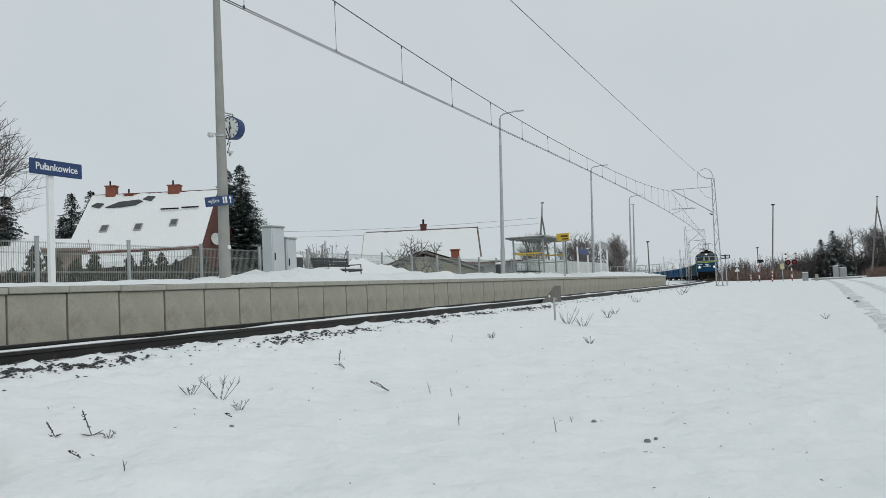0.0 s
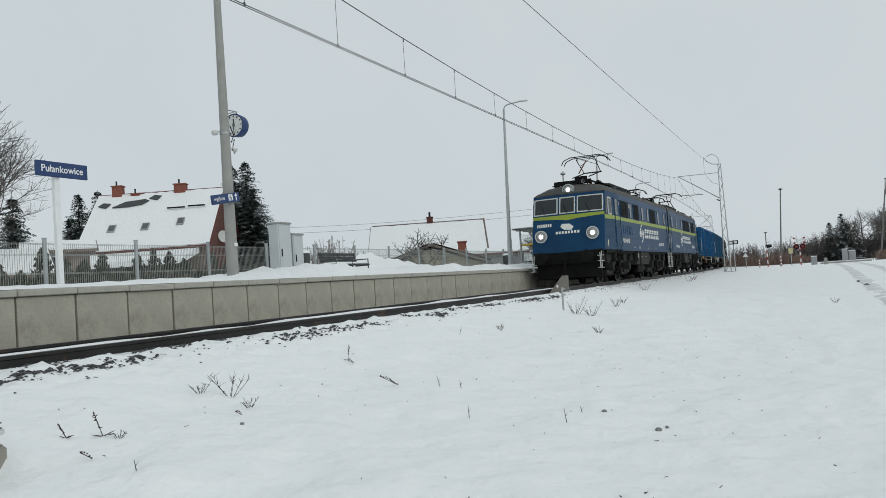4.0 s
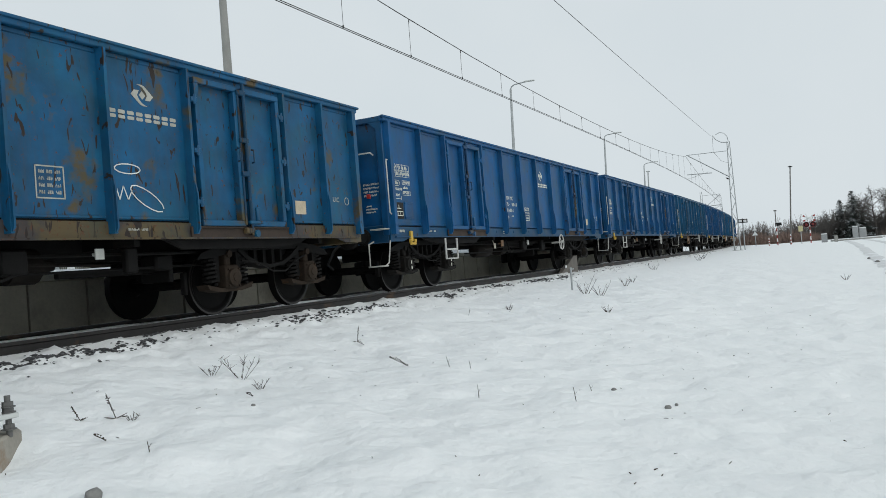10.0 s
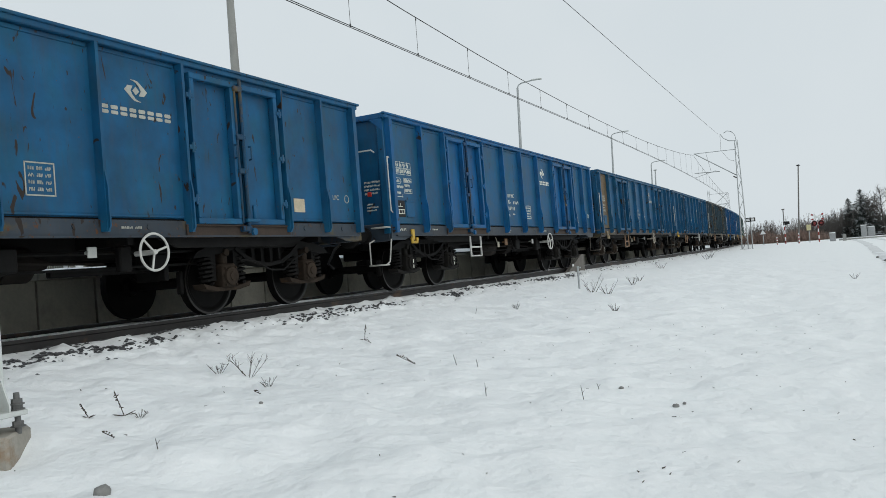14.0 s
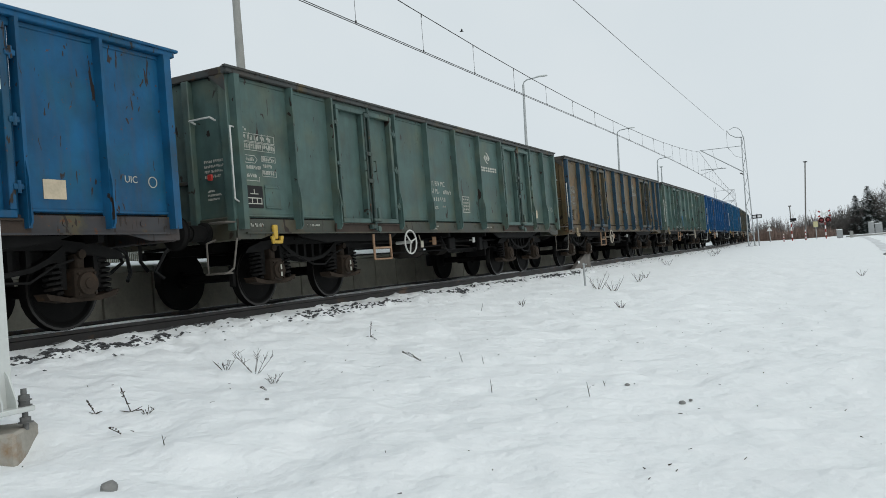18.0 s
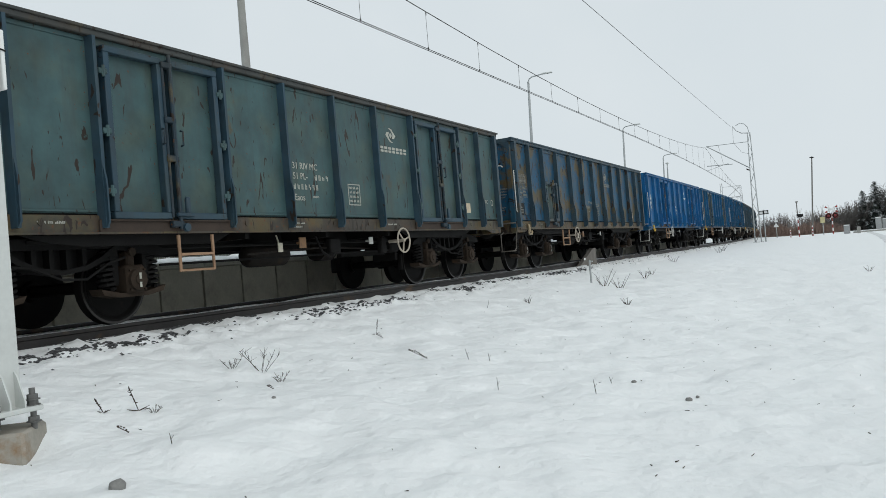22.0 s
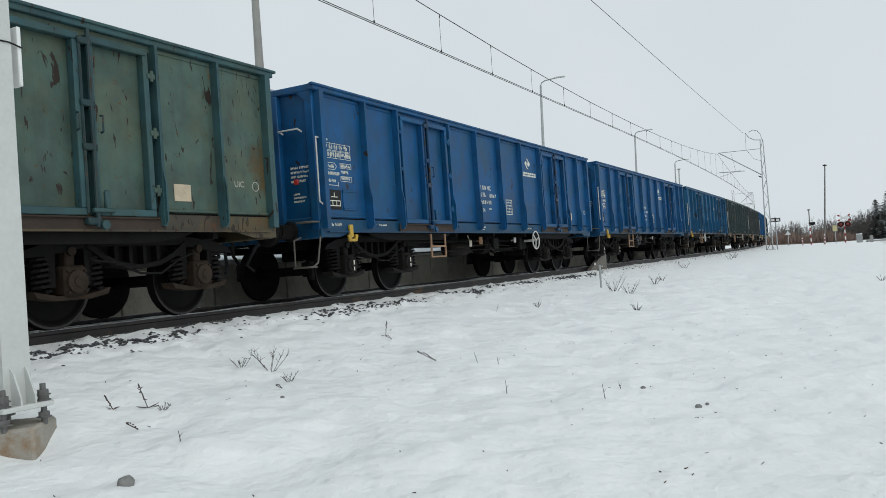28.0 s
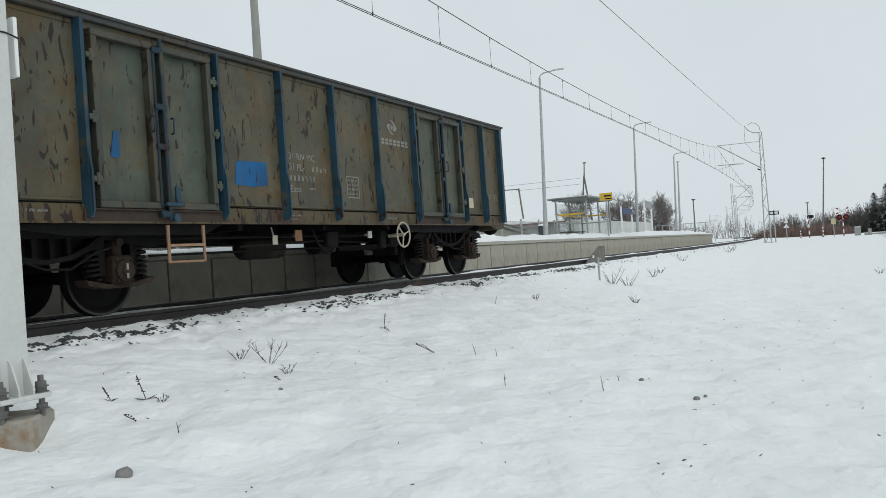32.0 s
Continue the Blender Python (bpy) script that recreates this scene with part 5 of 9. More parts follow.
def build_train_wagons():
    d1, d2 = (2.26, 4.2), (9.11, 11.03)
    std = build_wagon(13.02, (d1, d2), (1.26, 5.42, 6.64, 7.86, 12.0), "std", "x")
    long_w = build_wagon(14.72, ((2.4, 4.35), (10.6, 12.5)), (1.3, 5.6, 6.85, 8.1, 9.35, 13.6), "long", "x")
    hatch = build_wagon(13.02, ((2.0, 3.1),), (1.0, 4.3, 5.4, 6.5, 7.6, 8.7, 9.8, 10.9, 12.0), "hatch", "x", True)
    out, used = [], set()
    for k, (col, wear, upright, door, words) in enumerate(TRAIN):
        proto = long_w if k in (6, 7) else hatch if k == 25 else std
        if id(proto) in used:
            w = copy_thing(proto, Matrix())
        else:
            w = proto
            used.add(id(proto))
        w["label"] = words + " steel open goods wagon on two bogies"
        rng = random.Random(k)
        jit = rng.uniform(0.9, 1.1)
        for o in list(w.children):
            if o.name.startswith("side_reflector") and k not in REFLECTOR or o.name.startswith("hanging_tag") and k not in (1, 35):
                bpy.data.objects.remove(o)
        for o in w.children_recursive:
            base = upright if o.name.startswith(("side_post", "top_rail", "end_rail", "end_post", "locking", "door_frame", "latch")) else door if o.name.startswith(("door_leaf", "hinge")) else col
            o.color = (base[0] * jit, base[1] * jit, base[2] * jit, wear if base == col else wear * 0.7)
            if o.name.startswith("brake_handwheel"):
                o.color = (0.5, 0.5, 0.47, 1) if wear < 0.3 and k != 35 else (0.36, 0.32, 0.26, 1) if k != 35 else (0.03, 0.035, 0.05, 1)
                o.matrix_basis = Matrix.Translation((0, 0.0 if k in WHEEL_NEAR else 4.0 if proto is not long_w else 5.46, 0))
            if o.name.startswith("side_step"):
                o.color = (0.5, 0.5, 0.48, 1) if k in PALE_STEP else (0.01, 0.07, 0.18, 1) if k in BLUE_STEP else (0.28, 0.17, 0.1, 1)
                if proto is long_w:
                    o.matrix_basis = Matrix.Translation((0, -1.1, 0))
            if o.name.startswith("rope_hook") and wear > 0.3:
                o.data = dull_hook(o.data)
            if o.name.startswith(("shunter_step", "end_footboard")):
                o.color = (0.4, 0.4, 0.37, 1) if wear < 0.15 and k not in (34, 35) else (0.1, 0.09, 0.075, 1)
            if o.name.startswith("axle_box"):
                o.color = (0.55, 0.62, 0.66, 1) if wear < 0.12 else (1.25, 1.1, 0.95, 1)
            if o.name.startswith("tyre"):
                o.color = (0.5, 0.5, 0.5, 1) if k in (0, 1, 8, 9) else (0.03, 0.028, 0.026, 1)
            if o.data.materials[0] == LETTER:
                f = 1.0 if wear < 0.15 else 0.6 if wear < 0.5 else 0.32
                o.color = (f, f * 0.97, f * 0.88, 1) if k != 2 else (0.5, 0.42, 0.26, 1)
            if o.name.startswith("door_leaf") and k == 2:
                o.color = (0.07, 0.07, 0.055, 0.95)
            if o.name.startswith("door_frame") and col in (O_, OC):
                o.color = (0.055, 0.06, 0.048, wear * 0.7)
            if o.name.startswith(("air_tank", "brake_cylinder", "control_rod")):
                o.color = (0.5, 0.5, 0.5, 1)
            # half the upright colour, to paint in the dark gap between door leaves
            if o.name.startswith("locking_bar"):
                o.color = (base[0] * 0.5, base[1] * 0.5, base[2] * 0.5, 0.5)
            if o.name.startswith(("side_sill", "headstock")):
                f = 0.0 if wear < 0.03 else 0.6 if wear < 0.3 else 0.8
                o.color = (base[0] * 0.8 * (1 - f) + 0.05 * f, base[1] * 0.75 * (1 - f) + 0.036 * f, base[2] * 0.65 * (1 - f) + 0.026 * f, min(0.9, wear + 0.3 * (f > 0)))
            if o.name.startswith(("top_rail", "end_rail")) and col in (G_, O_, OC, T_):
                o.color = (0.046, 0.05, 0.048, 0.45)
        panels = sorted((o for o in w.children if o.name.startswith("side_panel")), key=lambda o: o.matrix_basis.translation.y)
        if k == 37:
            for i in (1, 3, 5):
                if i < len(panels):
                    panels[i].color = (*B, 0.25)
            panels[0].color = (0.088, 0.086, 0.052, 0.5)
        if k == 37:
            for o in w.children:
                if o.name.startswith("end_wall"):
                    o.color = (*B, 0.15)
        if k in (13, 27):
            panels[0].color = (*OC, 0.5)
        if k == 40:
            for y, z, a, b in ((-2.02, 1.49, 0.64, 0.34), (-3.9, 1.7, 0.12, 0.3)):
                pt = Mesh().prism([(0.0, 0.02), (a * 0.5, 0.0), (a, 0.03), (a * 0.97, b), (a * 0.3, b * 0.98), (0.05, b * 0.94)], lambda u, v, q: (1.4285 + q, y + u, z + v), -0.002, 0.003)
                part("fresh_paint", pt, PAINT, w, "bright blue fresh paint patch").color = (*B, 0.0)
        if k == 20:
            pt = Mesh().prism([(0.0, 0.0), (1.0, 0.0), (1.0, 0.5), (0.6, 0.56), (0.02, 0.52)], lambda u, v, q: (1.4285 + q, -2.26 + u, 1.24 + v), -0.002, 0.003)
            part("fresh_paint", pt, PAINT, w, "bright blue fresh paint patch").color = (*B, 0.1)
        if k == 27:
            for o in w.children:
                if o.name.startswith("door_leaf"):
                    o.color = (*OC, 0.6)
                    for q in o.children:
                        if q.name.startswith("door_frame"):
                            q.color = (0.07, 0.1, 0.1, 0.2)
        if k == 19:
            scrawl(w, 1.5, 1.38, 0.8, LILAC, "faded lilac scrawl")
        if k == 5:
            scrawl(w, 1.28, 1.36, 1.1, LETTER, "white spray-painted scrawl")
        if k == 38:
            for word, y, turn in (("BO", 2.84, 9), ("FS", 3.84, -7)):
                me = letters(word, 0.43, bold=0.008)
                me.materials.append(TAG_PAINT)
                part("spray_tag", me, TAG_PAINT, w, "pale orange spray-painted tag", at=pose(1.461, y, 1.44, 90, 0, 90) @ Matrix.Rotation(math.radians(turn), 4, "Z"))
            for o in w.children_recursive:
                if o.data.materials[0] == LETTER:
                    o.color = (0.42, 0.25, 0.14, 1)
        out.append(w)
    return out


WAGONS = build_train_wagons()
# place of each wagon's middle behind the front end of wagon one
WAGON_AT = []
mark = 0.0
for k in range(len(TRAIN)):
    body = 14.72 if k in (6, 7) else 13.02
    WAGON_AT.append(mark + body / 2)
    mark += LONG if k in (6, 7) else STANDARD


# ---- two-unit electric locomotive ----
LOCO_BLUE = material("locomotive_blue_paint", (0.002, 0.04, 0.102), 0.42, 0.0, 0.2, 1.1, 26, 0.08, (0.003, 0.033, 0.074), 0.4)
LOCO_GREY = material("dusty_cab_paint", (0.005, 0.042, 0.095), 0.5, 0.0, 0.2, 1.3, 26, 0.08, (0.022, 0.045, 0.066), 0.45)
LOCO_ROOF = material("grey_roof_paint", (0.075, 0.075, 0.07), 0.7, 0.0, 0.3, 1.2, 26, 0.1, (0.075, 0.073, 0.068), 0.4)
LOCO_GEAR = material("dusty_running_gear", (0.02, 0.02, 0.019), 0.75, 0, 0.4, 5, 40, 0.3, (0.06, 0.046, 0.034), 0.35)
BOX_GREY = material("grey_equipment_box", (0.03, 0.03, 0.028), 0.8, 0, 0.2, 2, 30, 0.1, (0.045, 0.04, 0.034), 0.35)
STRIPE = material("lime_stripe_paint", (0.25, 0.32, 0.03), 0.45, 0.0, 0.1, 2, 30, 0.05)
GLASS_GREY = material("dusty_window_glass", (0.085, 0.092, 0.092), 0.25, 0.0, 0.12, 2, 20, 0.02)
GLASS_CAB = material("cab_window_glass", (0.035, 0.042, 0.045), 0.25, 0.0, 0.12, 2, 20, 0.02)
RUBBER = material("black_rubber", (0.012, 0.012, 0.012), 0.7)
LOUVRE = material("black_louvre", (0.008, 0.008, 0.008), 0.6)
LOCO_WHITE = material("white_locomotive_lettering", (0.68, 0.69, 0.64), 0.55, 0, 0.1, 3, 30, 0.05)
CREAM = material("cream_plate", (0.6, 0.55, 0.4), 0.6)
OXIDE = material("red_oxide_steel", (0.09, 0.025, 0.02), 0.7, 0, 0.2)
for dull_paint in (LOUVRE, RUBBER, LOCO_ROOF, LOCO_BLUE, LOCO_GREY, LOCO_GEAR, GLASS_CAB, BOX_GREY):
    dull_paint.node_tree.nodes["Principled BSDF"].inputs["Specular IOR Level"].default_value = 0.2
LAMP = bpy.data.materials.new("lit_headlamp")
LAMP.use_nodes = True
LAMP.node_tree.nodes["Principled BSDF"].inputs["Emission Color"].default_value = (1.0, 0.93, 0.8, 1)
LAMP.node_tree.nodes["Principled BSDF"].inputs["Emission Strength"].default_value = 3.0

SIDE_LAYOUT = {
    # near side of the second unit, from the inner end: windows, louvres, cab door
    "rear": (("window", 1.08, 1.5), ("window", 2.88, 3.24), ("window", 5.24, 5.62), ("louvre", 6.24, 7.55), ("louvre", 7.77, 9.08), ("window", 9.57, 9.95), ("louvre", 10.27, 11.72)),
    "front": (("window", 0.95, 1.32), ("window", 2.75, 3.15), ("louvre", 3.75, 5.2), ("window", 5.55, 5.95), ("window", 6.9, 7.3), ("louvre", 8.0, 9.1), ("window", 9.6, 9.95), ("louvre", 10.3, 11.7)),
}


def rounded(y0, y1, z0, z1, r, k=4):
    pts = []
    for cy, cz, a0 in ((y1 - r, z1 - r, 0), (y0 + r, z1 - r, 90), (y0 + r, z0 + r, 180), (y1 - r, z0 + r, 270)):
        for i in range(k + 1):
            a = radians(a0 + 90 * i / k)
            pts.append((cy + r * math.cos(a), cz + r * math.sin(a)))
    return pts


def loco_unit(layout, label):
    """One unit, inner end at y = 0 of its own body space and the cab at y = 14.72; near side is +x when it faces +y."""
    u = thing("locomotive_unit", label, "locomotive", group="units of the electric locomotive")
    O = 7.36
    HX = 1.475
    near = 1 if layout == "rear" else -1
    # body shell in stations along y: (y, half width, bottom, top of the straight side)
    nose = [(14.72, 1.28), (14.62, 1.7), (14.38, 2.45), (14.2, 3.05), (14.08, 3.42)]

    def nose_y(z):
        return float(np.interp(z, [q[1] for q in nose], [q[0] for q in nose]))

    zs = [1.26, 1.6, 2.0, 2.42, 2.6, 3.05, 3.5]
    ys = [0.0, 3, 6, 9, 12.0]
    for name, sx in (("body_side", 1), ("body_side", -1)):
        m = Mesh()
        pts, k = [], len(zs)
        for y in ys:
            pts += [(sx * HX, y - O, z) for z in zs]
        m.poly(pts, [(a * k + i, a * k + i + 1, (a + 1) * k + i + 1, (a + 1) * k + i) for a in range(len(ys) - 1) for i in range(k - 1)])
        # pressed ribs along the inner half
        for z in (1.75, 1.95, 2.15, 2.3, 2.75, 2.95, 3.15):
            m.box(sx * (HX + 0.004), 1.9 - O if z > 2.5 else 6.0 - O, z, 0.02, 1.1 if z > 2.5 else 11.8, 0.014)
        m.box(sx * (HX + 0.01), 6 - O, 1.25, 0.05, 12.0, 0.06)
        part(name, m, LOCO_BLUE, u)
        cabside = Mesh()
        yq = [(12.0, z) for z in zs] + [(13.2, z) for z in zs] + [(nose_y(z) - 0.12, z) for z in zs]
        hw = [HX] * k + [HX - 0.01] * k + [HX - 0.07] * k
        cabside.poly([(sx * h, y - O, z) for h, (y, z) in zip(hw, yq)], [(a * k + i, a * k + i + 1, (a + 1) * k + i + 1, (a + 1) * k + i) for a in range(2) for i in range(k - 1)])
        for z in (1.75, 1.95, 2.15, 2.3):
            cabside.box(sx * (HX - 0.03), 13.75 - O, z, 0.012, 1.1, 0.01, m=Matrix.Rotation(sx * 0.04, 3, "Z"))
        part("cab_side", cabside, LOCO_GREY, u, "dusty blue cab side")
        s = Mesh()
        s.box(sx * (HX + 0.004), 6.6 - O, 2.51, 0.02, 13.2, 0.15)
        tip = nose_y(2.51) - 0.13
        s.poly([(sx * (HX + q - 0.06 * a), y - O, z) for q in (-0.03, 0.006) for a, y in ((0, 13.19), (1, tip)) for z in (2.435, 2.585)], [(0, 1, 3, 2), (4, 6, 7, 5), (0, 4, 5, 1), (2, 3, 7, 6), (1, 5, 7, 3), (0, 2, 6, 4)])
        part("waist_stripe", s, STRIPE, u, "lime green waist stripe")
    def bulge(x):
        return float(np.interp(abs(x), (0, 1.0, 1.405), (0.05, 0.0, -0.12)))

    def on_front(mesh, x0, x1, z0, z1, a, b):
        """A panel that follows the bent cab front."""
        cuts = [x0] + [c for c in (-1.0, 0.0, 1.0) if x0 < c < x1] + [x1]
        for c0, c1 in zip(cuts[:-1], cuts[1:]):
            mesh.prism([(c0, z0), (c1, z0), (c1, z1), (c0, z1)], lambda q, v, w: (q, nose_y(v) + bulge(q) + w - O, v), a, b)
        return mesh

    face = Mesh()
    pts = []
    for z in zs:
        y = nose_y(z)
        pts += [(-HX + 0.07, y - 0.12 - O, z), (-1.0, y - O, z), (0, y + 0.05 - O, z), (1.0, y - O, z), (HX - 0.07, y - 0.12 - O, z)]
    face.poly(pts, [(j * 5 + i, j * 5 + i + 1, (j + 1) * 5 + i + 1, (j + 1) * 5 + i) for j in range(len(zs) - 1) for i in range(4)])
    part("cab_front", face, LOCO_BLUE, u)
    vee = Mesh()
    vp = []
    for x, lo, hi in ((-1.4, 2.6, 2.7), (-1.0, 2.57, 2.7), (-0.45, 2.54, 2.69), (0, 2.48, 2.7), (0.45, 2.54, 2.69), (1.0, 2.57, 2.7), (1.4, 2.6, 2.7)):
        e = bulge(x)
        vp += [(x, nose_y(lo) + e + 0.01 - O, lo), (x, nose_y(hi) + e + 0.01 - O, hi)]
    vee.poly(vp, [(2 * i, 2 * i + 2, 2 * i + 3, 2 * i + 1) for i in range(6)])
    part("front_stripe", vee, STRIPE, u, "lime green chevron stripe")
    end = Mesh().box(0, 0.02 - O, 2.4, 2.9, 0.04, 2.25).box(0, -0.1 - O, 2.5, 1.4, 0.35, 2.0, 0.05)
    part("inner_end", end, RUBBER, u, "black corridor bellows")
    part("floor", Mesh().box(0, 7.2 - O, 1.2, 2.8, 14.2, 0.1), DARK, u)
    # roof
    roof = Mesh()
    arch = [(1.475, 3.5), (1.44, 3.62), (1.3, 3.75), (1.0, 3.88), (0.5, 3.96), (0, 3.98), (-0.5, 3.96), (-1.0, 3.88), (-1.3, 3.75), (-1.44, 3.62), (-1.475, 3.5)]
    st = [(0, 1, 0), (0.15, 1, 0), (7, 1, 0), (12.6, 1, 0), (13.3, 0.99, -0.05), (13.8, 0.97, -0.22), (14.02, 0.95, -0.42)]
    rp = [(x * w, y - O, 3.5 + max(0.0, (z - 3.5) + d * (z - 3.5) / 0.48)) for y, w, d in st for x, z in arch]
    k = len(arch)
    roof.poly(rp, [(a * k + i, a * k + i + 1, (a + 1) * k + i + 1, (a + 1) * k + i) for a in range(len(st) - 1) for i in range(k - 1)], True)
    roof.poly(rp[:k], [tuple(range(k))])
    roof.poly(rp[-k:], [tuple(range(k))[::-1]])
    part("roof", roof, LOCO_ROOF, u)
    for y in (0.25, 3.0, 5.7, 11.9):
        part("roof_band", Mesh().box(near * 1.3, y - O, 3.72, 0.2, 0.25, 0.09, 0.02, Matrix.Rotation(-near * 0.75, 3, "Y")), LOCO_ROOF, u)
    # windows, louvres
    for sx in (1, -1):
        items = SIDE_LAYOUT[layout] if sx == near else SIDE_LAYOUT["front" if layout == "rear" else "rear"]
        for kind, a, b in items:
            put = lambda yy, zz, w: (sx * (HX + w), yy - O, zz)
            if kind == "window":
                wd = part("window", Mesh().prism(rounded(a, b, 2.6, 3.25, 0.08), put, -0.02, 0.012), RUBBER, u)
                part("pane", Mesh().prism(rounded(a + 0.03, b - 0.03, 2.63, 3.22, 0.06), put, 0.0, 0.016), GLASS_GREY, wd, "grey dusty window glass")
            else:
                fr = part("louvre_frame", Mesh().prism(rounded(a, b, 2.6, 3.25, 0.05), put, -0.02, 0.01), RUBBER, u)
                rim = Mesh()
                rr = rounded(a - 0.015, b + 0.015, 2.585, 3.265, 0.06)
                rim.tube([put(yy, zz, 0.012) for yy, zz in rr + rr[:1]], 0.016, 6)
                for zz in (2.75, 3.1):
                    for yy in (a - 0.035, b + 0.035):
                        rim.box(sx * (HX + 0.015), yy - O, zz, 0.03, 0.05, 0.035, 0.006)
                part("louvre_rim", rim, LOCO_GREY, fr, "grey-blue rim with hinge lugs")
                sl = Mesh()
                for i in range(19):
                    sl.box(sx * (HX + 0.02), (a + b) / 2 - O, 2.635 + i * 0.0325, 0.03, b - a - 0.06, 0.012, m=Matrix.Rotation(sx * 0.5, 3, "Y"))
                for q in (0.34, 0.67):
                    sl.box(sx * (HX + 0.025), a + (b - a) * q - O, 2.925, 0.02, 0.018, 0.6)
                tagged(part("louvre", sl, LOUVRE, fr, "black horizontal louvre slats"), kind="stuff")
        # cab door with its window and grab rails
        d = part("cab_door", Mesh().prism(rounded(12.22, 12.86, 1.5, 3.38, 0.04), lambda yy, zz, w: (sx * (HX + w), yy - O, zz), -0.02, 0.008), LOCO_GREY, u)
        part("door_window", Mesh().prism(rounded(12.32, 12.72, 2.62, 3.25, 0.08), lambda yy, zz, w: (sx * (HX + w), yy - O, zz), 0.0, 0.014), GLASS_GREY, d)
        for yy in (12.12, 13.0):
            part("grab_rail", Mesh().tube([(sx * HX, yy - O, 3.25), (sx * (HX + 0.06), yy - O, 3.22), (sx * (HX + 0.06), yy - O, 1.4), (sx * HX, yy - O, 1.36)], 0.016, 6), LOCO_GREY, u)
        wf = part("cab_window_frame", Mesh().prism(rounded(13.24, 13.78, 2.6, 3.28, 0.05), lambda yy, zz, w: (sx * (HX - 0.025 + w), yy - O, zz), -0.02, 0.012), WHITE_STEEL, u, "white cab window frame")
        part("pane", Mesh().prism(rounded(13.3, 13.72, 2.66, 3.22, 0.03), lambda yy, zz, w: (sx * (HX - 0.025 + w), yy - O, zz), 0.0, 0.016), GLASS_CAB, wf)
        part("quarter_window", Mesh().prism([(13.84, 2.62), (14.14, 2.62), (13.98, 3.24), (13.84, 3.24)], lambda yy, zz, w: (sx * (HX - 0.055 + w), yy - O, zz), -0.02, 0.012), GLASS_CAB, u)
        part("drain_rail", Mesh().tube([(sx * (HX + 0.03), 0.62 - O, 3.3), (sx * (HX + 0.03), 0.62 - O, 1.3)], 0.014, 6), LOCO_BLUE, u)
        part("end_handrail", Mesh().tube([(sx * HX, 0.14 - O, 2.2), (sx * (HX + 0.06), 0.14 - O, 2.18), (sx * (HX + 0.06), 0.14 - O, 1.5), (sx * HX, 0.14 - O, 1.48)], 0.014, 6), WHITE_STEEL, u)
        ls = Mesh()
        for yy in (0.12, 0.42):
            ls.tube([(sx * 1.45, yy - O, 1.22), (sx * 1.45, yy - O, 0.45)], 0.018, 6)
        for zz in (0.45, 0.72, 0.98, 1.18):
            ls.box(sx * 1.45, 0.27 - O, zz, 0.08, 0.3, 0.025)
        part("inner_ladder", ls, WHITE_STEEL, u, "white steel ladder")
        ls = Mesh()
        for yy in (12.3, 12.75):
            ls.tube([(sx * 1.47, yy - O, 1.3), (sx * 1.47, yy - O, 0.5)], 0.018, 6)
        for zz in (0.5, 0.75, 1.0):
            ls.box(sx * 1.45, 12.525 - O, zz, 0.12, 0.45, 0.025)
        part("cab_ladder", ls, DARK, u)
        ls = Mesh().tube([(sx * 1.3, 14.75 - O, 1.2), (sx * 1.3, 14.8 - O, 0.6), (sx * 1.3, 15.0 - O, 0.6), (sx * 1.3, 15.0 - O, 1.15)], 0.018, 6)
        for zz in (0.6, 0.85, 1.05):
            ls.box(sx * 1.3, 14.9 - O, zz, 0.2, 0.2, 0.02)
        part("shunter_step", ls, WHITE_STEEL, u)
        # writing as plain bars and shapes
        x = sx * (HX + 0.004)
        mk = Mesh()
        name0, name1 = (5.96, 9.66) if sx == near else (4.6, 8.16)
        if layout == "front":
            name0, name1 = 3.2, 6.9
        name_blocks(mk, x, name0 - O, 1.83, (name1 - name0) / 8, 0.42)
        tagged(part("owner_name", mk, LOCO_WHITE, u, "large white row of paired bars"), kind="stuff")
        mk = Mesh()
        c = (name0 - 0.74) if layout == "rear" else name1 + 0.6
        emblem(mk, x, c - O, 2.02, 0.46)
        part("owner_emblem", mk, LOCO_WHITE, u)
        mk = Mesh()
        for y0_, w, nn, zt, hh in ((2.47, 1.55, 13, 1.7, 0.2), (10.26, 1.5, 9, 1.76, 0.24)):
            if layout == "front" and y0_ < 5:
                y0_ = 1.75
            bar_rows(mk, x, y0_ - O, zt, [[(w * 0.3, 0.05), (w * 0.3, 0.05), (w * 0.25, 0)]], hh, 0.02)
        tagged(part("running_number", mk, LOCO_WHITE, u, "white number shown as bars"), kind="stuff")
        mk = Mesh()
        bar_rows(mk, x, 11.9 - O, 1.42, [[(0.05, 0.03)] * 3] * 2, 0.02, 0.02)
        bar_rows(mk, x, 4.1 - O, 1.4, [[(0.06, 0.03)] * 2], 0.03, 0.02)
        bar_rows(mk, x, 9.2 - O, 1.38, [[(0.06, 0.03)] * 4], 0.025, 0.02)
        tagged(part("small_figures", mk, LOCO_WHITE, u), kind="stuff")
        for yy in (6.2, 8.2):
            pl = part("class_plate", Mesh().box(x, yy - O, 1.38, 0.008, 0.17, 0.11), CREAM, u)
            me = letters("125" if yy < 7 else "PL", 0.095, bold=0.003)
            me.materials.append(BLACK_PLATE)
            part("writing", me, BLACK_PLATE, pl, at=pose(x + sx * 0.005, yy - O - sx * 0.075, 1.35, 90, 0, 90 * sx))
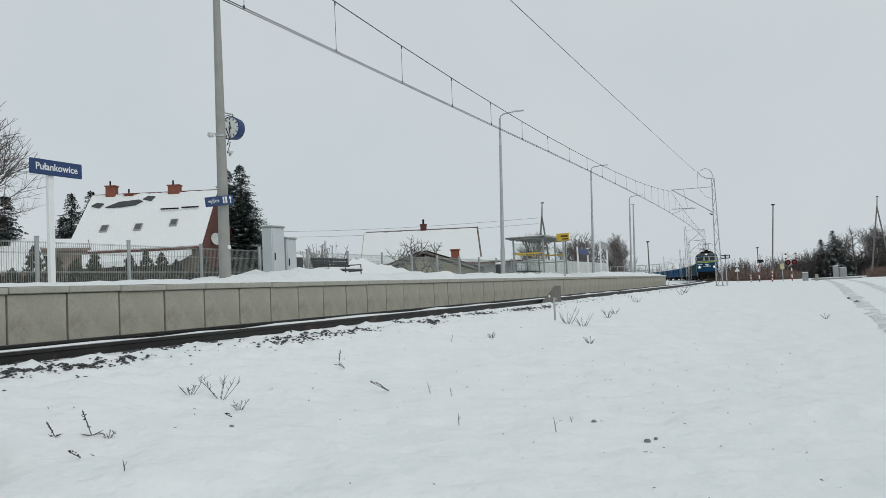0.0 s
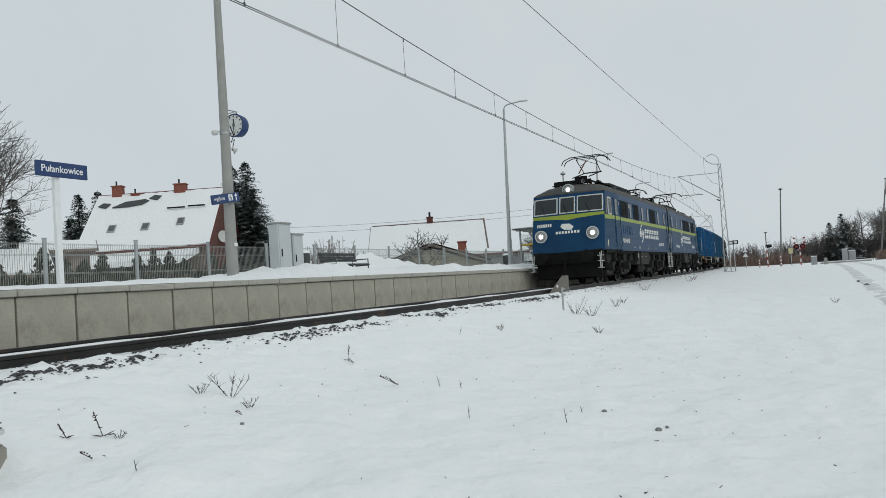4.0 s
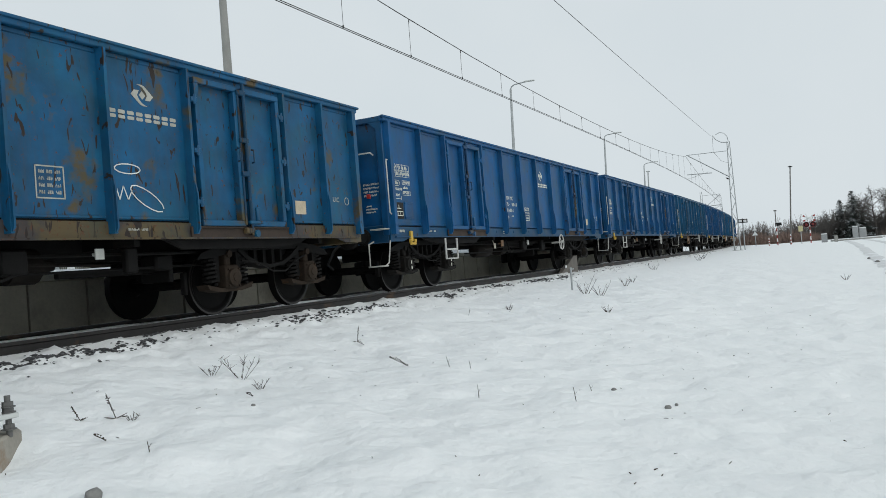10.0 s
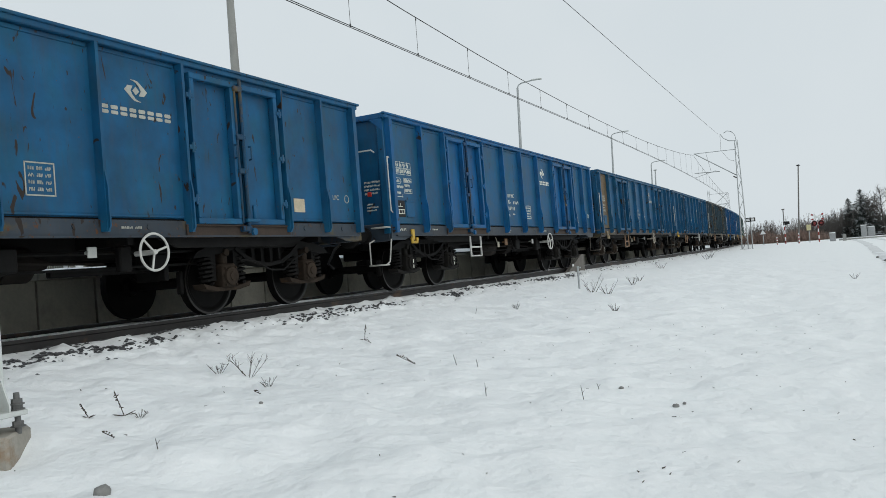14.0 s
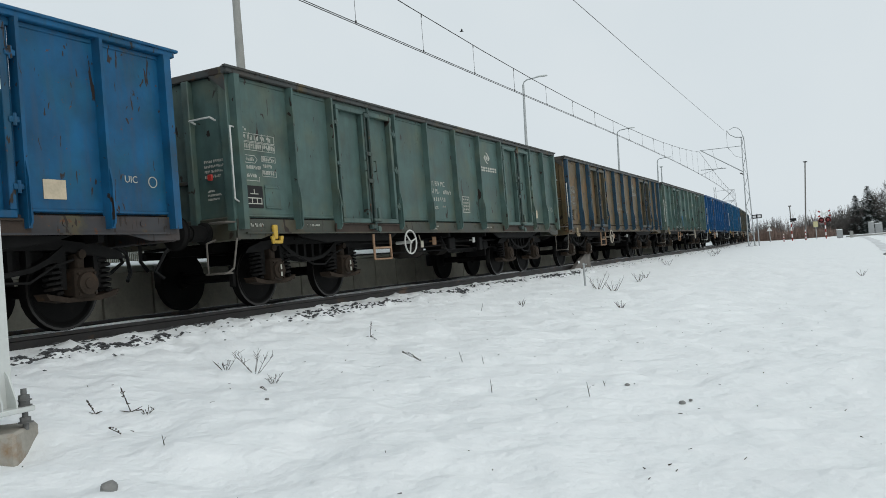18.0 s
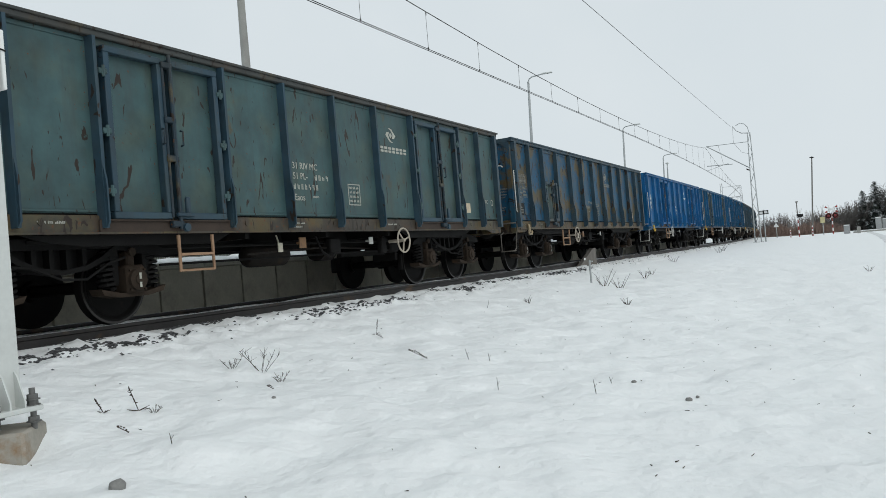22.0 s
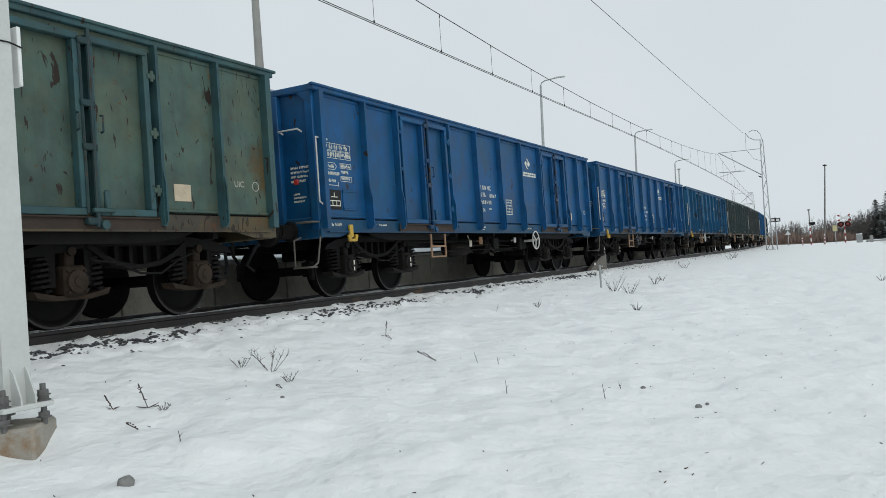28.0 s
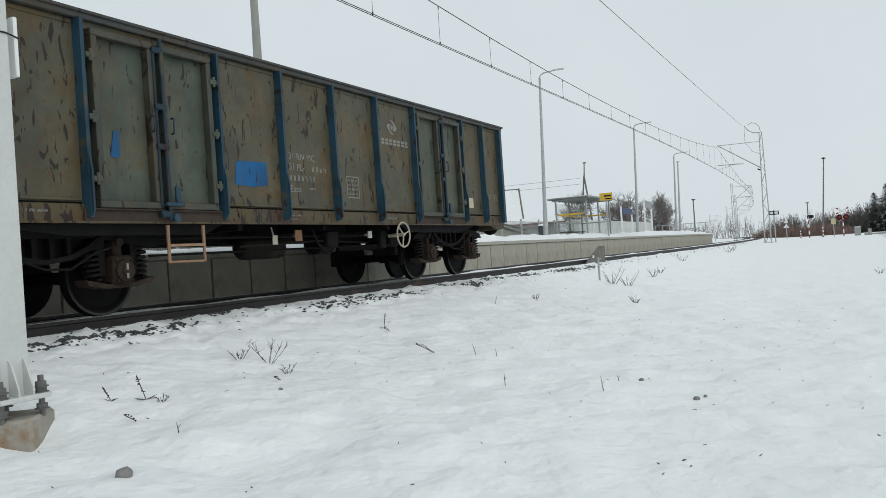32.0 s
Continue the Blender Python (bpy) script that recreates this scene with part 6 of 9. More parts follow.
        for yy in (10.02, 11.95):
            pl = part("warning_plate", Mesh().box(x, yy - O, 3.12, 0.008, 0.11, 0.14), WHITE_STEEL, u)
            part("warning_sign", Mesh().prism([(-0.04, -0.04), (0.04, -0.04), (0, 0.04)], lambda q, v, w: (x + sx * (0.004 + w), yy - O + q, 3.13 + v), 0, 0.003), YELLOW, pl)
        for yy in (9.92, 10.46, 11.26):
            part("side_hatch", Mesh().box(x, yy - O, 2.08, 0.02, 0.31, 0.35, 0.004).box(x + sx * 0.012, yy - 0.155 - O, 2.08, 0.02, 0.014, 0.35).box(x + sx * 0.012, yy - O, 2.25, 0.02, 0.31, 0.014), LOCO_BLUE, u)
        part("maker_plate", Mesh().box(sx * (HX - 0.05), 13.9 - O, 1.5, 0.01, 0.35, 0.26, 0.003), CREAM, u)
        part("battery_box", Mesh().box(sx * 1.28, 7.03 - O, 0.94, 0.34, 1.86, 0.6, 0.02), BOX_GREY, u)
        part("box_lid", Mesh().box(sx * 1.455, 7.03 - O, 0.93, 0.012, 1.84, 0.014).box(sx * 1.455, 7.03 - O, 1.09, 0.012, 0.014, 0.28), DARK, u)
        part("box_figures", Mesh().box(sx * 1.453, 6.82 - O, 0.98, 0.006, 0.12, 0.022).box(sx * 1.453, 7.72 - O, 0.98, 0.006, 0.1, 0.022), LOCO_WHITE, u)
        part("air_tank", Mesh().lathe((sx * 0.95, 5.5 - O, 0.5), (0, 1, 0), [(0, 0), (0.04, 0.16), (0.12, 0.2), (1.5, 0.2), (1.58, 0.16), (1.62, 0)], 14), DARK, u)
        eb = part("equipment_box", Mesh().box(sx * 1.25, 8.4 - O, 0.98, 0.3, 0.76, 0.64, 0.02).box(sx * 1.4, 8.62 - O, 1.02, 0.16, 0.4, 0.4, 0.02).cyl((sx * 1.3, 8.0 - O, 0.66), (sx * 1.3, 8.0 - O, 0.42), 0.06, n=10), BOX_GREY, u)
        pl = part("warning_plate", Mesh().box(sx * 1.484, 8.68 - O, 1.02, 0.006, 0.13, 0.16), CREAM, eb)
        part("warning_sign", Mesh().prism([(-0.04, -0.045), (0.04, -0.045), (0, 0.04)], lambda q, v, w: (sx * (1.488 + w), 8.68 - O + q, 1.03 + v), 0, 0.003), BLACK_PLATE, pl)
    # louvred resistor boxes and gear on the roof
    for ya, yb in ((5.4, 8.27), (8.38, 9.82)):
        tank = part("resistor_box", Mesh().box(0, (ya + yb) / 2 - O, 4.06, 1.4, yb - ya, 0.36, 0.07), LOCO_ROOF, u)
        k = max(2, round((yb - ya) / 0.7))
        for i in range(k):
            bay = (yb - ya) / k
            for sx in (1, -1):
                sl = Mesh().box(sx * 0.705, ya + bay * (i + 0.5) - O, 4.08, 0.012, bay - 0.06, 0.27)
                gr = part("grille", sl, RUBBER, tank)
                bars = Mesh()
                for q in range(6):
                    bars.box(sx * 0.716, ya + bay * (i + 0.5) - O, 3.97 + 0.044 * q, 0.02, bay - 0.06, 0.014)
                tagged(part("grille_bars", bars, LOCO_ROOF, gr), kind="stuff")
    for yy in (5.0, 10.05, 10.4):
        ins = Mesh().lathe((near * 0.35, yy - O, 3.95), (0, 0, 1), [(0, 0.04), (0.02, 0.11), (0.06, 0.05), (0.1, 0.11), (0.14, 0.05), (0.18, 0.1), (0.22, 0.04), (0.34, 0.04), (0.36, 0.09), (0.4, 0.0)], 12)
        part("roof_insulator", ins, OXIDE, u)
    part("roof_cable", Mesh().tube([(near * 0.35, 5.2 - O, 4.35), (near * 0.3, 4.5 - O, 4.2), (0, 3.6 - O, 4.25)], 0.03, 6), DARK, u)
    for sx in (1, -1):
        bd = Mesh().box(sx * 0.85, 11.6 - O, 4.0, 0.2, 2.45, 0.025)
        for q in (-0.9, 0, 0.9):
            bd.box(sx * 0.85, 11.6 + q - O, 3.93, 0.04, 0.04, 0.14)
        part("roof_walkway", bd, DARK, u)
    for raised, yc in ((True, 11.35), (False, 2.6)):
        pg = part("pantograph", Mesh().box(0.45, yc - O, 4.16, 0.06, 1.7, 0.06).box(-0.45, yc - O, 4.16, 0.06, 1.7, 0.06).box(0, yc - 0.8 - O, 4.16, 0.9, 0.06, 0.06).box(0, yc + 0.8 - O, 4.16, 0.9, 0.06, 0.06).box(0, yc + 0.5 - O, 4.3, 0.5, 0.16, 0.2, 0.02), DARK, u)
        for sx in (1, -1):
            for q in (-0.65, 0.65):
                part("insulator", Mesh().lathe((sx * 0.42, yc + q - O, 3.85), (0, 0, 1), [(0, 0.05), (0.05, 0.09), (0.08, 0.05), (0.14, 0.09), (0.18, 0.05), (0.26, 0.09), (0.28, 0.04)], 10), OXIDE, pg)
        knee, kz = (yc - 1.55, 4.76) if raised else (yc - 1.3, 4.34)
        top, head = (yc - 0.5, 5.3) if raised else (yc + 0.2, 4.46)
        arms = Mesh()
        for sx in (0.34, -0.34):
            arms.tube([(sx, yc + 0.5 - O, 4.36), (sx, knee - O, kz)], 0.024, 7)
        arms.tube([(0.4, knee - O, kz), (-0.4, knee - O, kz)], 0.03, 6)
        part("lower_arm", arms, DARK, pg)
        part("guide_rod", Mesh().tube([(0.0, yc + 0.75 - O, 4.5 if raised else 4.3), (0.0, top - 0.1 - O, head - 0.12)], 0.026, 7), OXIDE, pg)
        arms = Mesh()
        for sx in (0.36, -0.36):
            arms.tube([(sx, knee - O, kz), (sx * 1.1, top - O, head - 0.07)], 0.019, 6)
            arms.tube([(sx, (knee + top) / 2 - O, (kz + head) / 2), (-sx * 0.6, top - O, head - 0.07)], 0.01, 5)
        part("upper_arm", arms, DARK, pg)
        for q in (-0.2, 0.2):
            yy = top + q - O
            hd = Mesh().tube([(-1.0, yy, head - 0.25), (-0.9, yy, head - 0.08), (-0.62, yy, head + 0.03), (0.62, yy, head + 0.03), (0.9, yy, head - 0.08), (1.0, yy, head - 0.25)], 0.02, 7)
            hd.tube([(0.36, yy, head + 0.02), (0.36, top - O, head - 0.07), (-0.36, top - O, head - 0.07), (-0.36, yy, head + 0.02)], 0.014, 5)
            part("collector_bow", hd, DARK, pg)
    part("horn", Mesh().lathe((near * 0.5, 13.1 - O, 4.0), (0, 1, 0.05), [(0, 0.02), (0.3, 0.03), (0.4, 0.08)], 12), GALV, u)
    # cab front: windows, lamps, buffers
    for xc, wd in ((-0.87, 0.98), (0, 0.62), (0.87, 0.98)):
        fr = part("windscreen_frame", on_front(Mesh(), xc - wd / 2, xc + wd / 2, 2.75, 3.4, 0.0, 0.02), WHITE_STEEL, u, "white windscreen frame")
        part("windscreen", on_front(Mesh(), xc - wd / 2 + 0.045, xc + wd / 2 - 0.045, 2.795, 3.355, 0.004, 0.026), GLASS_CAB, fr)
        part("wiper", Mesh().tube([(xc, nose_y(2.76) + bulge(xc) + 0.04 - O, 2.76), (xc + 0.16, nose_y(3.1) + bulge(xc + 0.16) + 0.04 - O, 3.1)], 0.012, 5), RUBBER, u)
    for xc, zc, r in ((-1.0, 1.92, 0.24), (1.0, 1.92, 0.24), (0, 3.68, 0.23)):
        yb = (nose_y(zc) if zc < 3.5 else 13.85) - O
        hl = part("headlamp", Mesh().lathe((xc, yb - 0.3 * (zc > 3.5) - 0.05, zc), (0, 1, 0), [(0, r * 0.9), (0.12 + 0.3 * (zc > 3.5), r), (0.17 + 0.3 * (zc > 3.5), r), (0.17 + 0.3 * (zc > 3.5), r * 0.8)], 24), GALV if zc > 3.5 else WHITE_STEEL, u)
        glass = part("lens", Mesh().lathe((xc, yb + 0.08, zc), (0, 1, 0), [(0, r * 0.82), (0.03, r * 0.6), (0.05, 0.0)], 20), GALV, hl, "lamp glass")
        part("lamp_bulb", Mesh().lathe((xc, yb + 0.122, zc), (0, 1, 0), [(0, r * 0.36), (0.02, r * 0.25), (0.03, 0.0)], 16), LAMP if layout == "front" else GLASS_CAB, hl, "lit warm white lamp" if layout == "front" else "unlit lamp")
    mk = Mesh()
    for i in range(7):
        on_front(mk, 0.62 + 0.09 * i, 0.68 + 0.09 * i, 2.28, 2.4, 0.0, 0.008)
    part("front_number", mk, LOCO_WHITE, u, "white number shown as bars")
    part("antenna", Mesh().cyl((-near * 0.45, 12.9 - O, 3.8), (-near * 0.45, 12.9 - O, 4.55), 0.03, n=8).lathe((-near * 0.45, 12.9 - O, 4.4), (0, 0, 1), [(0, 0.03), (0.03, 0.1), (0.09, 0.1), (0.12, 0.02)], 12), GALV, u)
    rack = Mesh().box(0, 13.2 - O, 4.02, 1.5, 0.06, 0.18, 0.01).box(0.6, 13.2 - O, 3.9, 0.05, 0.05, 0.2).box(-0.6, 13.2 - O, 3.9, 0.05, 0.05, 0.2)
    part("horn_rack", rack, DARK, u)
    mk = Mesh()
    mk.prism([(-0.26, 0), (-0.1, 0.12), (0.2, 0.14), (0.26, 0.02), (0.1, -0.1), (-0.18, -0.12)], lambda q, v, w: (q, nose_y(2.22 + v) + bulge(q) + w - O, 2.22 + v), 0.0, 0.01)
    part("front_emblem", mk, LOCO_WHITE, u)
    mk = Mesh()
    for i in range(8):
        on_front(mk, -0.48 + 0.12 * i, -0.4 + 0.12 * i, 1.97, 2.07, 0.0, 0.008)
    part("front_name", mk, LOCO_WHITE, u)
    bm = Mesh().box(0, 14.62 - O, 1.05, 2.7, 0.25, 0.5, 0.04).box(0, 14.55 - O, 0.55, 2.5, 0.12, 0.55, 0.02)
    part("buffer_beam", bm, DARK, u)
    for xc in (-0.875, 0.875):
        bf = part("buffer", Mesh().lathe((xc, 14.7 - O, 1.05), (0, 1, 0), [(0, 0.17), (0.1, 0.14), (0.35, 0.13), (0.35, 0.09), (0.55, 0.09)], 16), DARK, u)
        part("buffer_head", Mesh().lathe((xc, 14.7 - O, 1.05), (0, 1, 0), [(0.52, 0.08), (0.55, 0.22), (0.6, 0.24), (0.63, 0.2), (0.63, 0)], 18), DARK, bf)
    part("coupling", Mesh().box(0, 14.9 - O, 1.0, 0.12, 0.4, 0.16, 0.02).tube([(0, 15.05 - O, 1.0), (0.05, 15.1 - O, 0.6), (0, 14.9 - O, 0.5)], 0.03, 6), DARK, u)
    # bogies
    wm = Mesh().lathe((0, 0, 0), (1, 0, 0), [(-0.07, 0.05), (-0.07, 0.2), (-0.02, 0.24), (-0.02, 0.5), (-0.05, 0.54), (-0.05, 0.64), (0.065, 0.625), (0.065, 0.54), (0.03, 0.5), (0.03, 0.2), (0.1, 0.16), (0.1, 0.0)], 32).data("wheel", WHEEL)
    tm = Mesh().lathe((0, 0, 0), (1, 0, 0), [(0.067, 0.585), (0.068, 0.622)], 32).data("tyre", TYRE)
    for yc in (7.36 - 4.25, 7.36 + 4.25):
        bg = part("bogie", Mesh().box(0, yc - O, 0.85, 1.9, 0.7, 0.3, 0.05), DARK, u)
        for sx in (1, -1):
            xx = sx * 1.08
            fr = Mesh().prism([(-2.3, 0.98), (-2.2, 1.12), (-0.75, 1.12), (-0.5, 0.92), (0.5, 0.92), (0.75, 1.12), (2.2, 1.12), (2.3, 0.98), (2.0, 0.9), (1.0, 0.86), (0.55, 0.7), (-0.55, 0.7), (-1.0, 0.86), (-2.0, 0.9)], lambda q, v, w: (xx + w, yc + q - O, v), -0.09, 0.09)
            part("bogie_frame", fr, BOX_GREY, bg)
            sp = Mesh()
            spring(sp, (xx + sx * 0.1, yc - O, 0.36), 0.15, 0.4, 5, 0.035, 36)
            part("bolster_spring", sp, LOCO_GEAR, bg)
            part("spring_plank", Mesh().box(xx + sx * 0.1, yc - O, 0.32, 0.36, 0.5, 0.08, 0.02).box(xx + sx * 0.1, yc - O, 0.8, 0.36, 0.46, 0.08, 0.02), LOCO_GEAR, bg)
            for q in (-1, 1):
                part("swing_link", Mesh().tube([(xx + sx * 0.24, yc + q * 0.32 - O, 1.05), (xx + sx * 0.24, yc + q * 0.3 - O, 0.32)], 0.04, 8), DARK, bg)
            for q in (-1.525, 1.525):
                ab = Mesh().cyl((xx - 0.1 * sx, yc + q - O, 0.625), (xx + sx * 0.28, yc + q - O, 0.625), 0.2, 0.17, 16)
                ab.box(xx, yc + q - O, 0.8, 0.24, 0.5, 0.25, 0.04)
                ab.prism([(-0.62, 0.42), (-0.45, 0.33), (0.45, 0.33), (0.62, 0.42), (0.5, 0.5), (-0.5, 0.5)], lambda a, v, w: (xx + sx * 0.05 + w, yc + q + a - O, v), -0.07, 0.07)
                part("axle_box", ab, LOCO_GEAR, bg)
                part("axle_spring", spring(Mesh(), (xx, yc + q - 0.4 - O, 0.45), 0.09, 0.4, 5, 0.022, 32), DARK, bg)
                part("axle_spring", spring(Mesh(), (xx, yc + q + 0.4 - O, 0.45), 0.09, 0.4, 5, 0.022, 32), DARK, bg)
                wh = part("wheel", wm, WHEEL, bg, at=pose(sx * 0.72, yc + q - O, 0.625, 0, 0, 0 if sx > 0 else 180))
                part("tyre", tm, TYRE, wh).color = (0.07, 0.07, 0.07, 1)
                part("sand_pipe", Mesh().tube([(xx, yc + q * 1.42 - O, 1.0), (xx - sx * 0.1, yc + q * 1.45 - O, 0.5), (sx * 0.76, yc + q * 1.38 - O, 0.16)], 0.025, 6), DARK, bg)
                part("axle", Mesh().cyl((-0.9 * sx, yc + q - O, 0.625), (0, yc + q - O, 0.625), 0.1, n=10), DARK, bg)
            for q in (-2.25, -0.8, 0.8, 2.25):
                part("sand_box", Mesh().box(xx + sx * 0.14, yc + q - O, 0.98, 0.2, 0.3, 0.36, 0.04), LOCO_GEAR, bg)
                part("brake_hanger", Mesh().prism([(-0.05, 0.95), (0.05, 0.95), (0.16, 0.35), (0.1, 0.28), (-0.1, 0.28), (-0.16, 0.35)], lambda a, v, w: (xx - sx * 0.12 + w, yc + q * 0.98 + a - O, v), -0.03, 0.03), LOCO_GEAR, bg)
            part("rigging_bar", Mesh().box(xx - sx * 0.02, yc - O, 0.3, 0.06, 4.2, 0.07, 0.015), DARK, bg)
            part("traction_motor", Mesh().cyl((sx * 0.1, yc + 0.85 - O, 0.62), (sx * 0.66, yc + 0.85 - O, 0.62), 0.42, n=16).cyl((sx * 0.1, yc - 0.85 - O, 0.62), (sx * 0.66, yc - 0.85 - O, 0.62), 0.42, n=16), LOCO_GEAR, bg)
            part("brake_cylinder", Mesh().lathe((xx + sx * 0.12, yc + 1.95 - O, 0.92), (0, 1, 0), [(0, 0), (0, 0.11), (0.3, 0.11), (0.36, 0.05), (0.5, 0.04)], 12), LOCO_GEAR, bg)
            part("brake_cylinder", Mesh().lathe((xx + sx * 0.12, yc - 1.95 - O, 0.92), (0, -1, 0), [(0, 0), (0, 0.11), (0.3, 0.11), (0.36, 0.05), (0.5, 0.04)], 12), LOCO_GEAR, bg)
            hose = Mesh().tube([(xx + sx * 0.28, yc + 1.1 + 0.42 * math.sin(a) - O, 0.72 - 0.34 * math.cos(a)) for a in [-2.0 + 0.5 * i for i in range(9)]], 0.014, 5)
            part("cable_loop", hose, RUBBER, bg)
            pipe = Mesh().tube([(xx + sx * 0.25, yc - 2.1 - O, 1.13), (xx + sx * 0.25, yc + 2.1 - O, 1.13)], 0.02, 6)
            part("pipe", pipe, DARK, bg)
            part("tread_gear", Mesh().box(xx - sx * 0.1, yc + 0.95 - O, 0.62, 0.12, 0.12, 0.5, 0.02).box(xx - sx * 0.1, yc - 0.95 - O, 0.62, 0.12, 0.12, 0.5, 0.02), DARK, bg)
    return u


UNIT_A = loco_unit("front", "leading blue electric locomotive unit with lit headlamps")
UNIT_B = loco_unit("rear", "trailing blue electric locomotive unit with a raised pantograph")
# middle of each unit ahead of the first wagon, and the way it faces
LOCOMOTIVE = [(UNIT_A, -24.16, 180), (UNIT_B, -9.04, 0)]


# ---- things on the platform ----
BLUE_SIGN = material("dark_blue_sign", (0.012, 0.04, 0.13), 0.45, 0, 0.08)
SIGN_WHITE = material("white_sign_paint", (0.75, 0.76, 0.75), 0.5, 0, 0.05)
FENCE = material("grey_fence_steel", (0.32, 0.34, 0.32), 0.55, 0.4, 0.12)
CABINET = material("light_grey_cabinet", (0.5, 0.53, 0.54), 0.5, 0.1, 0.08, 1.5, 30, 0.05, (0.42, 0.44, 0.44), 0.25)
BENCH_WOOD = material("dark_bench_slat", (0.05, 0.055, 0.055), 0.7, 0, 0.2)
RELAY_GREY = material("weathered_grey_cabinet", (0.3, 0.31, 0.31), 0.7, 0, 0.15)
SIGN_YELLOW = material("yellow_sign", (0.62, 0.4, 0.04), 0.5, 0, 0.08)
CLOCK_FACE = material("clock_face", (0.72, 0.74, 0.72), 0.35, 0, 0.04)


def glass_material(name, tint):
    m = bpy.data.materials.new(name)
    m.use_nodes = True
    b = m.node_tree.nodes["Principled BSDF"]
    b.inputs["Base Color"].default_value = (*tint, 1)
    b.inputs["Transmission Weight"].default_value = 1.0
    b.inputs["Roughness"].default_value = 0.02
    b.inputs["IOR"].default_value = 1.1
    return m


SHELTER_GLASS = glass_material("shelter_glass", (0.92, 0.94, 0.93))
TOP = PLAT_TOP


def name_sign():
    sg = thing("station_sign", "dark blue station name board on a white post", "sign", on_line(11.68, -5.8, TOP), "station signs")
    part("post", Mesh().box(-0.02, -0.1, 1.25, 0.1, 0.13, 2.5, 0.01), SIGN_WHITE, sg)
    bd = part("board", Mesh().box(0.06, 0, 2.6, 0.05, 1.27, 0.32, 0.012), BLUE_SIGN, sg)
    me = letters("Pułankowice", 0.205, bold=0.003)
    me.materials.append(SIGN_WHITE)
    xs = [v.co.x for v in me.vertices]
    part("writing", me, SIGN_WHITE, bd, "white station name", pose(0.088, -(max(xs) + min(xs)) / 2, 2.54, 90, 0, 90))


name_sign()


def fence():
    f = thing("platform_fence", "grey welded wire mesh fence along the back of the platform", "fence")
    wire = Mesh()
    for i in range(46):
        wire.box(0, -1.24 + i * 0.0545, 0.62, 0.006, 0.006, 1.08)
    for z in (0.1, 0.12, 0.5, 0.52, 0.9, 0.92, 1.13, 1.15):
        wire.box(0.006, 0, z, 0.007, 2.5, 0.007)
    wire = wire.data("mesh_panel", FENCE)
    post = Mesh().box(0, 0, 0.6, 0.07, 0.07, 1.3, 0.006).box(0, 0, 1.26, 0.076, 0.076, 0.02).data("post", GALV)
    for i in range(-3, 26):
        s = 11.62 + 2.5 * i
        if s > 68:
            break
        part("post", post, GALV, f, at=on_line(s, -6.3, TOP - 0.05))
        part("mesh_panel", wire, FENCE, f, at=on_line(s + 1.25, -6.32, TOP - 0.05))


fence()


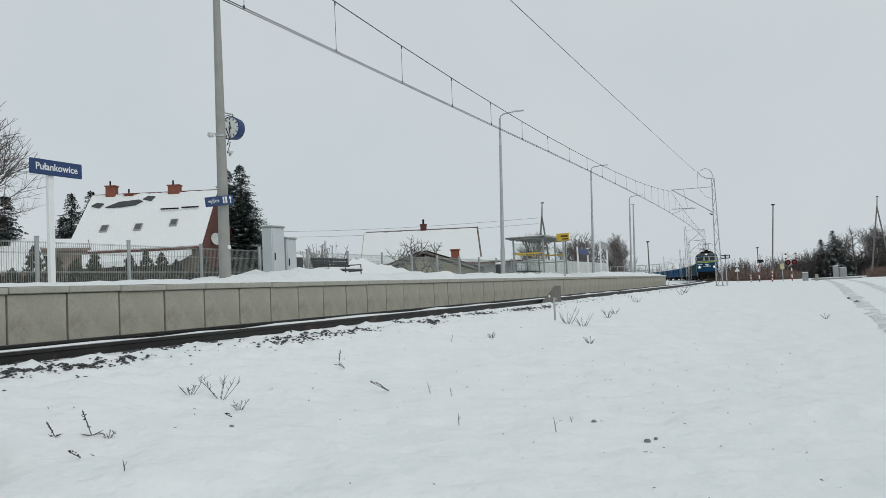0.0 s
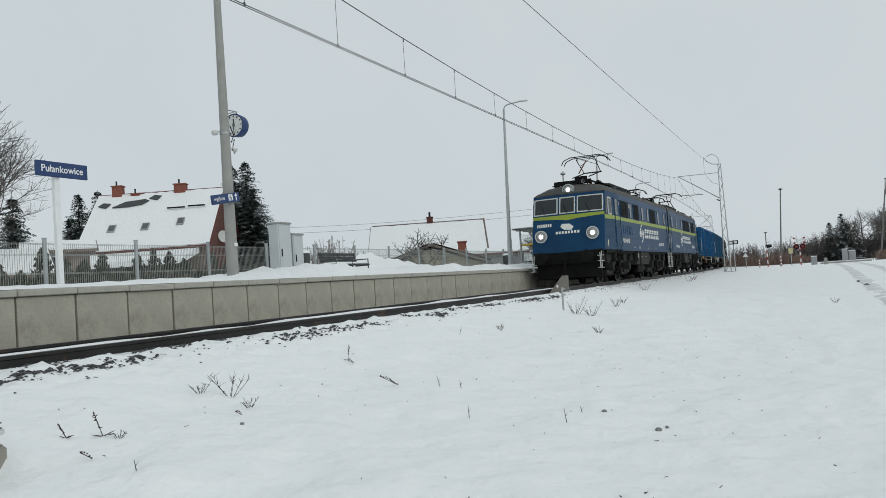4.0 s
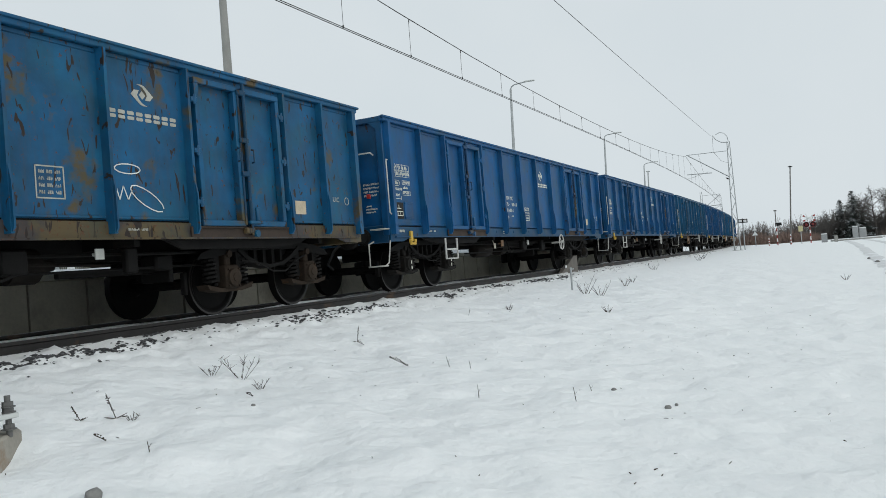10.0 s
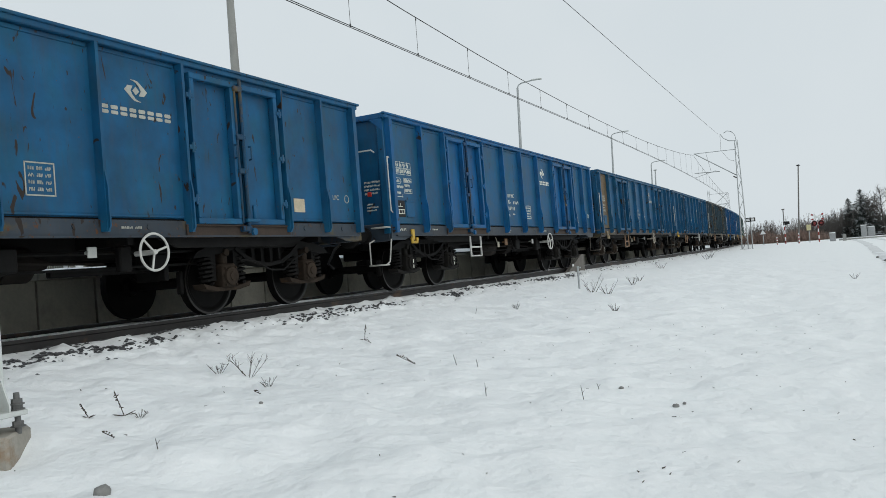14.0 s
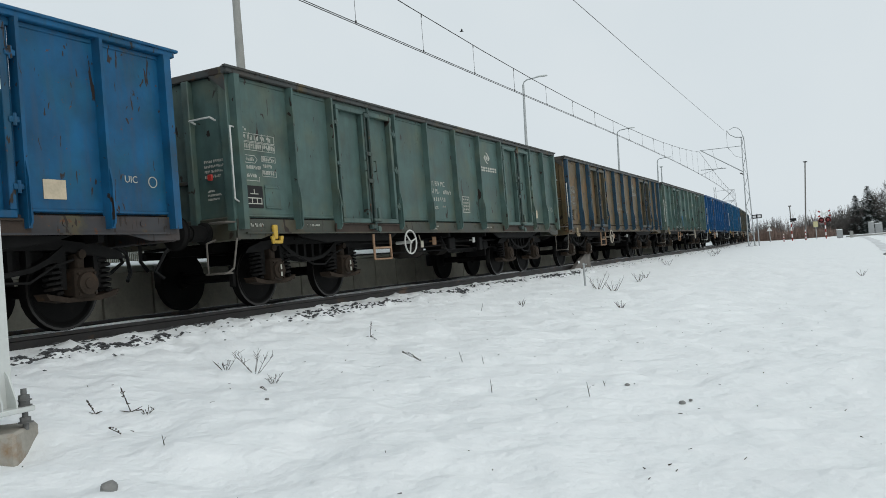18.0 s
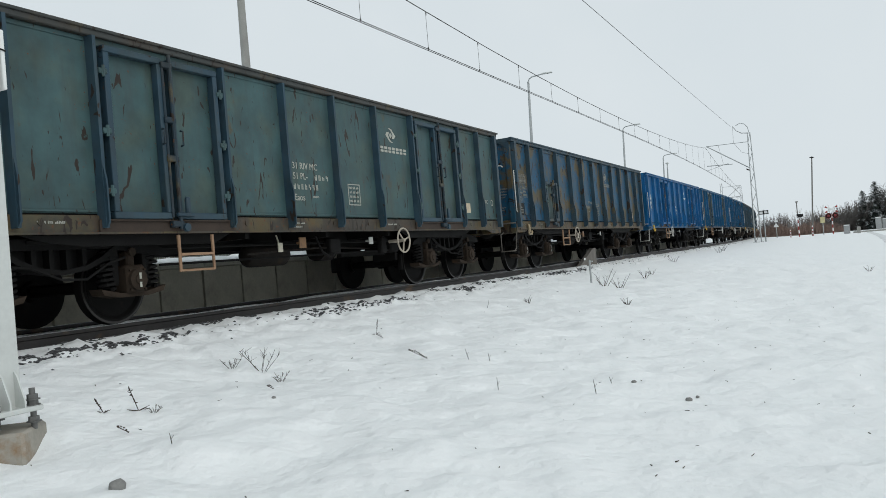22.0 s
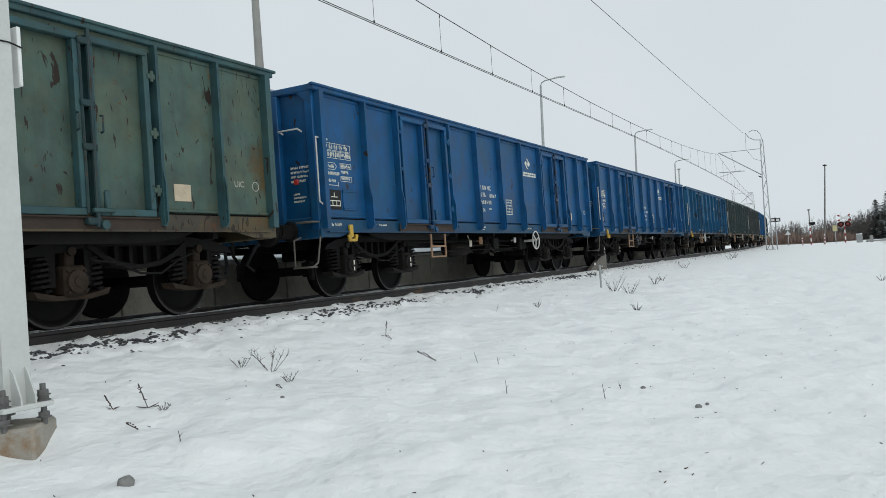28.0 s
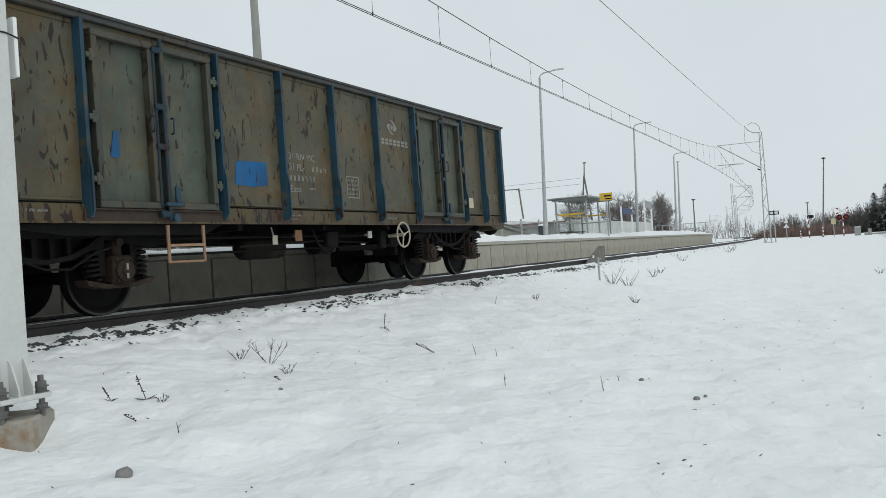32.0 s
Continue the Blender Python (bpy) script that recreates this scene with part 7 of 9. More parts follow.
def clock_mast():
    m = thing("clock_mast", "tall grey concrete mast with a round clock and exit sign", "mast", on_line(16.02, -5.0, TOP - 0.1))
    part("shaft", Mesh().cyl((0, 0, 0), (0, 0, 9.2), 0.155, 0.075, 18), POLE_CONCRETE, m)
    part("clamp", Mesh().cyl((0, 0, 3.96), (0, 0, 4.02), 0.135, n=16), GALV, m)
    # clock drum: face towards the camera side along the platform
    d = pose(0.0, 0.5, 4.26, 0, 0, 0)
    ck = part("clock", Mesh().lathe((0, 0, 0), (0, -1, 0), [(-0.13, 0.0), (-0.13, 0.28), (0.12, 0.31), (0.14, 0.305), (0.14, 0.28)], 32), BLUE_SIGN, m, "round clock in a blue drum", d)
    part("dial", Mesh().lathe((0, 0, 0), (0, -1, 0), [(0.125, 0.285), (0.13, 0.28), (0.13, 0.0)], 32), CLOCK_FACE, ck)
    tk = Mesh()
    for i in range(12):
        a = math.pi * i / 6
        tk.box(0.235 * math.sin(a), -0.133, 0.235 * math.cos(a), 0.022, 0.006, 0.05, m=Matrix.Rotation(-a, 3, "Y").inverted())
    part("hour_marks", tk, BLACK_PLATE, ck)
    part("minute_hand", Mesh().box(-0.012, -0.136, -0.1, 0.018, 0.005, 0.28, m=Matrix.Rotation(-0.12, 3, "Y")), BLACK_PLATE, ck)
    part("hour_hand", Mesh().box(0.008, -0.138, 0.065, 0.026, 0.005, 0.2, m=Matrix.Rotation(-0.12, 3, "Y")), BLACK_PLATE, ck)
    part("bracket", Mesh().tube([(0, 0.08, 4.62), (0, 0.5, 4.64), (0, 0.5, 4.58)], 0.02, 6).tube([(0, 0.08, 4.5), (0, 0.42, 4.62)], 0.015, 6), GALV, m)
    cm = part("camera_housing", Mesh().lathe((-0.08, -0.17, 4.0), (-0.3, -0.8, -0.1), [(0, 0.02), (0.02, 0.06), (0.12, 0.07), (0.15, 0.06), (0.15, 0.0)], 14), WHITE_STEEL, m)
    part("camera_arm", Mesh().tube([(0, 0, 4.03), (-0.1, -0.27, 4.03)], 0.02, 6), GALV, m)
    part("loudspeaker", Mesh().lathe((0.08, 0.14, 3.62), (0.4, 0.5, -0.5), [(0, 0.03), (0.07, 0.045), (0.13, 0.085), (0.145, 0.08)], 14), WHITE_STEEL, m)
    part("cable", Mesh().tube([(0.09, 0.1, 4.2), (0.12, 0.2, 3.95), (0.1, 0.1, 3.75), (0.12, 0.22, 3.85), (0.1, 0.12, 3.55)], 0.014, 5), BLACK_PLATE, m)
    bd = part("exit_board", Mesh().box(0, 0, 0, 0.04, 1.05, 0.24, 0.008), BLUE_SIGN, m, "blue exit sign with white writing", pose(0.18, -0.34, 2.27, 9, 0, 0))
    me = letters("wyjście", 0.135)
    me.materials.append(SIGN_WHITE)
    part("writing", me, SIGN_WHITE, bd, at=pose(0.022, -0.45, -0.03, 90, 0, 90))
    part("pictogram", Mesh().box(0.022, 0.18, 0.01, 0.005, 0.16, 0.16), SIGN_WHITE, bd)
    pg = Mesh().ring((0.026, 0.17, -0.02), (1, 0, 0), 0.036, 0.008, 12, 5).box(0.026, 0.165, 0.025, 0.004, 0.016, 0.06).box(0.026, 0.19, 0.0, 0.004, 0.06, 0.014).box(0.026, 0.165, 0.065, 0.004, 0.024, 0.02)
    part("wheelchair_figure", pg, BLUE_SIGN, bd)
    part("arrow", Mesh().box(0.022, 0.39, -0.02, 0.005, 0.03, 0.13).prism([(-0.06, 0.03), (0.06, 0.03), (0, 0.1)], lambda u, v, w: (0.022 + w, 0.39 + u, v), -0.002, 0.003), SIGN_WHITE, bd)
    part("number_plate", Mesh().box(0.155, 0, 1.12, 0.01, 0.13, 0.09, 0.003), SIGN_WHITE, m)


clock_mast()


def cabinets():
    for s, w, h, d in ((17.8, 0.58, 1.59, 0.32), (18.42, 0.48, 1.3, 0.3)):
        c = thing("electrical_cabinet", "light grey steel electrical cabinet on the platform", "cabinet", on_line(s, -4.8, TOP), "electrical cabinets")
        part("body", Mesh().box(0, 0, h / 2, d, w, h, 0.012), CABINET, c)
        part("roof", Mesh().box(0, 0, h + 0.02, d + 0.06, w + 0.06, 0.04, 0.01), FENCE, c)
        dr = part("door", Mesh().box(d / 2 + 0.008, 0, h / 2 + 0.02, 0.016, w - 0.06, h - 0.12, 0.005), CABINET, c)
        part("handle", Mesh().box(d / 2 + 0.028, -w * 0.32, h * 0.5, 0.025, 0.03, 0.2, 0.006), BLACK_PLATE, dr)
        part("snow_cap", Mesh().box(0, 0, h + 0.055, d + 0.02, w + 0.02, 0.03, 0.015), SNOW_LUMP, c)


cabinets()


def bench(s, n):
    b = thing("platform_bench", "dark grey platform bench with slatted back, snow on its seat", "bench", on_line(s, n, TOP))
    for y in (-0.95, 0, 0.95):
        part("leg_frame", Mesh().tube([(0.25, y, 0), (0.25, y, 0.42), (-0.2, y, 0.42), (-0.3, y, 0.85)], 0.025, 6).tube([(-0.2, y, 0.42), (-0.25, y, 0)], 0.025, 6).tube([(0.25, y, 0.42), (0.25, y, 0.62), (-0.22, y, 0.62)], 0.02, 6), BENCH_WOOD, b)
    for i in range(3):
        part("seat_slat", Mesh().box(0.2 - 0.15 * i, 0, 0.45, 0.12, 2.1, 0.035, 0.006), BENCH_WOOD, b)
    for i in range(3):
        part("back_slat", Mesh().box(-0.25 - 0.03 * i, 0, 0.6 + 0.1 * i, 0.035, 2.1, 0.085, 0.006), BENCH_WOOD, b)
    part("seat_snow", Mesh().box(0.06, 0, 0.5, 0.4, 2.0, 0.07, 0.03), SNOW_LUMP, b)


bench(21.25, -4.9)


def bin_(s, n):
    b = thing("litter_bin", "dark litter bin with a cap of snow", "litter bin", on_line(s, n, TOP), "litter bins")
    part("bucket", Mesh().cyl((0, 0, 0.08), (0, 0, 0.8), 0.2, 0.22, 16), BENCH_WOOD, b)
    part("snow_cap", Mesh().lathe((0, 0, 0.8), (0, 0, 1), [(0, 0.22), (0.06, 0.2), (0.1, 0.1), (0.11, 0)], 14), SNOW_LUMP, b)


bin_(18.95, -4.9)
bin_(36.6, -5.2)


def lamp_post(s, n, h, arm=0.75, turn=0):
    p = thing("platform_lamp", "tall grey steel platform lamp post with a short bracket arm", "lamp post", on_line(s, n, TOP - 0.1, turn) @ pose(0, 0, 0, 0, 1.8, 0), "platform lamps")
    part("shaft", Mesh().cyl((0, 0, 0), (0, 0, 1.6), 0.11, 0.105, 14).cyl((0, 0, 1.6), (0, 0, h), 0.09, 0.05, 12), GALV, p)
    if arm:
        part("arm", Mesh().tube([(0, 0, h), (0.05, 0, h + 0.12), (0.2, 0, h + 0.2), (arm, 0, h + 0.26)], 0.03, 8), GALV, p)
        part("lamp_head", Mesh().box(arm + 0.2, 0, h + 0.27, 0.5, 0.16, 0.06, 0.02), PALE_STEEL, p)
    else:
        part("lamp_head", Mesh().lathe((0, 0, h), (0, 0, 1), [(0, 0.05), (0.05, 0.16), (0.1, 0.18), (0.14, 0.0)], 14), PALE_STEEL, p)
    part("service_door", Mesh().box(0.105, 0, 1.0, 0.02, 0.09, 0.3, 0.004), PALE_STEEL, p)


lamp_post(35.3, -4.6, 7.8)
lamp_post(54.2, -4.6, 7.6)
lamp_post(70.2, -4.6, 7.0)
lamp_post(72.3, -4.6, 6.6, 0)


def shelter():
    sh = thing("platform_shelter", "glazed steel platform shelter with a flat snow-dusted roof", "shelter", on_line(41.3, -4.5, TOP))
    y0, y1, x0, x1, h = -2.2, 2.2, -0.8, 0.8, 2.12
    for x, y in ((x0, y0), (x0, 0), (x0, y1), (x1, y0), (x1, 0), (x1, y1)):
        part("post", Mesh().box(x, y, h / 2, 0.08, 0.08, h, 0.008), FENCE, sh)
    part("roof", Mesh().box(0, 0, h + 0.07, 2.1, 5.3, 0.03, 0.01), FENCE, sh)
    for x in (-1.05, 1.05):
        part("gutter", Mesh().box(x, 0, h + 0.05, 0.06, 5.36, 0.09, 0.015), FENCE, sh)
    for y in (-2.1, -1.05, 0, 1.05, 2.1):
        part("roof_beam", Mesh().box(0, y, h, 2.05, 0.06, 0.1, 0.01), FENCE, sh)
    part("roof_snow", Mesh().box(0, 0, h + 0.1, 1.9, 5.0, 0.025, 0.01), SNOW_LUMP, sh)
    for y in (y0 + 0.55, y0 + 1.65, y0 + 2.75, y0 + 3.85):
        g = part("glass_pane", Mesh().box(x0, y, 1.05, 0.012, 1.02, 1.75), SHELTER_GLASS, sh)
        part("warning_band", Mesh().box(x0 + 0.012, y, 1.35, 0.004, 0.9, 0.08), SIGN_YELLOW, g)
    for y in (y0, y1):
        g = part("glass_pane", Mesh().box(0, y, 1.05, 1.45, 0.012, 1.75), SHELTER_GLASS, sh)
        part("warning_band", Mesh().box(0, y - 0.012, 1.35, 1.35, 0.004, 0.08), SIGN_YELLOW, g)
        part("frame_rail", Mesh().box(0, y, 0.95, 1.6, 0.04, 0.05), FENCE, sh)
    part("frame_rail", Mesh().box(x0, 0, 0.95, 0.04, 4.4, 0.05), FENCE, sh)
    part("seat", Mesh().box(-0.65, 0, 0.47, 0.4, 3.2, 0.05, 0.01), BENCH_WOOD, sh)
    ys = thing("timetable_sign", "small yellow sign at the shelter's roof edge", "sign", on_line(37.3, -2.15, TOP + 1.96), "platform signs")
    part("plate", Mesh().box(0, 0, 0, 0.62, 0.05, 0.36, 0.01), SIGN_YELLOW, ys)
    part("bars", Mesh().box(0.08, -0.03, 0.04, 0.34, 0.008, 0.07).box(0.12, -0.03, -0.1, 0.3, 0.008, 0.05), BLACK_PLATE, ys)
    part("post", Mesh().box(0.0, 0.03, -0.95, 0.07, 0.07, 2.1), GALV, ys)


shelter()


def info_board(s, n, w, h, z, label, mat):
    b = thing("information_board", label, "sign", on_line(s, n, TOP), "information boards")
    for y in (-w / 2, w / 2):
        part("post", Mesh().box(0, y, (z + 0.3) / 2, 0.1, 0.1, z + 0.3, 0.01), SIGN_WHITE, b)
    part("board", Mesh().box(0.05, 0, z, 0.05, w - 0.1, h, 0.01), mat, b)


info_board(53.9, -5.2, 3.0, 0.4, 1.85, "blue board between two white posts", BLUE_SIGN)
info_board(61.2, -5.2, 2.6, 0.55, 2.5, "tall grey-blue board between two white posts", RELAY_GREY)


def solid_fence():
    f = thing("sheet_fence", "pale grey upright sheet fence beyond the shelter", "fence")
    pl = Mesh().box(0, 0, 0.65, 0.03, 0.94, 1.3, 0.005).data("fence_sheet", PALE_STEEL)
    for i in range(24):
        part("fence_sheet", pl, PALE_STEEL, f, at=on_line(43.5 + i, -6.0, TOP - 0.05))


solid_fence()


def end_railing():
    r = thing("platform_end_railing", "grey steel railing at the far end of the platform", "railing")
    for i in range(8):
        part("rail_post", Mesh().box(0, 0, 0.5, 0.05, 0.05, 1.0), GALV, r, at=on_line(PLAT_END - 0.3, -2.2 - 0.6 * i, TOP))
    for z in (0.55, 1.0):
        part("top_bar", Mesh().box(-4.3, 0, z, 4.3, 0.05, 0.05), GALV, r, at=on_line(PLAT_END - 0.3, 0, TOP))


end_railing()


# ---- near mast, marker, small things in the snow ----
def near_mast():
    m = thing("mast", "pale grey laced steel mast bolted to a concrete foundation", "mast", pose(3.17, 3.385, -0.68))
    part("foundation", Mesh().box(0, 0, -0.09, 0.48, 0.48, 0.6, 0.02), FOUNDATION, m, "rust-streaked concrete foundation block", pose(0.02, 0.0, 0, 0, 0, 37))
    part("base_plate", Mesh().box(0, 0, 0.335, 0.52, 0.37, 0.035, 0.006), PALE_STEEL, m)
    for sg in (-1, 1):
        chan = [(0.147, -0.1), (0.147, 0.1), (0.076, 0.1), (0.076, 0.089), (0.134, 0.089), (0.134, -0.089), (0.076, -0.089), (0.076, -0.1)]
        part("column_channel", Mesh().prism([(sg * u, v) for u, v in chan], lambda u, v, w: (u, v, w), 0.35, 7.65), PALE_STEEL, m)
    for q in (-1, 1):
        lace = Mesh()
        for i in range(16):
            a, b = (-0.1, 0.1) if i % 2 else (0.1, -0.1)
            lace.tube([(a, q * 0.086, 0.45 + 0.44 * i), (b, q * 0.086, 0.89 + 0.44 * i)], 0.012, 6)
        part("lacing", lace, PALE_STEEL, m)
    for x in (-0.2, 0.2):
        for y in (-0.145, 0.145):
            bt = part("anchor_bolt", Mesh().cyl((x, y, 0.19), (x, y, 0.47), 0.02, n=12), BOLT, m)
            for z in (0.245, 0.36, 0.396):
                part("nut", Mesh().cyl((x, y, z), (x, y, z + 0.032), 0.036, n=6).cyl((x, y, z - 0.006), (x, y, z), 0.05, n=14), BOLT, bt)
    for y in (-0.045, 0.06):
        part("gusset", Mesh().prism([(0, 0.35), (0.1, 0.35), (0.1, 0.4), (0.03, 0.57), (0, 0.6)], lambda u, v, w: (0.147 + u, y + w, v), -0.006, 0.006), PALE_STEEL, m)
    sp = part("side_plate", Mesh().box(0.1, 0.165, 2.75, 0.09, 0.03, 0.42, 0.006), SIGN_WHITE, m)
    part("band", Mesh().tube([(0.15, -0.11, 2.83), (0.155, 0.08, 2.83), (0.15, 0.18, 2.81)], 0.006, 5).lathe((0.155, -0.1, 2.83), (0, 1, 0), [(-0.02, 0.0), (-0.02, 0.02), (0.02, 0.02), (0.02, 0)], 10), BLACK_PLATE, sp)
    part("earth_cable", Mesh().tube([(0.1, -0.11, 1.4), (0.13, -0.115, 1.3), (0.13, -0.115, 1.15), (0.08, -0.11, 1.05), (0.13, -0.115, 0.9), (0.12, -0.11, 0.75)], 0.012, 6), SIGN_WHITE, m)


FOUNDATION = material("stained_foundation_concrete", (0.3, 0.28, 0.24), 0.9, 0, 0.2, 4, 40, 0.3, (0.24, 0.15, 0.08), 0.4)
near_mast()


OLD_CONCRETE = material("dark_weathered_concrete", (0.14, 0.13, 0.115), 0.9, 0, 0.25, 4, 40, 0.3)


def kilometre_marker():
    z = ground_height(2.8, 18.7)
    k = thing("track_marker", "thin grey steel post with two clips in the snow", "marker post", pose(2.8, 18.7, z))
    part("post", Mesh().cyl((0, 0, -0.1), (0, 0, 0.58), 0.024, n=10), GALV, k)
    for q in (0.4, 0.54):
        part("clip", Mesh().box(0.03, 0.02, q, 0.07, 0.06, 0.03), GALV, k)
    w = thing("concrete_marker", "weathered concrete marker wedge with a slanted edge beside the rail", "marker", on_line(23.73, 1.0, 0))
    part("wedge", Mesh().prism([(0.0, -0.25), (1.78, -0.25), (1.78, 0.40), (1.46, 0.40), (0.0, -0.1)], lambda u, v, q_: (q_, u, v), -0.12, 0.0), OLD_CONCRETE, w)
    part("plate", Mesh().box(0.006, 0.45, 0.08, 0.012, 0.14, 0.08), SIGN_WHITE, w)


kilometre_marker()
TWIG = material("dry_brown_twig", (0.05, 0.038, 0.028), 0.9, 0, 0.3)
STONE = material("grey_stone", (0.2, 0.2, 0.19), 0.9, 0, 0.25, 12, 60, 0.5)


def twig_plant(x, y, kind, seed, size=1.0):
    rng = random.Random(seed)
    z = ground_height(x, y) - 0.01
    m = Mesh()
    if kind == "bush":
        for i in range(7):
            a, l = rng.uniform(0, 6.28), rng.uniform(0.1, 0.27) * size
            a = i * 0.9 + rng.uniform(-0.3, 0.3)
            p0 = Vector((math.cos(a), math.sin(a), 0)) * (rng.uniform(0.0, 0.06) * size)
            p1 = p0 + Vector((math.cos(a) * l * 0.68, math.sin(a) * l * 0.68, l * rng.uniform(0.65, 1.1)))
            m.cyl(p0, p1, 0.003 + 0.0045 * (y > 11), 0.0015, 5)
            for j in range(3):
                t = rng.uniform(0.4, 0.95)
                q = p0.lerp(p1, t)
                m.cyl(q, q + Vector((rng.uniform(-0.05, 0.05), rng.uniform(-0.05, 0.05), rng.uniform(0.01, 0.06))) * size, 0.0025, 0.001, 4)
    elif kind == "seed":
        p0 = Vector((0, 0, 0))
        d = Vector((rng.uniform(-0.4, 0.4), rng.uniform(-0.4, 0.4), 0.5)).normalized()
        l = 0.26 * size
        m.cyl(p0, p0 + d * l, 0.004, 0.002, 5)
        for i in range(12):
            q = p0 + d * l * (0.35 + 0.65 * i / 12)
            e = Vector((rng.uniform(-1, 1), rng.uniform(-1, 1), rng.uniform(-0.6, 0.4))).normalized() * 0.022 * size
            m.cyl(q, q + e, 0.006, 0.002, 5)
        for i in range(7):
            a = rng.uniform(0, 6.28)
            e = Vector((math.cos(a) * 0.09, math.sin(a) * 0.09, rng.uniform(0.01, 0.05))) * size
            m.cyl(p0 + Vector((0, 0, 0.004)), p0 + e, 0.004, 0.002, 4)
    elif kind == "frond":
        a = rng.uniform(0, 6.28)
        d = Vector((0.76, 0.41, -0.5))
        l = 0.3 * size
        for i in range(0, 11, 1 + (seed % 2)):
            q = d * (l * i / 10 - l / 2) + Vector((0, 0, 0.02 + l * 0.25 + 0.015 * math.sin(math.pi * i / 10)))
            e = Vector((rng.uniform(-0.8, 0.8), rng.uniform(-0.8, 0.8), -0.5)).normalized() * rng.uniform(0.025, 0.045) * size
            m.cyl(q, q - e, 0.008, 0.003, 5)
        m.cyl(d * (-l / 2) + Vector((0, 0, 0.02 + l * 0.25)), d * (l / 2) + Vector((0, 0, 0.02 + l * 0.25)), 0.004, 0.003, 4)
    else:
        d = Vector((rng.uniform(-0.3, 0.3), rng.uniform(-0.3, 0.3), 1)).normalized()
        m.cyl((0, 0, 0), d * 0.17 * size, 0.004, 0.002, 5)
        m.cyl(d * 0.08 * size, d * 0.08 * size + Vector((0.02, 0.01, 0.03)), 0.002, 0.001, 4)
    tagged(part("dry_weed", m, TWIG, at=pose(x, y, z)), "dry brown weed stalks sticking out of the snow", "weed", "dry weeds")


for i, (x, y, kind, size) in enumerate((
        (3.1, 6.2, "bush", 1.25), (2.86, 6.05, "bush", 0.6), (3.4, 3.05, "bush", 0.5), (3.4, 3.05, "seed", 0.5), (3.5, 6.0, "bush", 0.5), (2.85, 8.79, "seed", 0.8), (2.95, 8.7, "frond", 0.3), (3.96, 7.87, "frond", 0.75), (5.33, 6.95, "stick", 0.8),
        (4.51, 8.05, "stick", 0.8), (4.64, 8.33, "stick", 0.6), (6.31, 6.87, "stick", 0.8), (6.28, 7.5, "stick", 0.45), (3.14, 4.28, "seed", 0.6), (3.31, 4.47, "seed", 0.95),
        (3.45, 4.5, "bush", 0.3), (3.6, 4.06, "frond", 0.32), (3.16, 18.5, "bush", 1.75), (3.4, 19.0, "bush", 1.4), (3.34, 21.93, "bush", 1.1), (3.2, 23.5, "bush", 0.9), (2.74, 12.6, "stick", 0.9), (2.96, 14.0, "bush", 0.7),
        (4.56, 15.06, "bush", 0.7), (2.74, 42.24, "bush", 1.8), (2.9, 39.5, "bush", 1.5), (8.84, 24.86, "bush", 0.8), (4.2, 3.95, "stick", 0.5), (3.7, 5.6, "frond", 0.2), (2.6, 30.0, "bush", 1.3))):
    twig_plant(x, y, kind, i * 7 + 3, size)


def pebble(x, y, r, seed, name="stone", flat=0.7):
    rng = random.Random(seed)
    m = Mesh()
    bm = bmesh.new()
    bmesh.ops.create_icosphere(bm, subdivisions=2, radius=r)
    for v in bm.verts:
        v.co *= 1 + 0.28 * noise.noise(v.co * (1.6 / r) + Vector((seed, 0, 0)))
        v.co.z *= flat
    pts = [tuple(v.co) for v in bm.verts]
    fcs = [tuple(v.index for v in f.verts) for f in bm.faces]
    bm.free()
    m.poly(pts, fcs)
    tagged(part(name, m, STONE, at=pose(x, y, ground_height(x, y) + r * 0.3, 0, 0, rng.uniform(0, 90))), "grey stone lying in the snow", "stone", "loose stones")


pebble(4.45, 3.27, 0.055, 3)
pebble(7.06, 7.12, 0.03, 5)
pebble(7.12, 7.2, 0.018, 6)
pebble(6.48, 7.55, 0.025, 8)
pebble(3.9, 5.4, 0.02, 9)
pebble(9.92, 36.22, 0.07, 12)
pebble(10.07, 33.34, 0.09, 13)


def snow_litter():
    """Twig ends, seed husks and grit lying on the snow."""
    rng = random.Random(77)
    m = Mesh()
    for i in range(150):
        x, y = rng.uniform(2.6, 8.6), 2.2 + 15 * rng.random() ** 1.5
        z = ground_height(x, y) + 0.003
        a, l = rng.uniform(0, 6.28), rng.uniform(0.008, 0.045)
        m.cyl((x, y, z), (x + l * math.cos(a), y + l * math.sin(a), z + rng.uniform(0, 0.012)), rng.uniform(0.002, 0.006), 0.002, 4)
    tagged(part("snow_litter", m, TWIG), "dark twig ends and grit scattered on the snow", "litter", kind="stuff")


snow_litter()


# ---- houses and gardens behind the platform ----
ROOF_TILE = material("red_brown_roof_tile", (0.13, 0.04, 0.03), 0.8, 0, 0.25)
OLD_BRICK = material("sooty_brick", (0.1, 0.035, 0.028), 0.9, 0, 0.25, 9, 40, 0.3)
BRICK = material("red_brick", (0.22, 0.075, 0.05), 0.9, 0, 0.25, 9, 40, 0.3)
BROWN_WOOD = material("brown_boards", (0.1, 0.04, 0.03), 0.8, 0, 0.25, 3, 30, 0.2)
PLASTER = material("ochre_plaster", (0.36, 0.33, 0.24), 0.9, 0, 0.12, 2, 30, 0.2)
SHED_WALL = material("weathered_brown_wall", (0.2, 0.165, 0.14), 0.9, 0, 0.25, 3, 30, 0.2)
HOUSE_GREY = material("grey_render", (0.33, 0.34, 0.34), 0.9, 0, 0.12, 2, 30, 0.2)
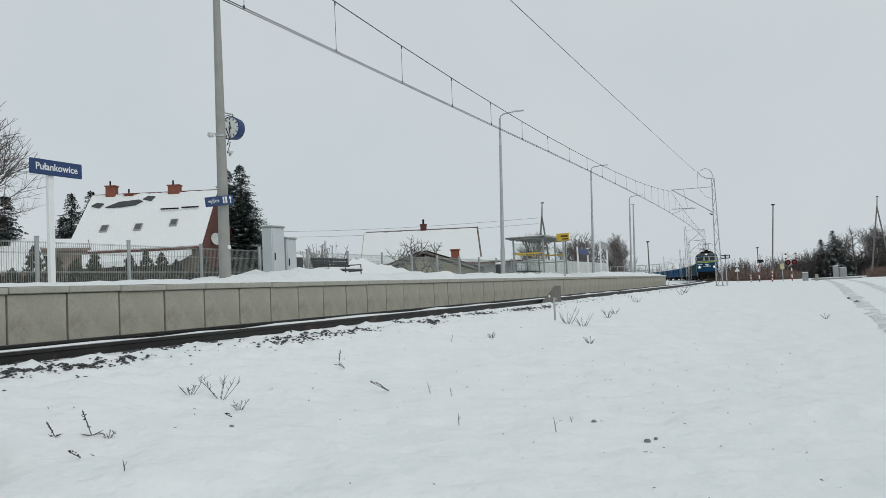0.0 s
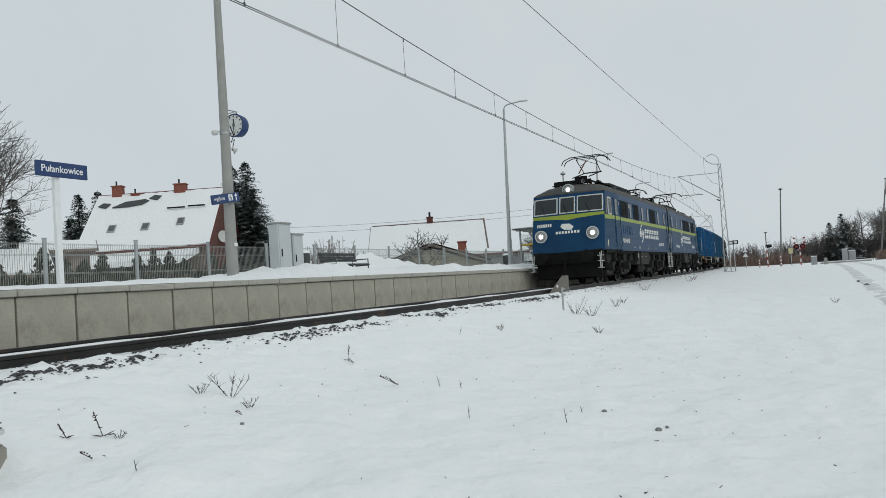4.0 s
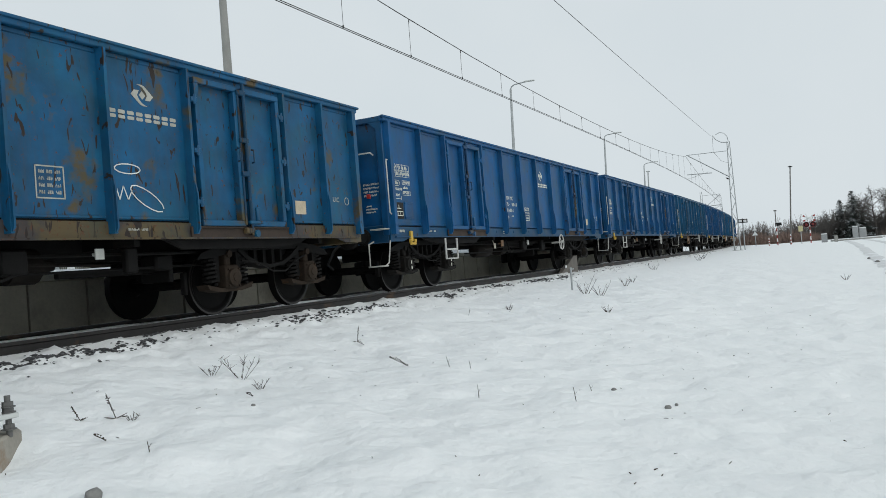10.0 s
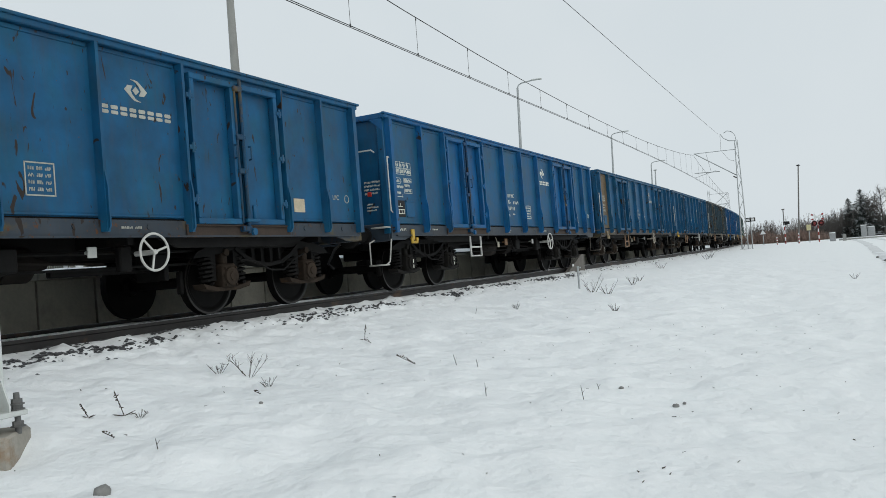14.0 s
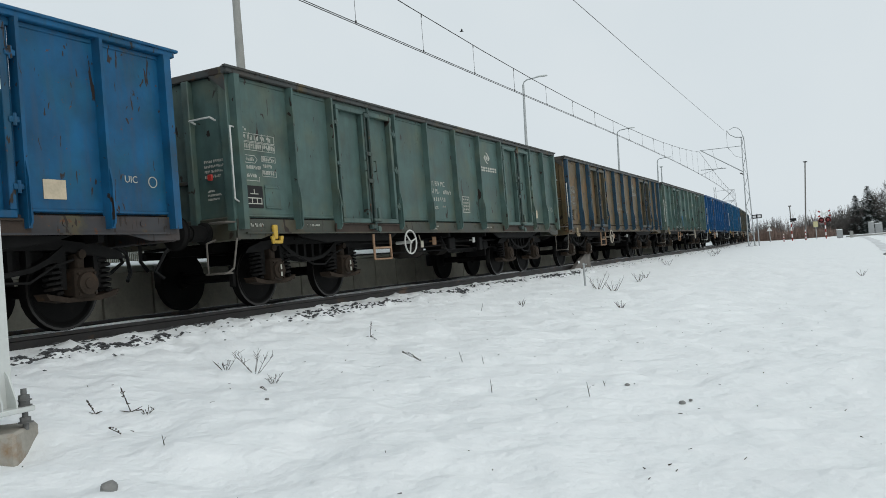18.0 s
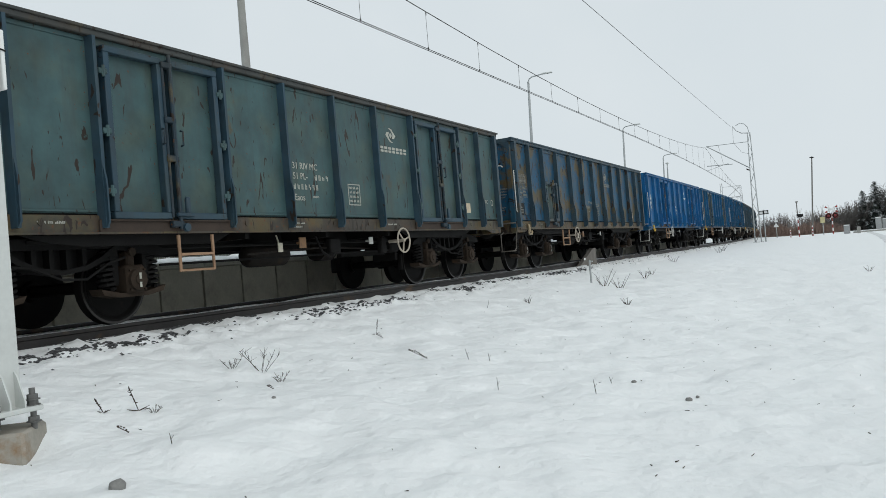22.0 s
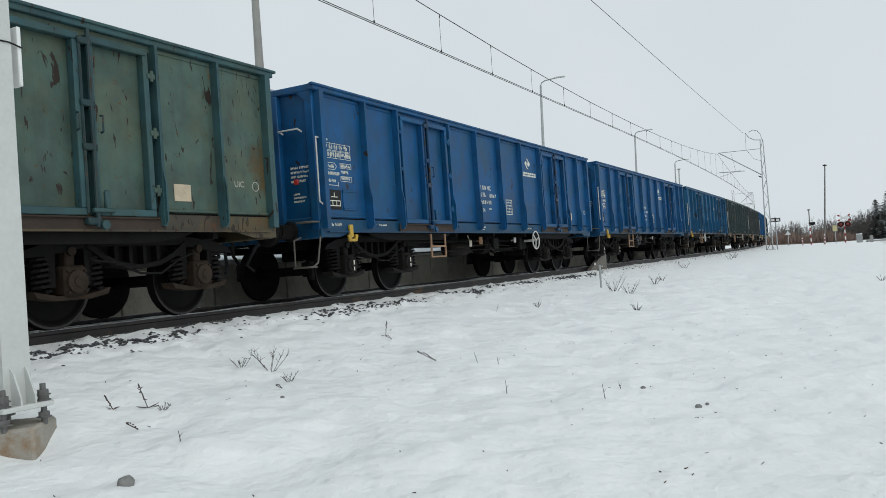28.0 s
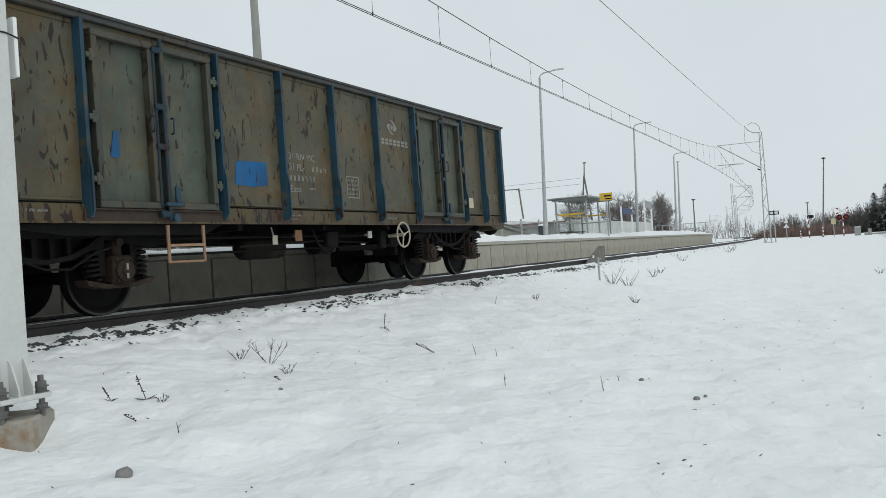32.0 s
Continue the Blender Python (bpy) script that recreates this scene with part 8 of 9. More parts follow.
BARK = material("grey_brown_bark", (0.095, 0.085, 0.078), 0.95, 0, 0.3, 6, 40, 0.4)
# far twigs: distance haze is put into this greyed, lightened colour
TWIG_FAR = material("brown_twigs", (0.19, 0.17, 0.16), 0.95, 0, 0.3)
TWIG_MID = material("grey_twigs", (0.13, 0.12, 0.112), 0.95, 0, 0.3)
BRUSH = material("reddish_brushwood", (0.28, 0.2, 0.165), 0.95, 0, 0.35)


def needle_material(name, color, snow):
    m = material(name, color, 0.8, 0, 0.35, 3, 30, 0.1)
    n, l = m.node_tree.nodes, m.node_tree.links
    b = n["Principled BSDF"]
    src = b.inputs["Base Color"].links[0].from_socket
    co = n.new("ShaderNodeTexCoord")
    t = n.new("ShaderNodeTexNoise")
    t.inputs["Scale"].default_value, t.inputs["Detail"].default_value = 1.4, 5
    l.new(co.outputs["Object"], t.inputs["Vector"])
    r = n.new("ShaderNodeMapRange")
    r.inputs["From Min"].default_value, r.inputs["From Max"].default_value = 0.66 - snow, 0.72 - snow
    l.new(t.outputs[0], r.inputs["Value"])
    mx = n.new("ShaderNodeMixRGB")
    l.new(r.outputs[0], mx.inputs[0])
    l.new(src, mx.inputs[1])
    mx.inputs[2].default_value = (0.6, 0.63, 0.65, 1)
    l.new(mx.outputs[0], b.inputs["Base Color"])
    return m


NEEDLE = needle_material("dark_spruce_needles", (0.042, 0.066, 0.054), 0.08)
NEEDLE_SNOW = needle_material("snowy_spruce_needles", (0.022, 0.036, 0.028), 0.14)
THUJA = material("dull_green_hedge", (0.085, 0.09, 0.07), 0.9, 0, 0.4, 5, 40, 0.2)


def house(name, label, x, y, turn, length, run, eave, ridge, base, wall_mat, gable_mat, chimneys=(), windows=(), edge=0.3, roof_mat=None):
    h = thing(name, label, "house", pose(x, y, base, 0, 0, turn))
    L, e, r = length / 2, eave - base, ridge - base
    inset = 0.5
    for sg in (-1, 1):
        part("wall", Mesh().box(0, sg * (run - 0.6), e / 2, length - 2 * inset, 0.25, e), wall_mat, h)
    for sg in (-1, 1):
        g = Mesh().prism([(-(run - 0.6), 0), (run - 0.6, 0), (run - 0.6, e), (0, r - 0.25), (-(run - 0.6), e)], lambda u, v, w: (sg * (L - inset) + w, u, v), -0.12, 0.12)
        gb = part("gable", g, gable_mat, h)
    for sg in (-1, 1):
        d = Vector((0, sg * run, e - r))
        nrm = Vector((0, sg * (r - e), run)).normalized()

        def slab(lo, hi, over=0.0, sg=sg):
            return lambda u, v, w: tuple(Vector((u, sg * run * v, r + (e - r) * v)) + nrm * w)
        part("roof", Mesh().prism([(-L, 0), (L, 0), (L, 1.03), (-L, 1.03)], slab(0, 1), -0.08, 0.04), roof_mat or ROOF_TILE, h)
        # snow sheet with a ragged upper edge
        sn = Mesh()
        k = 26
        pts = [(-L + 0.06 + (2 * L - 0.12) * i / k, 0.03 + 0.05 * max(0, noise.noise(Vector((i * 0.7, x, sg))))) for i in range(k + 1)]
        low = [(-L + 0.06 + (2 * L - 0.12) * i / k, 1.02 - 0.02 * abs(noise.noise(Vector((i * 0.9, y, sg))))) for i in range(k + 1)]
        put = slab(0, 1)
        v = [put(u, w, 0.12) for u, w in pts] + [put(u, w, 0.14) for u, w in low] + [put(u, w, 0.045) for u, w in pts] + [put(u, w, 0.045) for u, w in low]
        n = k + 1
        fcs = [(i, i + 1, n + i + 1, n + i) for i in range(k)] + [(n + i, n + i + 1, 3 * n + i + 1, 3 * n + i) for i in range(k)] + [(i + 1, i, 2 * n + i, 2 * n + i + 1) for i in range(k)]
        sn.poly(v, fcs)
        part("roof_snow", sn, SNOW_LUMP, h)
        if sg < 0:
            for wx, wv in windows:
                fr = part("roof_window", Mesh().prism([(wx - 0.24, wv), (wx + 0.24, wv), (wx + 0.24, wv + 0.12), (wx - 0.24, wv + 0.12)], put, 0.1, 0.2), FENCE, h)
                part("pane", Mesh().prism([(wx - 0.18, wv + 0.012), (wx + 0.18, wv + 0.012), (wx + 0.18, wv + 0.1), (wx - 0.18, wv + 0.1)], put, 0.15, 0.21), SNOW_LUMP if wv > 2 else GLASS_GREY, fr)
    for cx, cw, ch in chimneys:
        c = part("chimney", Mesh().box(cx, -0.1, r + ch / 2 - 0.3, cw, 0.6, ch + 0.6, 0.02).box(cx, -0.1, r + ch - 0.02, cw + 0.1, 0.7, 0.08), BRICK, h)
        part("flue", Mesh().cyl((cx - 0.1, -0.1, r + ch), (cx - 0.1, -0.1, r + ch + 0.35), 0.06, n=8), BLACK_PLATE, c)
    return h


h1 = house("house", "steep-roofed house under snow with red brick chimneys", -32.1, 41.5, 24.8, 8.8, 4.2, 3.95, 8.1, 0.3, SHED_WALL, BROWN_WOOD, ((-3.02, 0.66, 0.56), (1.32, 0.78, 0.42), (-1.75, 0.6, -0.04)), ((-2.45, 0.6), (-0.23, 0.6), (2.04, 0.55)))
part("satellite_dish", Mesh().lathe((4.25, -0.9, 4.3), (0.75, -0.6, 0.15), [(0, 0.0), (0.03, 0.2), (0.1, 0.42), (0.11, 0.42), (0.04, 0.2)], 18), WHITE_STEEL, h1)
part("lower_roof", Mesh().prism([(0.0, 0.0), (3.4, -0.75), (3.4, -0.4), (0.0, 0.35)], lambda u, v, w: (w, -4.1 - u, 3.15 + v), -4.3, 3.6), SNOW_LUMP, h1, "snow on the lower porch roof")
part("porch_wall", Mesh().box(-0.35, -5.4, 1.05, 7.4, 2.4, 2.1), SHED_WALL, h1)
part("snow_guard", Mesh().box(1.5, -1.8, 6.42, 1.2, 0.05, 0.1).box(2.85, -1.75, 6.47, 1.15, 0.05, 0.1), BLACK_PLATE, h1)
for o_, v_ in ((-3.6, 0.2), (-0.25, 0.1)):
    part("bare_tiles", Mesh().prism([(o_ - 0.4, v_ + 0.06), (o_ - 0.1, v_), (o_ + 0.4, v_ + 0.02), (o_ + 0.2, v_ + 0.1)], lambda u, v, w: tuple(Vector((u, -4.2 * v, 7.8 - 3.85 * v)) + Vector((0, -0.68, 0.74)) * w), 0.1, 0.16), BENCH_WOOD, h1, "patch of bare dark tiles")
part("bare_tiles", Mesh().prism([(-3.0, 0.3), (-2.2, 0.2), (-0.9, 0.17), (-0.6, 0.2), (-1.0, 0.27), (-2.0, 0.3)], lambda u, v, w: tuple(Vector((u, -4.2 * v, 7.8 - 3.85 * v)) + Vector((0, -0.68, 0.74)) * w), 0.1, 0.16), BENCH_WOOD, h1, "patch of bare dark tiles")

h2 = house("house", "long low house with a wide snow-covered roof", -20.1, 58.3, 24.8, 9.3, 4.2, 2.6, 5.36, 0.3, HOUSE_GREY, HOUSE_GREY, roof_mat=HOUSE_GREY)
part("ridge_cap", Mesh().tube([(-4.5, 0, 5.13), (4.66, 0, 5.13)], 0.045, 8), SHED_WALL, h2, "dark ridge tiles")
part("verge_board", Mesh().tube([(4.67, -4.3, 2.34), (4.67, 0, 5.16), (4.67, 4.3, 2.34)], 0.06, 6), SHED_WALL, h2, "dark verge board along the gable")
ch = part("chimney", Mesh().box(0.25, 0, 5.15, 0.5, 0.5, 0.8, 0.06).box(0.25, 0, 5.54, 0.6, 0.6, 0.1, 0.04), OLD_BRICK, h2, "sooty dark brick chimney")
part("cowl", Mesh().lathe((0.25, 0, 5.58), (0, 0, 1), [(0, 0.1), (0.3, 0.07), (0.34, 0.13), (0.44, 0.0)], 10), BLACK_PLATE, ch)
shed = house("garden_shed", "small ochre plastered shed with snow on its roof", -13.3, 44.8, 115, 4.2, 3.5, 1.55, 2.8, 0.2, PLASTER, PLASTER, (), roof_mat=SHED_WALL)
part("chimney", Mesh().box(-1.4, -1.9, 2.15, 0.5, 0.5, 1.0, 0.02).box(-1.4, -1.9, 2.64, 0.62, 0.62, 0.08, 0.01), BRICK, shed, "weathered red brick chimney")
hut = house("garden_house", "narrow brown garden house with a snowy roof", -26.3, 28.2, 52.0, 3.6, 1.3, 3.35, 3.85, 0.3, SHED_WALL, SHED_WALL, roof_mat=SHED_WALL)
wf = part("window_frame", Mesh().box(-0.4, -0.85, 2.5, 0.62, 0.06, 0.62), SIGN_WHITE, hut)
part("pane", Mesh().box(-0.4, -0.87, 2.5, 0.5, 0.05, 0.5), GLASS_CAB, wf)
house("garden_house", "small hut under thick snow", -18.9, 19.6, 60.0, 3.4, 1.7, 1.75, 2.75, 0.3, SHED_WALL, SHED_WALL, roof_mat=SHED_WALL)
house("outbuilding", "flat grey outbuilding behind the fence", -13.3, 56.0, 24.8, 4.5, 2.5, 2.3, 2.7, 0.3, HOUSE_GREY, HOUSE_GREY)


def bare_tree(x, y, height, seed, spread=0.6, mat=BARK, stout=0.022, label="leafless tree with fine bare branches", z=None, detail=5, twigs=3):
    rng = random.Random(seed)
    m, fine = Mesh(), Mesh()

    def grow(p, d, length, r, depth):
        k = 3 if depth > 2 else 2
        q = p
        for i in range(k):
            e = (d + Vector((rng.uniform(-0.2, 0.2), rng.uniform(-0.2, 0.2), rng.uniform(-0.05, 0.15)))).normalized()
            t = q + e * (length / k)
            (m if depth > 2 else fine).cyl(q, t, r * (1 - 0.3 * i / k), r * (1 - 0.3 * (i + 1) / k), 6 if depth > 3 else 3, caps=False)
            q, d = t, e
            if depth > 0 and i > 0 or depth in (1, 2):
                for j in range(twigs if depth < 3 else 2):
                    a = rng.uniform(0, 6.283)
                    side = d.orthogonal().normalized()
                    side = (Matrix.Rotation(a, 3, d) @ side)
                    nd = (d * (1 - spread) + side * spread + Vector((0, 0, 0.18))).normalized()
                    if depth > 0:
                        grow(q, nd, length * rng.uniform(0.55, 0.8), r * 0.55, depth - 1)
        if depth > 0:
            grow(q, d, length * 0.7, r * 0.65, depth - 1)

    gz = ground_height(x, y, False) if z is None else z
    t = thing("tree", label, "tree", pose(x, y, gz), "leafless trees")
    grow(Vector((0, 0, -0.1)), Vector((0, 0, 1)), height * 0.36, height * stout, detail - 1)
    for name, q in (("trunk", m), ("crown", fine)):
        me = bpy.data.meshes.new(name)
        me.from_pydata(q.v, [], q.f)
        me.materials.append(mat)
        part(name, me, mat, t)
    return t


def spruce(x, y, height, seed, mat, z=None, spread=0.34, label="dark green spruce tree"):
    rng = random.Random(seed)
    gz = ground_height(x, y, False) if z is None else z
    t = thing("spruce", label, "tree", pose(x, y, gz), "spruce trees")
    part("trunk", Mesh().cyl((0, 0, 0), (0, 0, height * 0.97), height * 0.018, 0.01, 8), BARK, t)
    v, f = [], []
    rows = int(height * 7.5)
    for i in range(rows):
        a0 = i / rows
        zz = height * (0.08 + 0.92 * a0)
        reach = height * spread * (1 - a0) ** 0.85 * rng.uniform(0.75, 1.15) + 0.06
        for j in range(14 if a0 < 0.7 else 9):
            a = rng.uniform(0, 6.283)
            l = reach * rng.uniform(0.65, 1.15)
            c, s = math.cos(a), math.sin(a)
            k = max(3, int(l / 0.13))
            for q in range(k):
                u = (q + rng.uniform(0.2, 1)) / k
                r = l * u
                pz = zz - 0.25 * l * u * u + 0.12 * l * u ** 4 + rng.uniform(-0.05, 0.05)
                w = 0.22 * (1.25 - u) + 0.07
                for sg in (-1, 1):
                    px, py = c * r, s * r
                    tx, ty = c * (r + 0.16) - sg * s * w, s * (r + 0.16) + sg * c * w
                    b = len(v)
                    v += [(px, py, pz), (px + c * 0.13, py + s * 0.13, pz - 0.02), (tx, ty, pz - rng.uniform(0.04, 0.13))]
                    f.append((b, b + 1, b + 2))
    for q in range(10):
        b = len(v)
        a = rng.uniform(0, 6.28)
        zz = height * rng.uniform(0.93, 1.0)
        v += [(0, 0, zz), (0.12 * math.cos(a), 0.12 * math.sin(a), zz - 0.02), (0.02, 0, zz + 0.12)]
        f.append((b, b + 1, b + 2))
    me = bpy.data.meshes.new("crown")
    me.from_pydata(v, [], f)
    me.materials.append(mat)
    part("crown", me, mat, t)
    return t


def thicket(name, label, places, seed, mat, per=90, leaf=0):
    """Dense leafless brush: many thin stems and twigs round each place (x, y, width, height)."""
    rng = random.Random(seed)
    v, f = [], []

    def stick(p, q, r):
        d = (q - p).normalized()
        u = d.orthogonal().normalized()
        w = d.cross(u)
        b = len(v)
        for c, s in ((1, 0), (-0.5, 0.87), (-0.5, -0.87)):
            v.append(tuple(p + (u * c + w * s) * r))
        for c, s in ((1, 0), (-0.5, 0.87), (-0.5, -0.87)):
            v.append(tuple(q + (u * c + w * s) * r * 0.4))
        f.extend([(b, b + 1, b + 4, b + 3), (b + 1, b + 2, b + 5, b + 4), (b + 2, b, b + 3, b + 5)])

    for x, y, wd, h in places:
        for i in range(per):
            px, py = x + rng.gauss(0, wd * 0.45), y + rng.gauss(0, wd * 0.3)
            p = Vector((px, py, ground_height(px, py, False)))
            top = p + Vector((rng.uniform(-0.3, 0.3) * h, rng.uniform(-0.3, 0.3) * h, h * rng.uniform(0.55, 1.05) * (1 - 0.25 * abs(px - x) / wd)))
            stick(p, top, 0.012 + 0.006 * h)
            for j in range(7):
                t = rng.uniform(0.25, 1)
                q = p.lerp(top, t)
                stick(q, q + Vector((rng.uniform(-1, 1), rng.uniform(-1, 1), rng.uniform(0.1, 1))) * 0.22 * h * (1.15 - t), 0.008 + 0.003 * h)
    me = bpy.data.meshes.new(name)
    me.from_pydata(v, [], f)
    me.materials.append(mat)
    return tagged(new(name, me), label, "bushes", kind="stuff")


bare_tree(-17.4, 16.6, 8.0, 11, 0.55, detail=6, twigs=2, stout=0.014, label="tall leafless tree with fine drooping branches")
for x, y, top, sd in ((-28.0, 27.0, 6.3, 2), (-29.2, 27.8, 5.4, 3), (-43.3, 44.0, 9.4, 4), (-43.5, 46.1, 9.8, 5), (-42.3, 42.4, 7.4, 15), (-30.0, 47.9, 10.7, 6), (-30.9, 47.5, 10.4, 7), (-28.4, 46.6, 8.4, 8)):
    spruce(x, y, top - 0.3, sd, NEEDLE)
bare_tree(-10.2, 37.9, 3.4, 21, 0.75, label="leafless old apple tree with crooked branches", detail=5, twigs=2, stout=0.028)
bare_tree(-17.0, 76.0, 6.2, 22, 0.6, TWIG_FAR, detail=5)
bare_tree(-12.6, 83.8, 6.2, 23, 0.6, TWIG_FAR, detail=5)
bare_tree(-11.2, 87.7, 6.0, 24, 0.6, TWIG_FAR, detail=5)
bare_tree(-13.4, 82.0, 5.6, 25, 0.6, TWIG_FAR, detail=5)
thicket("garden_bushes", "leafless garden bushes behind the fence", [(-16.5, 38.0, 1.5, 3.3), (-18.0, 38.6, 1.6, 2.6), (-12.6, 84.5, 1.6, 4.2), (-11.0, 88.5, 1.6, 4.2), (-9.5, 94, 3, 2.2)], 5, TWIG_FAR, 90)
spruce(-11.0, 90.0, 4.3, 31, NEEDLE)
spruce(-16.0, 78.0, 2.9, 32, NEEDLE)


def hedge():
    rng = random.Random(9)
    v, f = [], []
    for i in range(17):
        s = 12.6 + i * 0.62
        h = rng.uniform(0.45, 1.15)
        for j in range(330):
            t = rng.random()
            r = 0.42 * (1 - t) ** 0.7 * rng.uniform(0.4, 1)
            a = rng.uniform(0, 6.28)
            p = line(s, -9.2) + Vector((r * math.cos(a), r * math.sin(a), 0.45 + 0.35 + h * t))
            b = len(v)
            v += [tuple(p), tuple(p + Vector((rng.uniform(-0.05, 0.05), rng.uniform(-0.05, 0.05), 0.14))), tuple(p + Vector((rng.uniform(-0.09, 0.09), rng.uniform(-0.09, 0.09), 0.03)))]
            f.append((b, b + 1, b + 2))
    me = bpy.data.meshes.new("thuja_hedge")
    me.from_pydata(v, [], f)
    me.materials.append(THUJA)
    tagged(new("thuja_hedge", me), "dull green thuja hedge behind the fence", "hedge", kind="stuff")


hedge()

# ---- far side: level crossing, poles, woods ----
RED_WHITE = material("red_paint", (0.28, 0.03, 0.025), 0.5, 0, 0.1)
POLE_GREY = material("weathered_pole", (0.16, 0.155, 0.145), 0.9, 0, 0.2, 4, 30, 0.2)


def gz(x, y):
    return ground_height(x, y, False)


def striped_post(name, label, x, y, h, group=""):
    p = thing(name, label, "post", pose(x, y, gz(x, y)), group)
    k = 6
    for i in range(k):
        part("band", Mesh().cyl((0, 0, h * i / k), (0, 0, h * (i + 1) / k), 0.055, n=10), RED_WHITE if i % 2 == 0 else SIGN_WHITE, p)
    return p


LAMP_DARK = material("dark_red_lamp_glass", (0.2, 0.02, 0.02), 0.3)


def crossing_signal(x, y):
    p = striped_post("crossing_signal", "level crossing signal with a red and white cross and two lamps", x, y, 2.1)
    for sg in (-1, 1):
        arm = part("cross_arm", Mesh().box(0, 0, 0, 1.3, 0.04, 0.17, 0.01), SIGN_WHITE, p, at=pose(0, -0.1 - 0.03 * sg, 2.65, 0, 27 * sg, 0))
        for q in (-0.55, 0.55):
            part("red_tip", Mesh().box(q, -0.024, 0, 0.22, 0.01, 0.16), RED_WHITE, arm)
    for sg in (-1, 1):
        d = part("lamp_board", Mesh().lathe((sg * 0.32, -0.12, 1.98), (0, -1, 0), [(0, 0.0), (0, 0.3), (0.05, 0.3), (0.05, 0)], 20), BLACK_PLATE, p)
        part("lamp_rim", Mesh().ring((sg * 0.32, -0.18, 1.98), (0, 1, 0), 0.27, 0.015, 20, 5), RED_WHITE, d)
        part("lamp", Mesh().lathe((sg * 0.32, -0.17, 1.98), (0, -1, 0), [(0, 0.14), (0.04, 0.12), (0.08, 0.0)], 14), LAMP_DARK, d)


crossing_signal(7.0, 92.9)


def pole(x, y, h, label, top=True, lean=0.0):
    p = thing("lamp_pole", label, "pole", pose(x, y, gz(x, y), 0, lean, 0), "crossing poles")
    part("shaft", Mesh().cyl((0, 0, 0), (0, 0, h), 0.085, 0.06, 10), POLE_GREY, p)
    if top:
        part("lamp_head", Mesh().lathe((0, 0, h), (0, 0, 1), [(0, 0.06), (0.04, 0.22), (0.1, 0.24), (0.14, 0.08), (0.18, 0)], 12), BLACK_PLATE, p)


pole(5.05, 92.2, 8.2, "tall grey lamp pole by the level crossing", lean=4.0)
pole(-7.9, 92.5, 4.9, "grey signal pole beyond the platform")


def sign_post(name, label, x, y, h, board, mat, z):
    p = thing(name, label, "sign", pose(x, y, gz(x, y)))
    part("post", Mesh().cyl((0, 0, 0), (0, 0, h), 0.04, n=8), GALV, p)
    part("board", Mesh().prism(board, lambda u, v, w: (u, w, z + v), -0.06, -0.03), mat, p)
    return p


PALE_YELLOW = material("pale_yellow_sign", (0.55, 0.5, 0.28), 0.5)
sign_post("warning_sign", "yellow warning sign on a grey post", 6.1, 92.6, 1.9, [(-0.22, -0.3), (0.22, -0.3), (0.22, 0.3), (-0.22, 0.3)], PALE_YELLOW, 1.6)
q = sign_post("speed_sign", "white triangular sign above a second small one", 1.7, 90.6, 2.0, [(-0.28, -0.18), (0.28, -0.18), (0, 0.26)], SIGN_WHITE, 1.35)
part("second_board", Mesh().prism([(-0.22, -0.15), (0.22, -0.15), (0, 0.22)], lambda u, v, w: (u, w, 1.85 + v), -0.06, -0.03), SIGN_WHITE, q)
q = sign_post("track_sign", "black and white rectangular sign on a thin post beside the mast", 3.05, 62.0, 2.35, [(-0.34, -0.14), (0.34, -0.14), (0.34, 0.14), (-0.34, 0.14)], BLACK_PLATE, 2.15)
for sg in (-1, 1):
    part("white_field", Mesh().box(sg * 0.16, -0.07, 2.15, 0.22, 0.01, 0.16), SIGN_WHITE, q)
p = striped_post("signal_post", "red and white striped post with a black board", 3.8, 91.5, 2.2)
part("board", Mesh().prism([(-0.1, 0), (0.55, 0.12), (0.5, 0.4), (-0.1, 0.4)], lambda u, v, w: (u, w, 2.0 + v), -0.05, 0.02), BLACK_PLATE, p)
part("top_pole", Mesh().cyl((0, 0, 2.2), (0, 0, 3.7), 0.05, n=8).box(0, 0, 3.7, 0.3, 0.12, 0.12), POLE_GREY, p)
striped_post("marker_post", "short red and white striped post", 5.1, 91.6, 1.1, "striped marker posts")
striped_post("marker_post", "short red and white striped post", 3.0, 91.0, 0.8, "striped marker posts")
for x, y, w, h in ((8.3, 88.2, 0.55, 0.8), (11.3, 95.1, 0.55, 1.35), (12.0, 95.4, 0.7, 1.15)):
    c = thing("relay_cabinet", "pale grey relay cabinet beside the road", "cabinet", pose(x, y, gz(x, y)), "relay cabinets")
    part("body", Mesh().box(0, 0, h / 2, w, 0.5, h, 0.02), RELAY_GREY, c)
    part("door", Mesh().box(0, -0.26, h / 2, w - 0.1, 0.02, h - 0.15, 0.005), RELAY_GREY, c)
    part("snow_cap", Mesh().box(0, 0, h + 0.04, w, 0.5, 0.08, 0.03), SNOW_LUMP, c)
c = thing("marker_stone", "small grey concrete marker by the road", "marker", pose(9.3, 84.0, gz(9.3, 84.0)))
part("block", Mesh().box(0, 0, 0.3, 0.3, 0.25, 0.65, 0.03), POLE_CONCRETE, c)


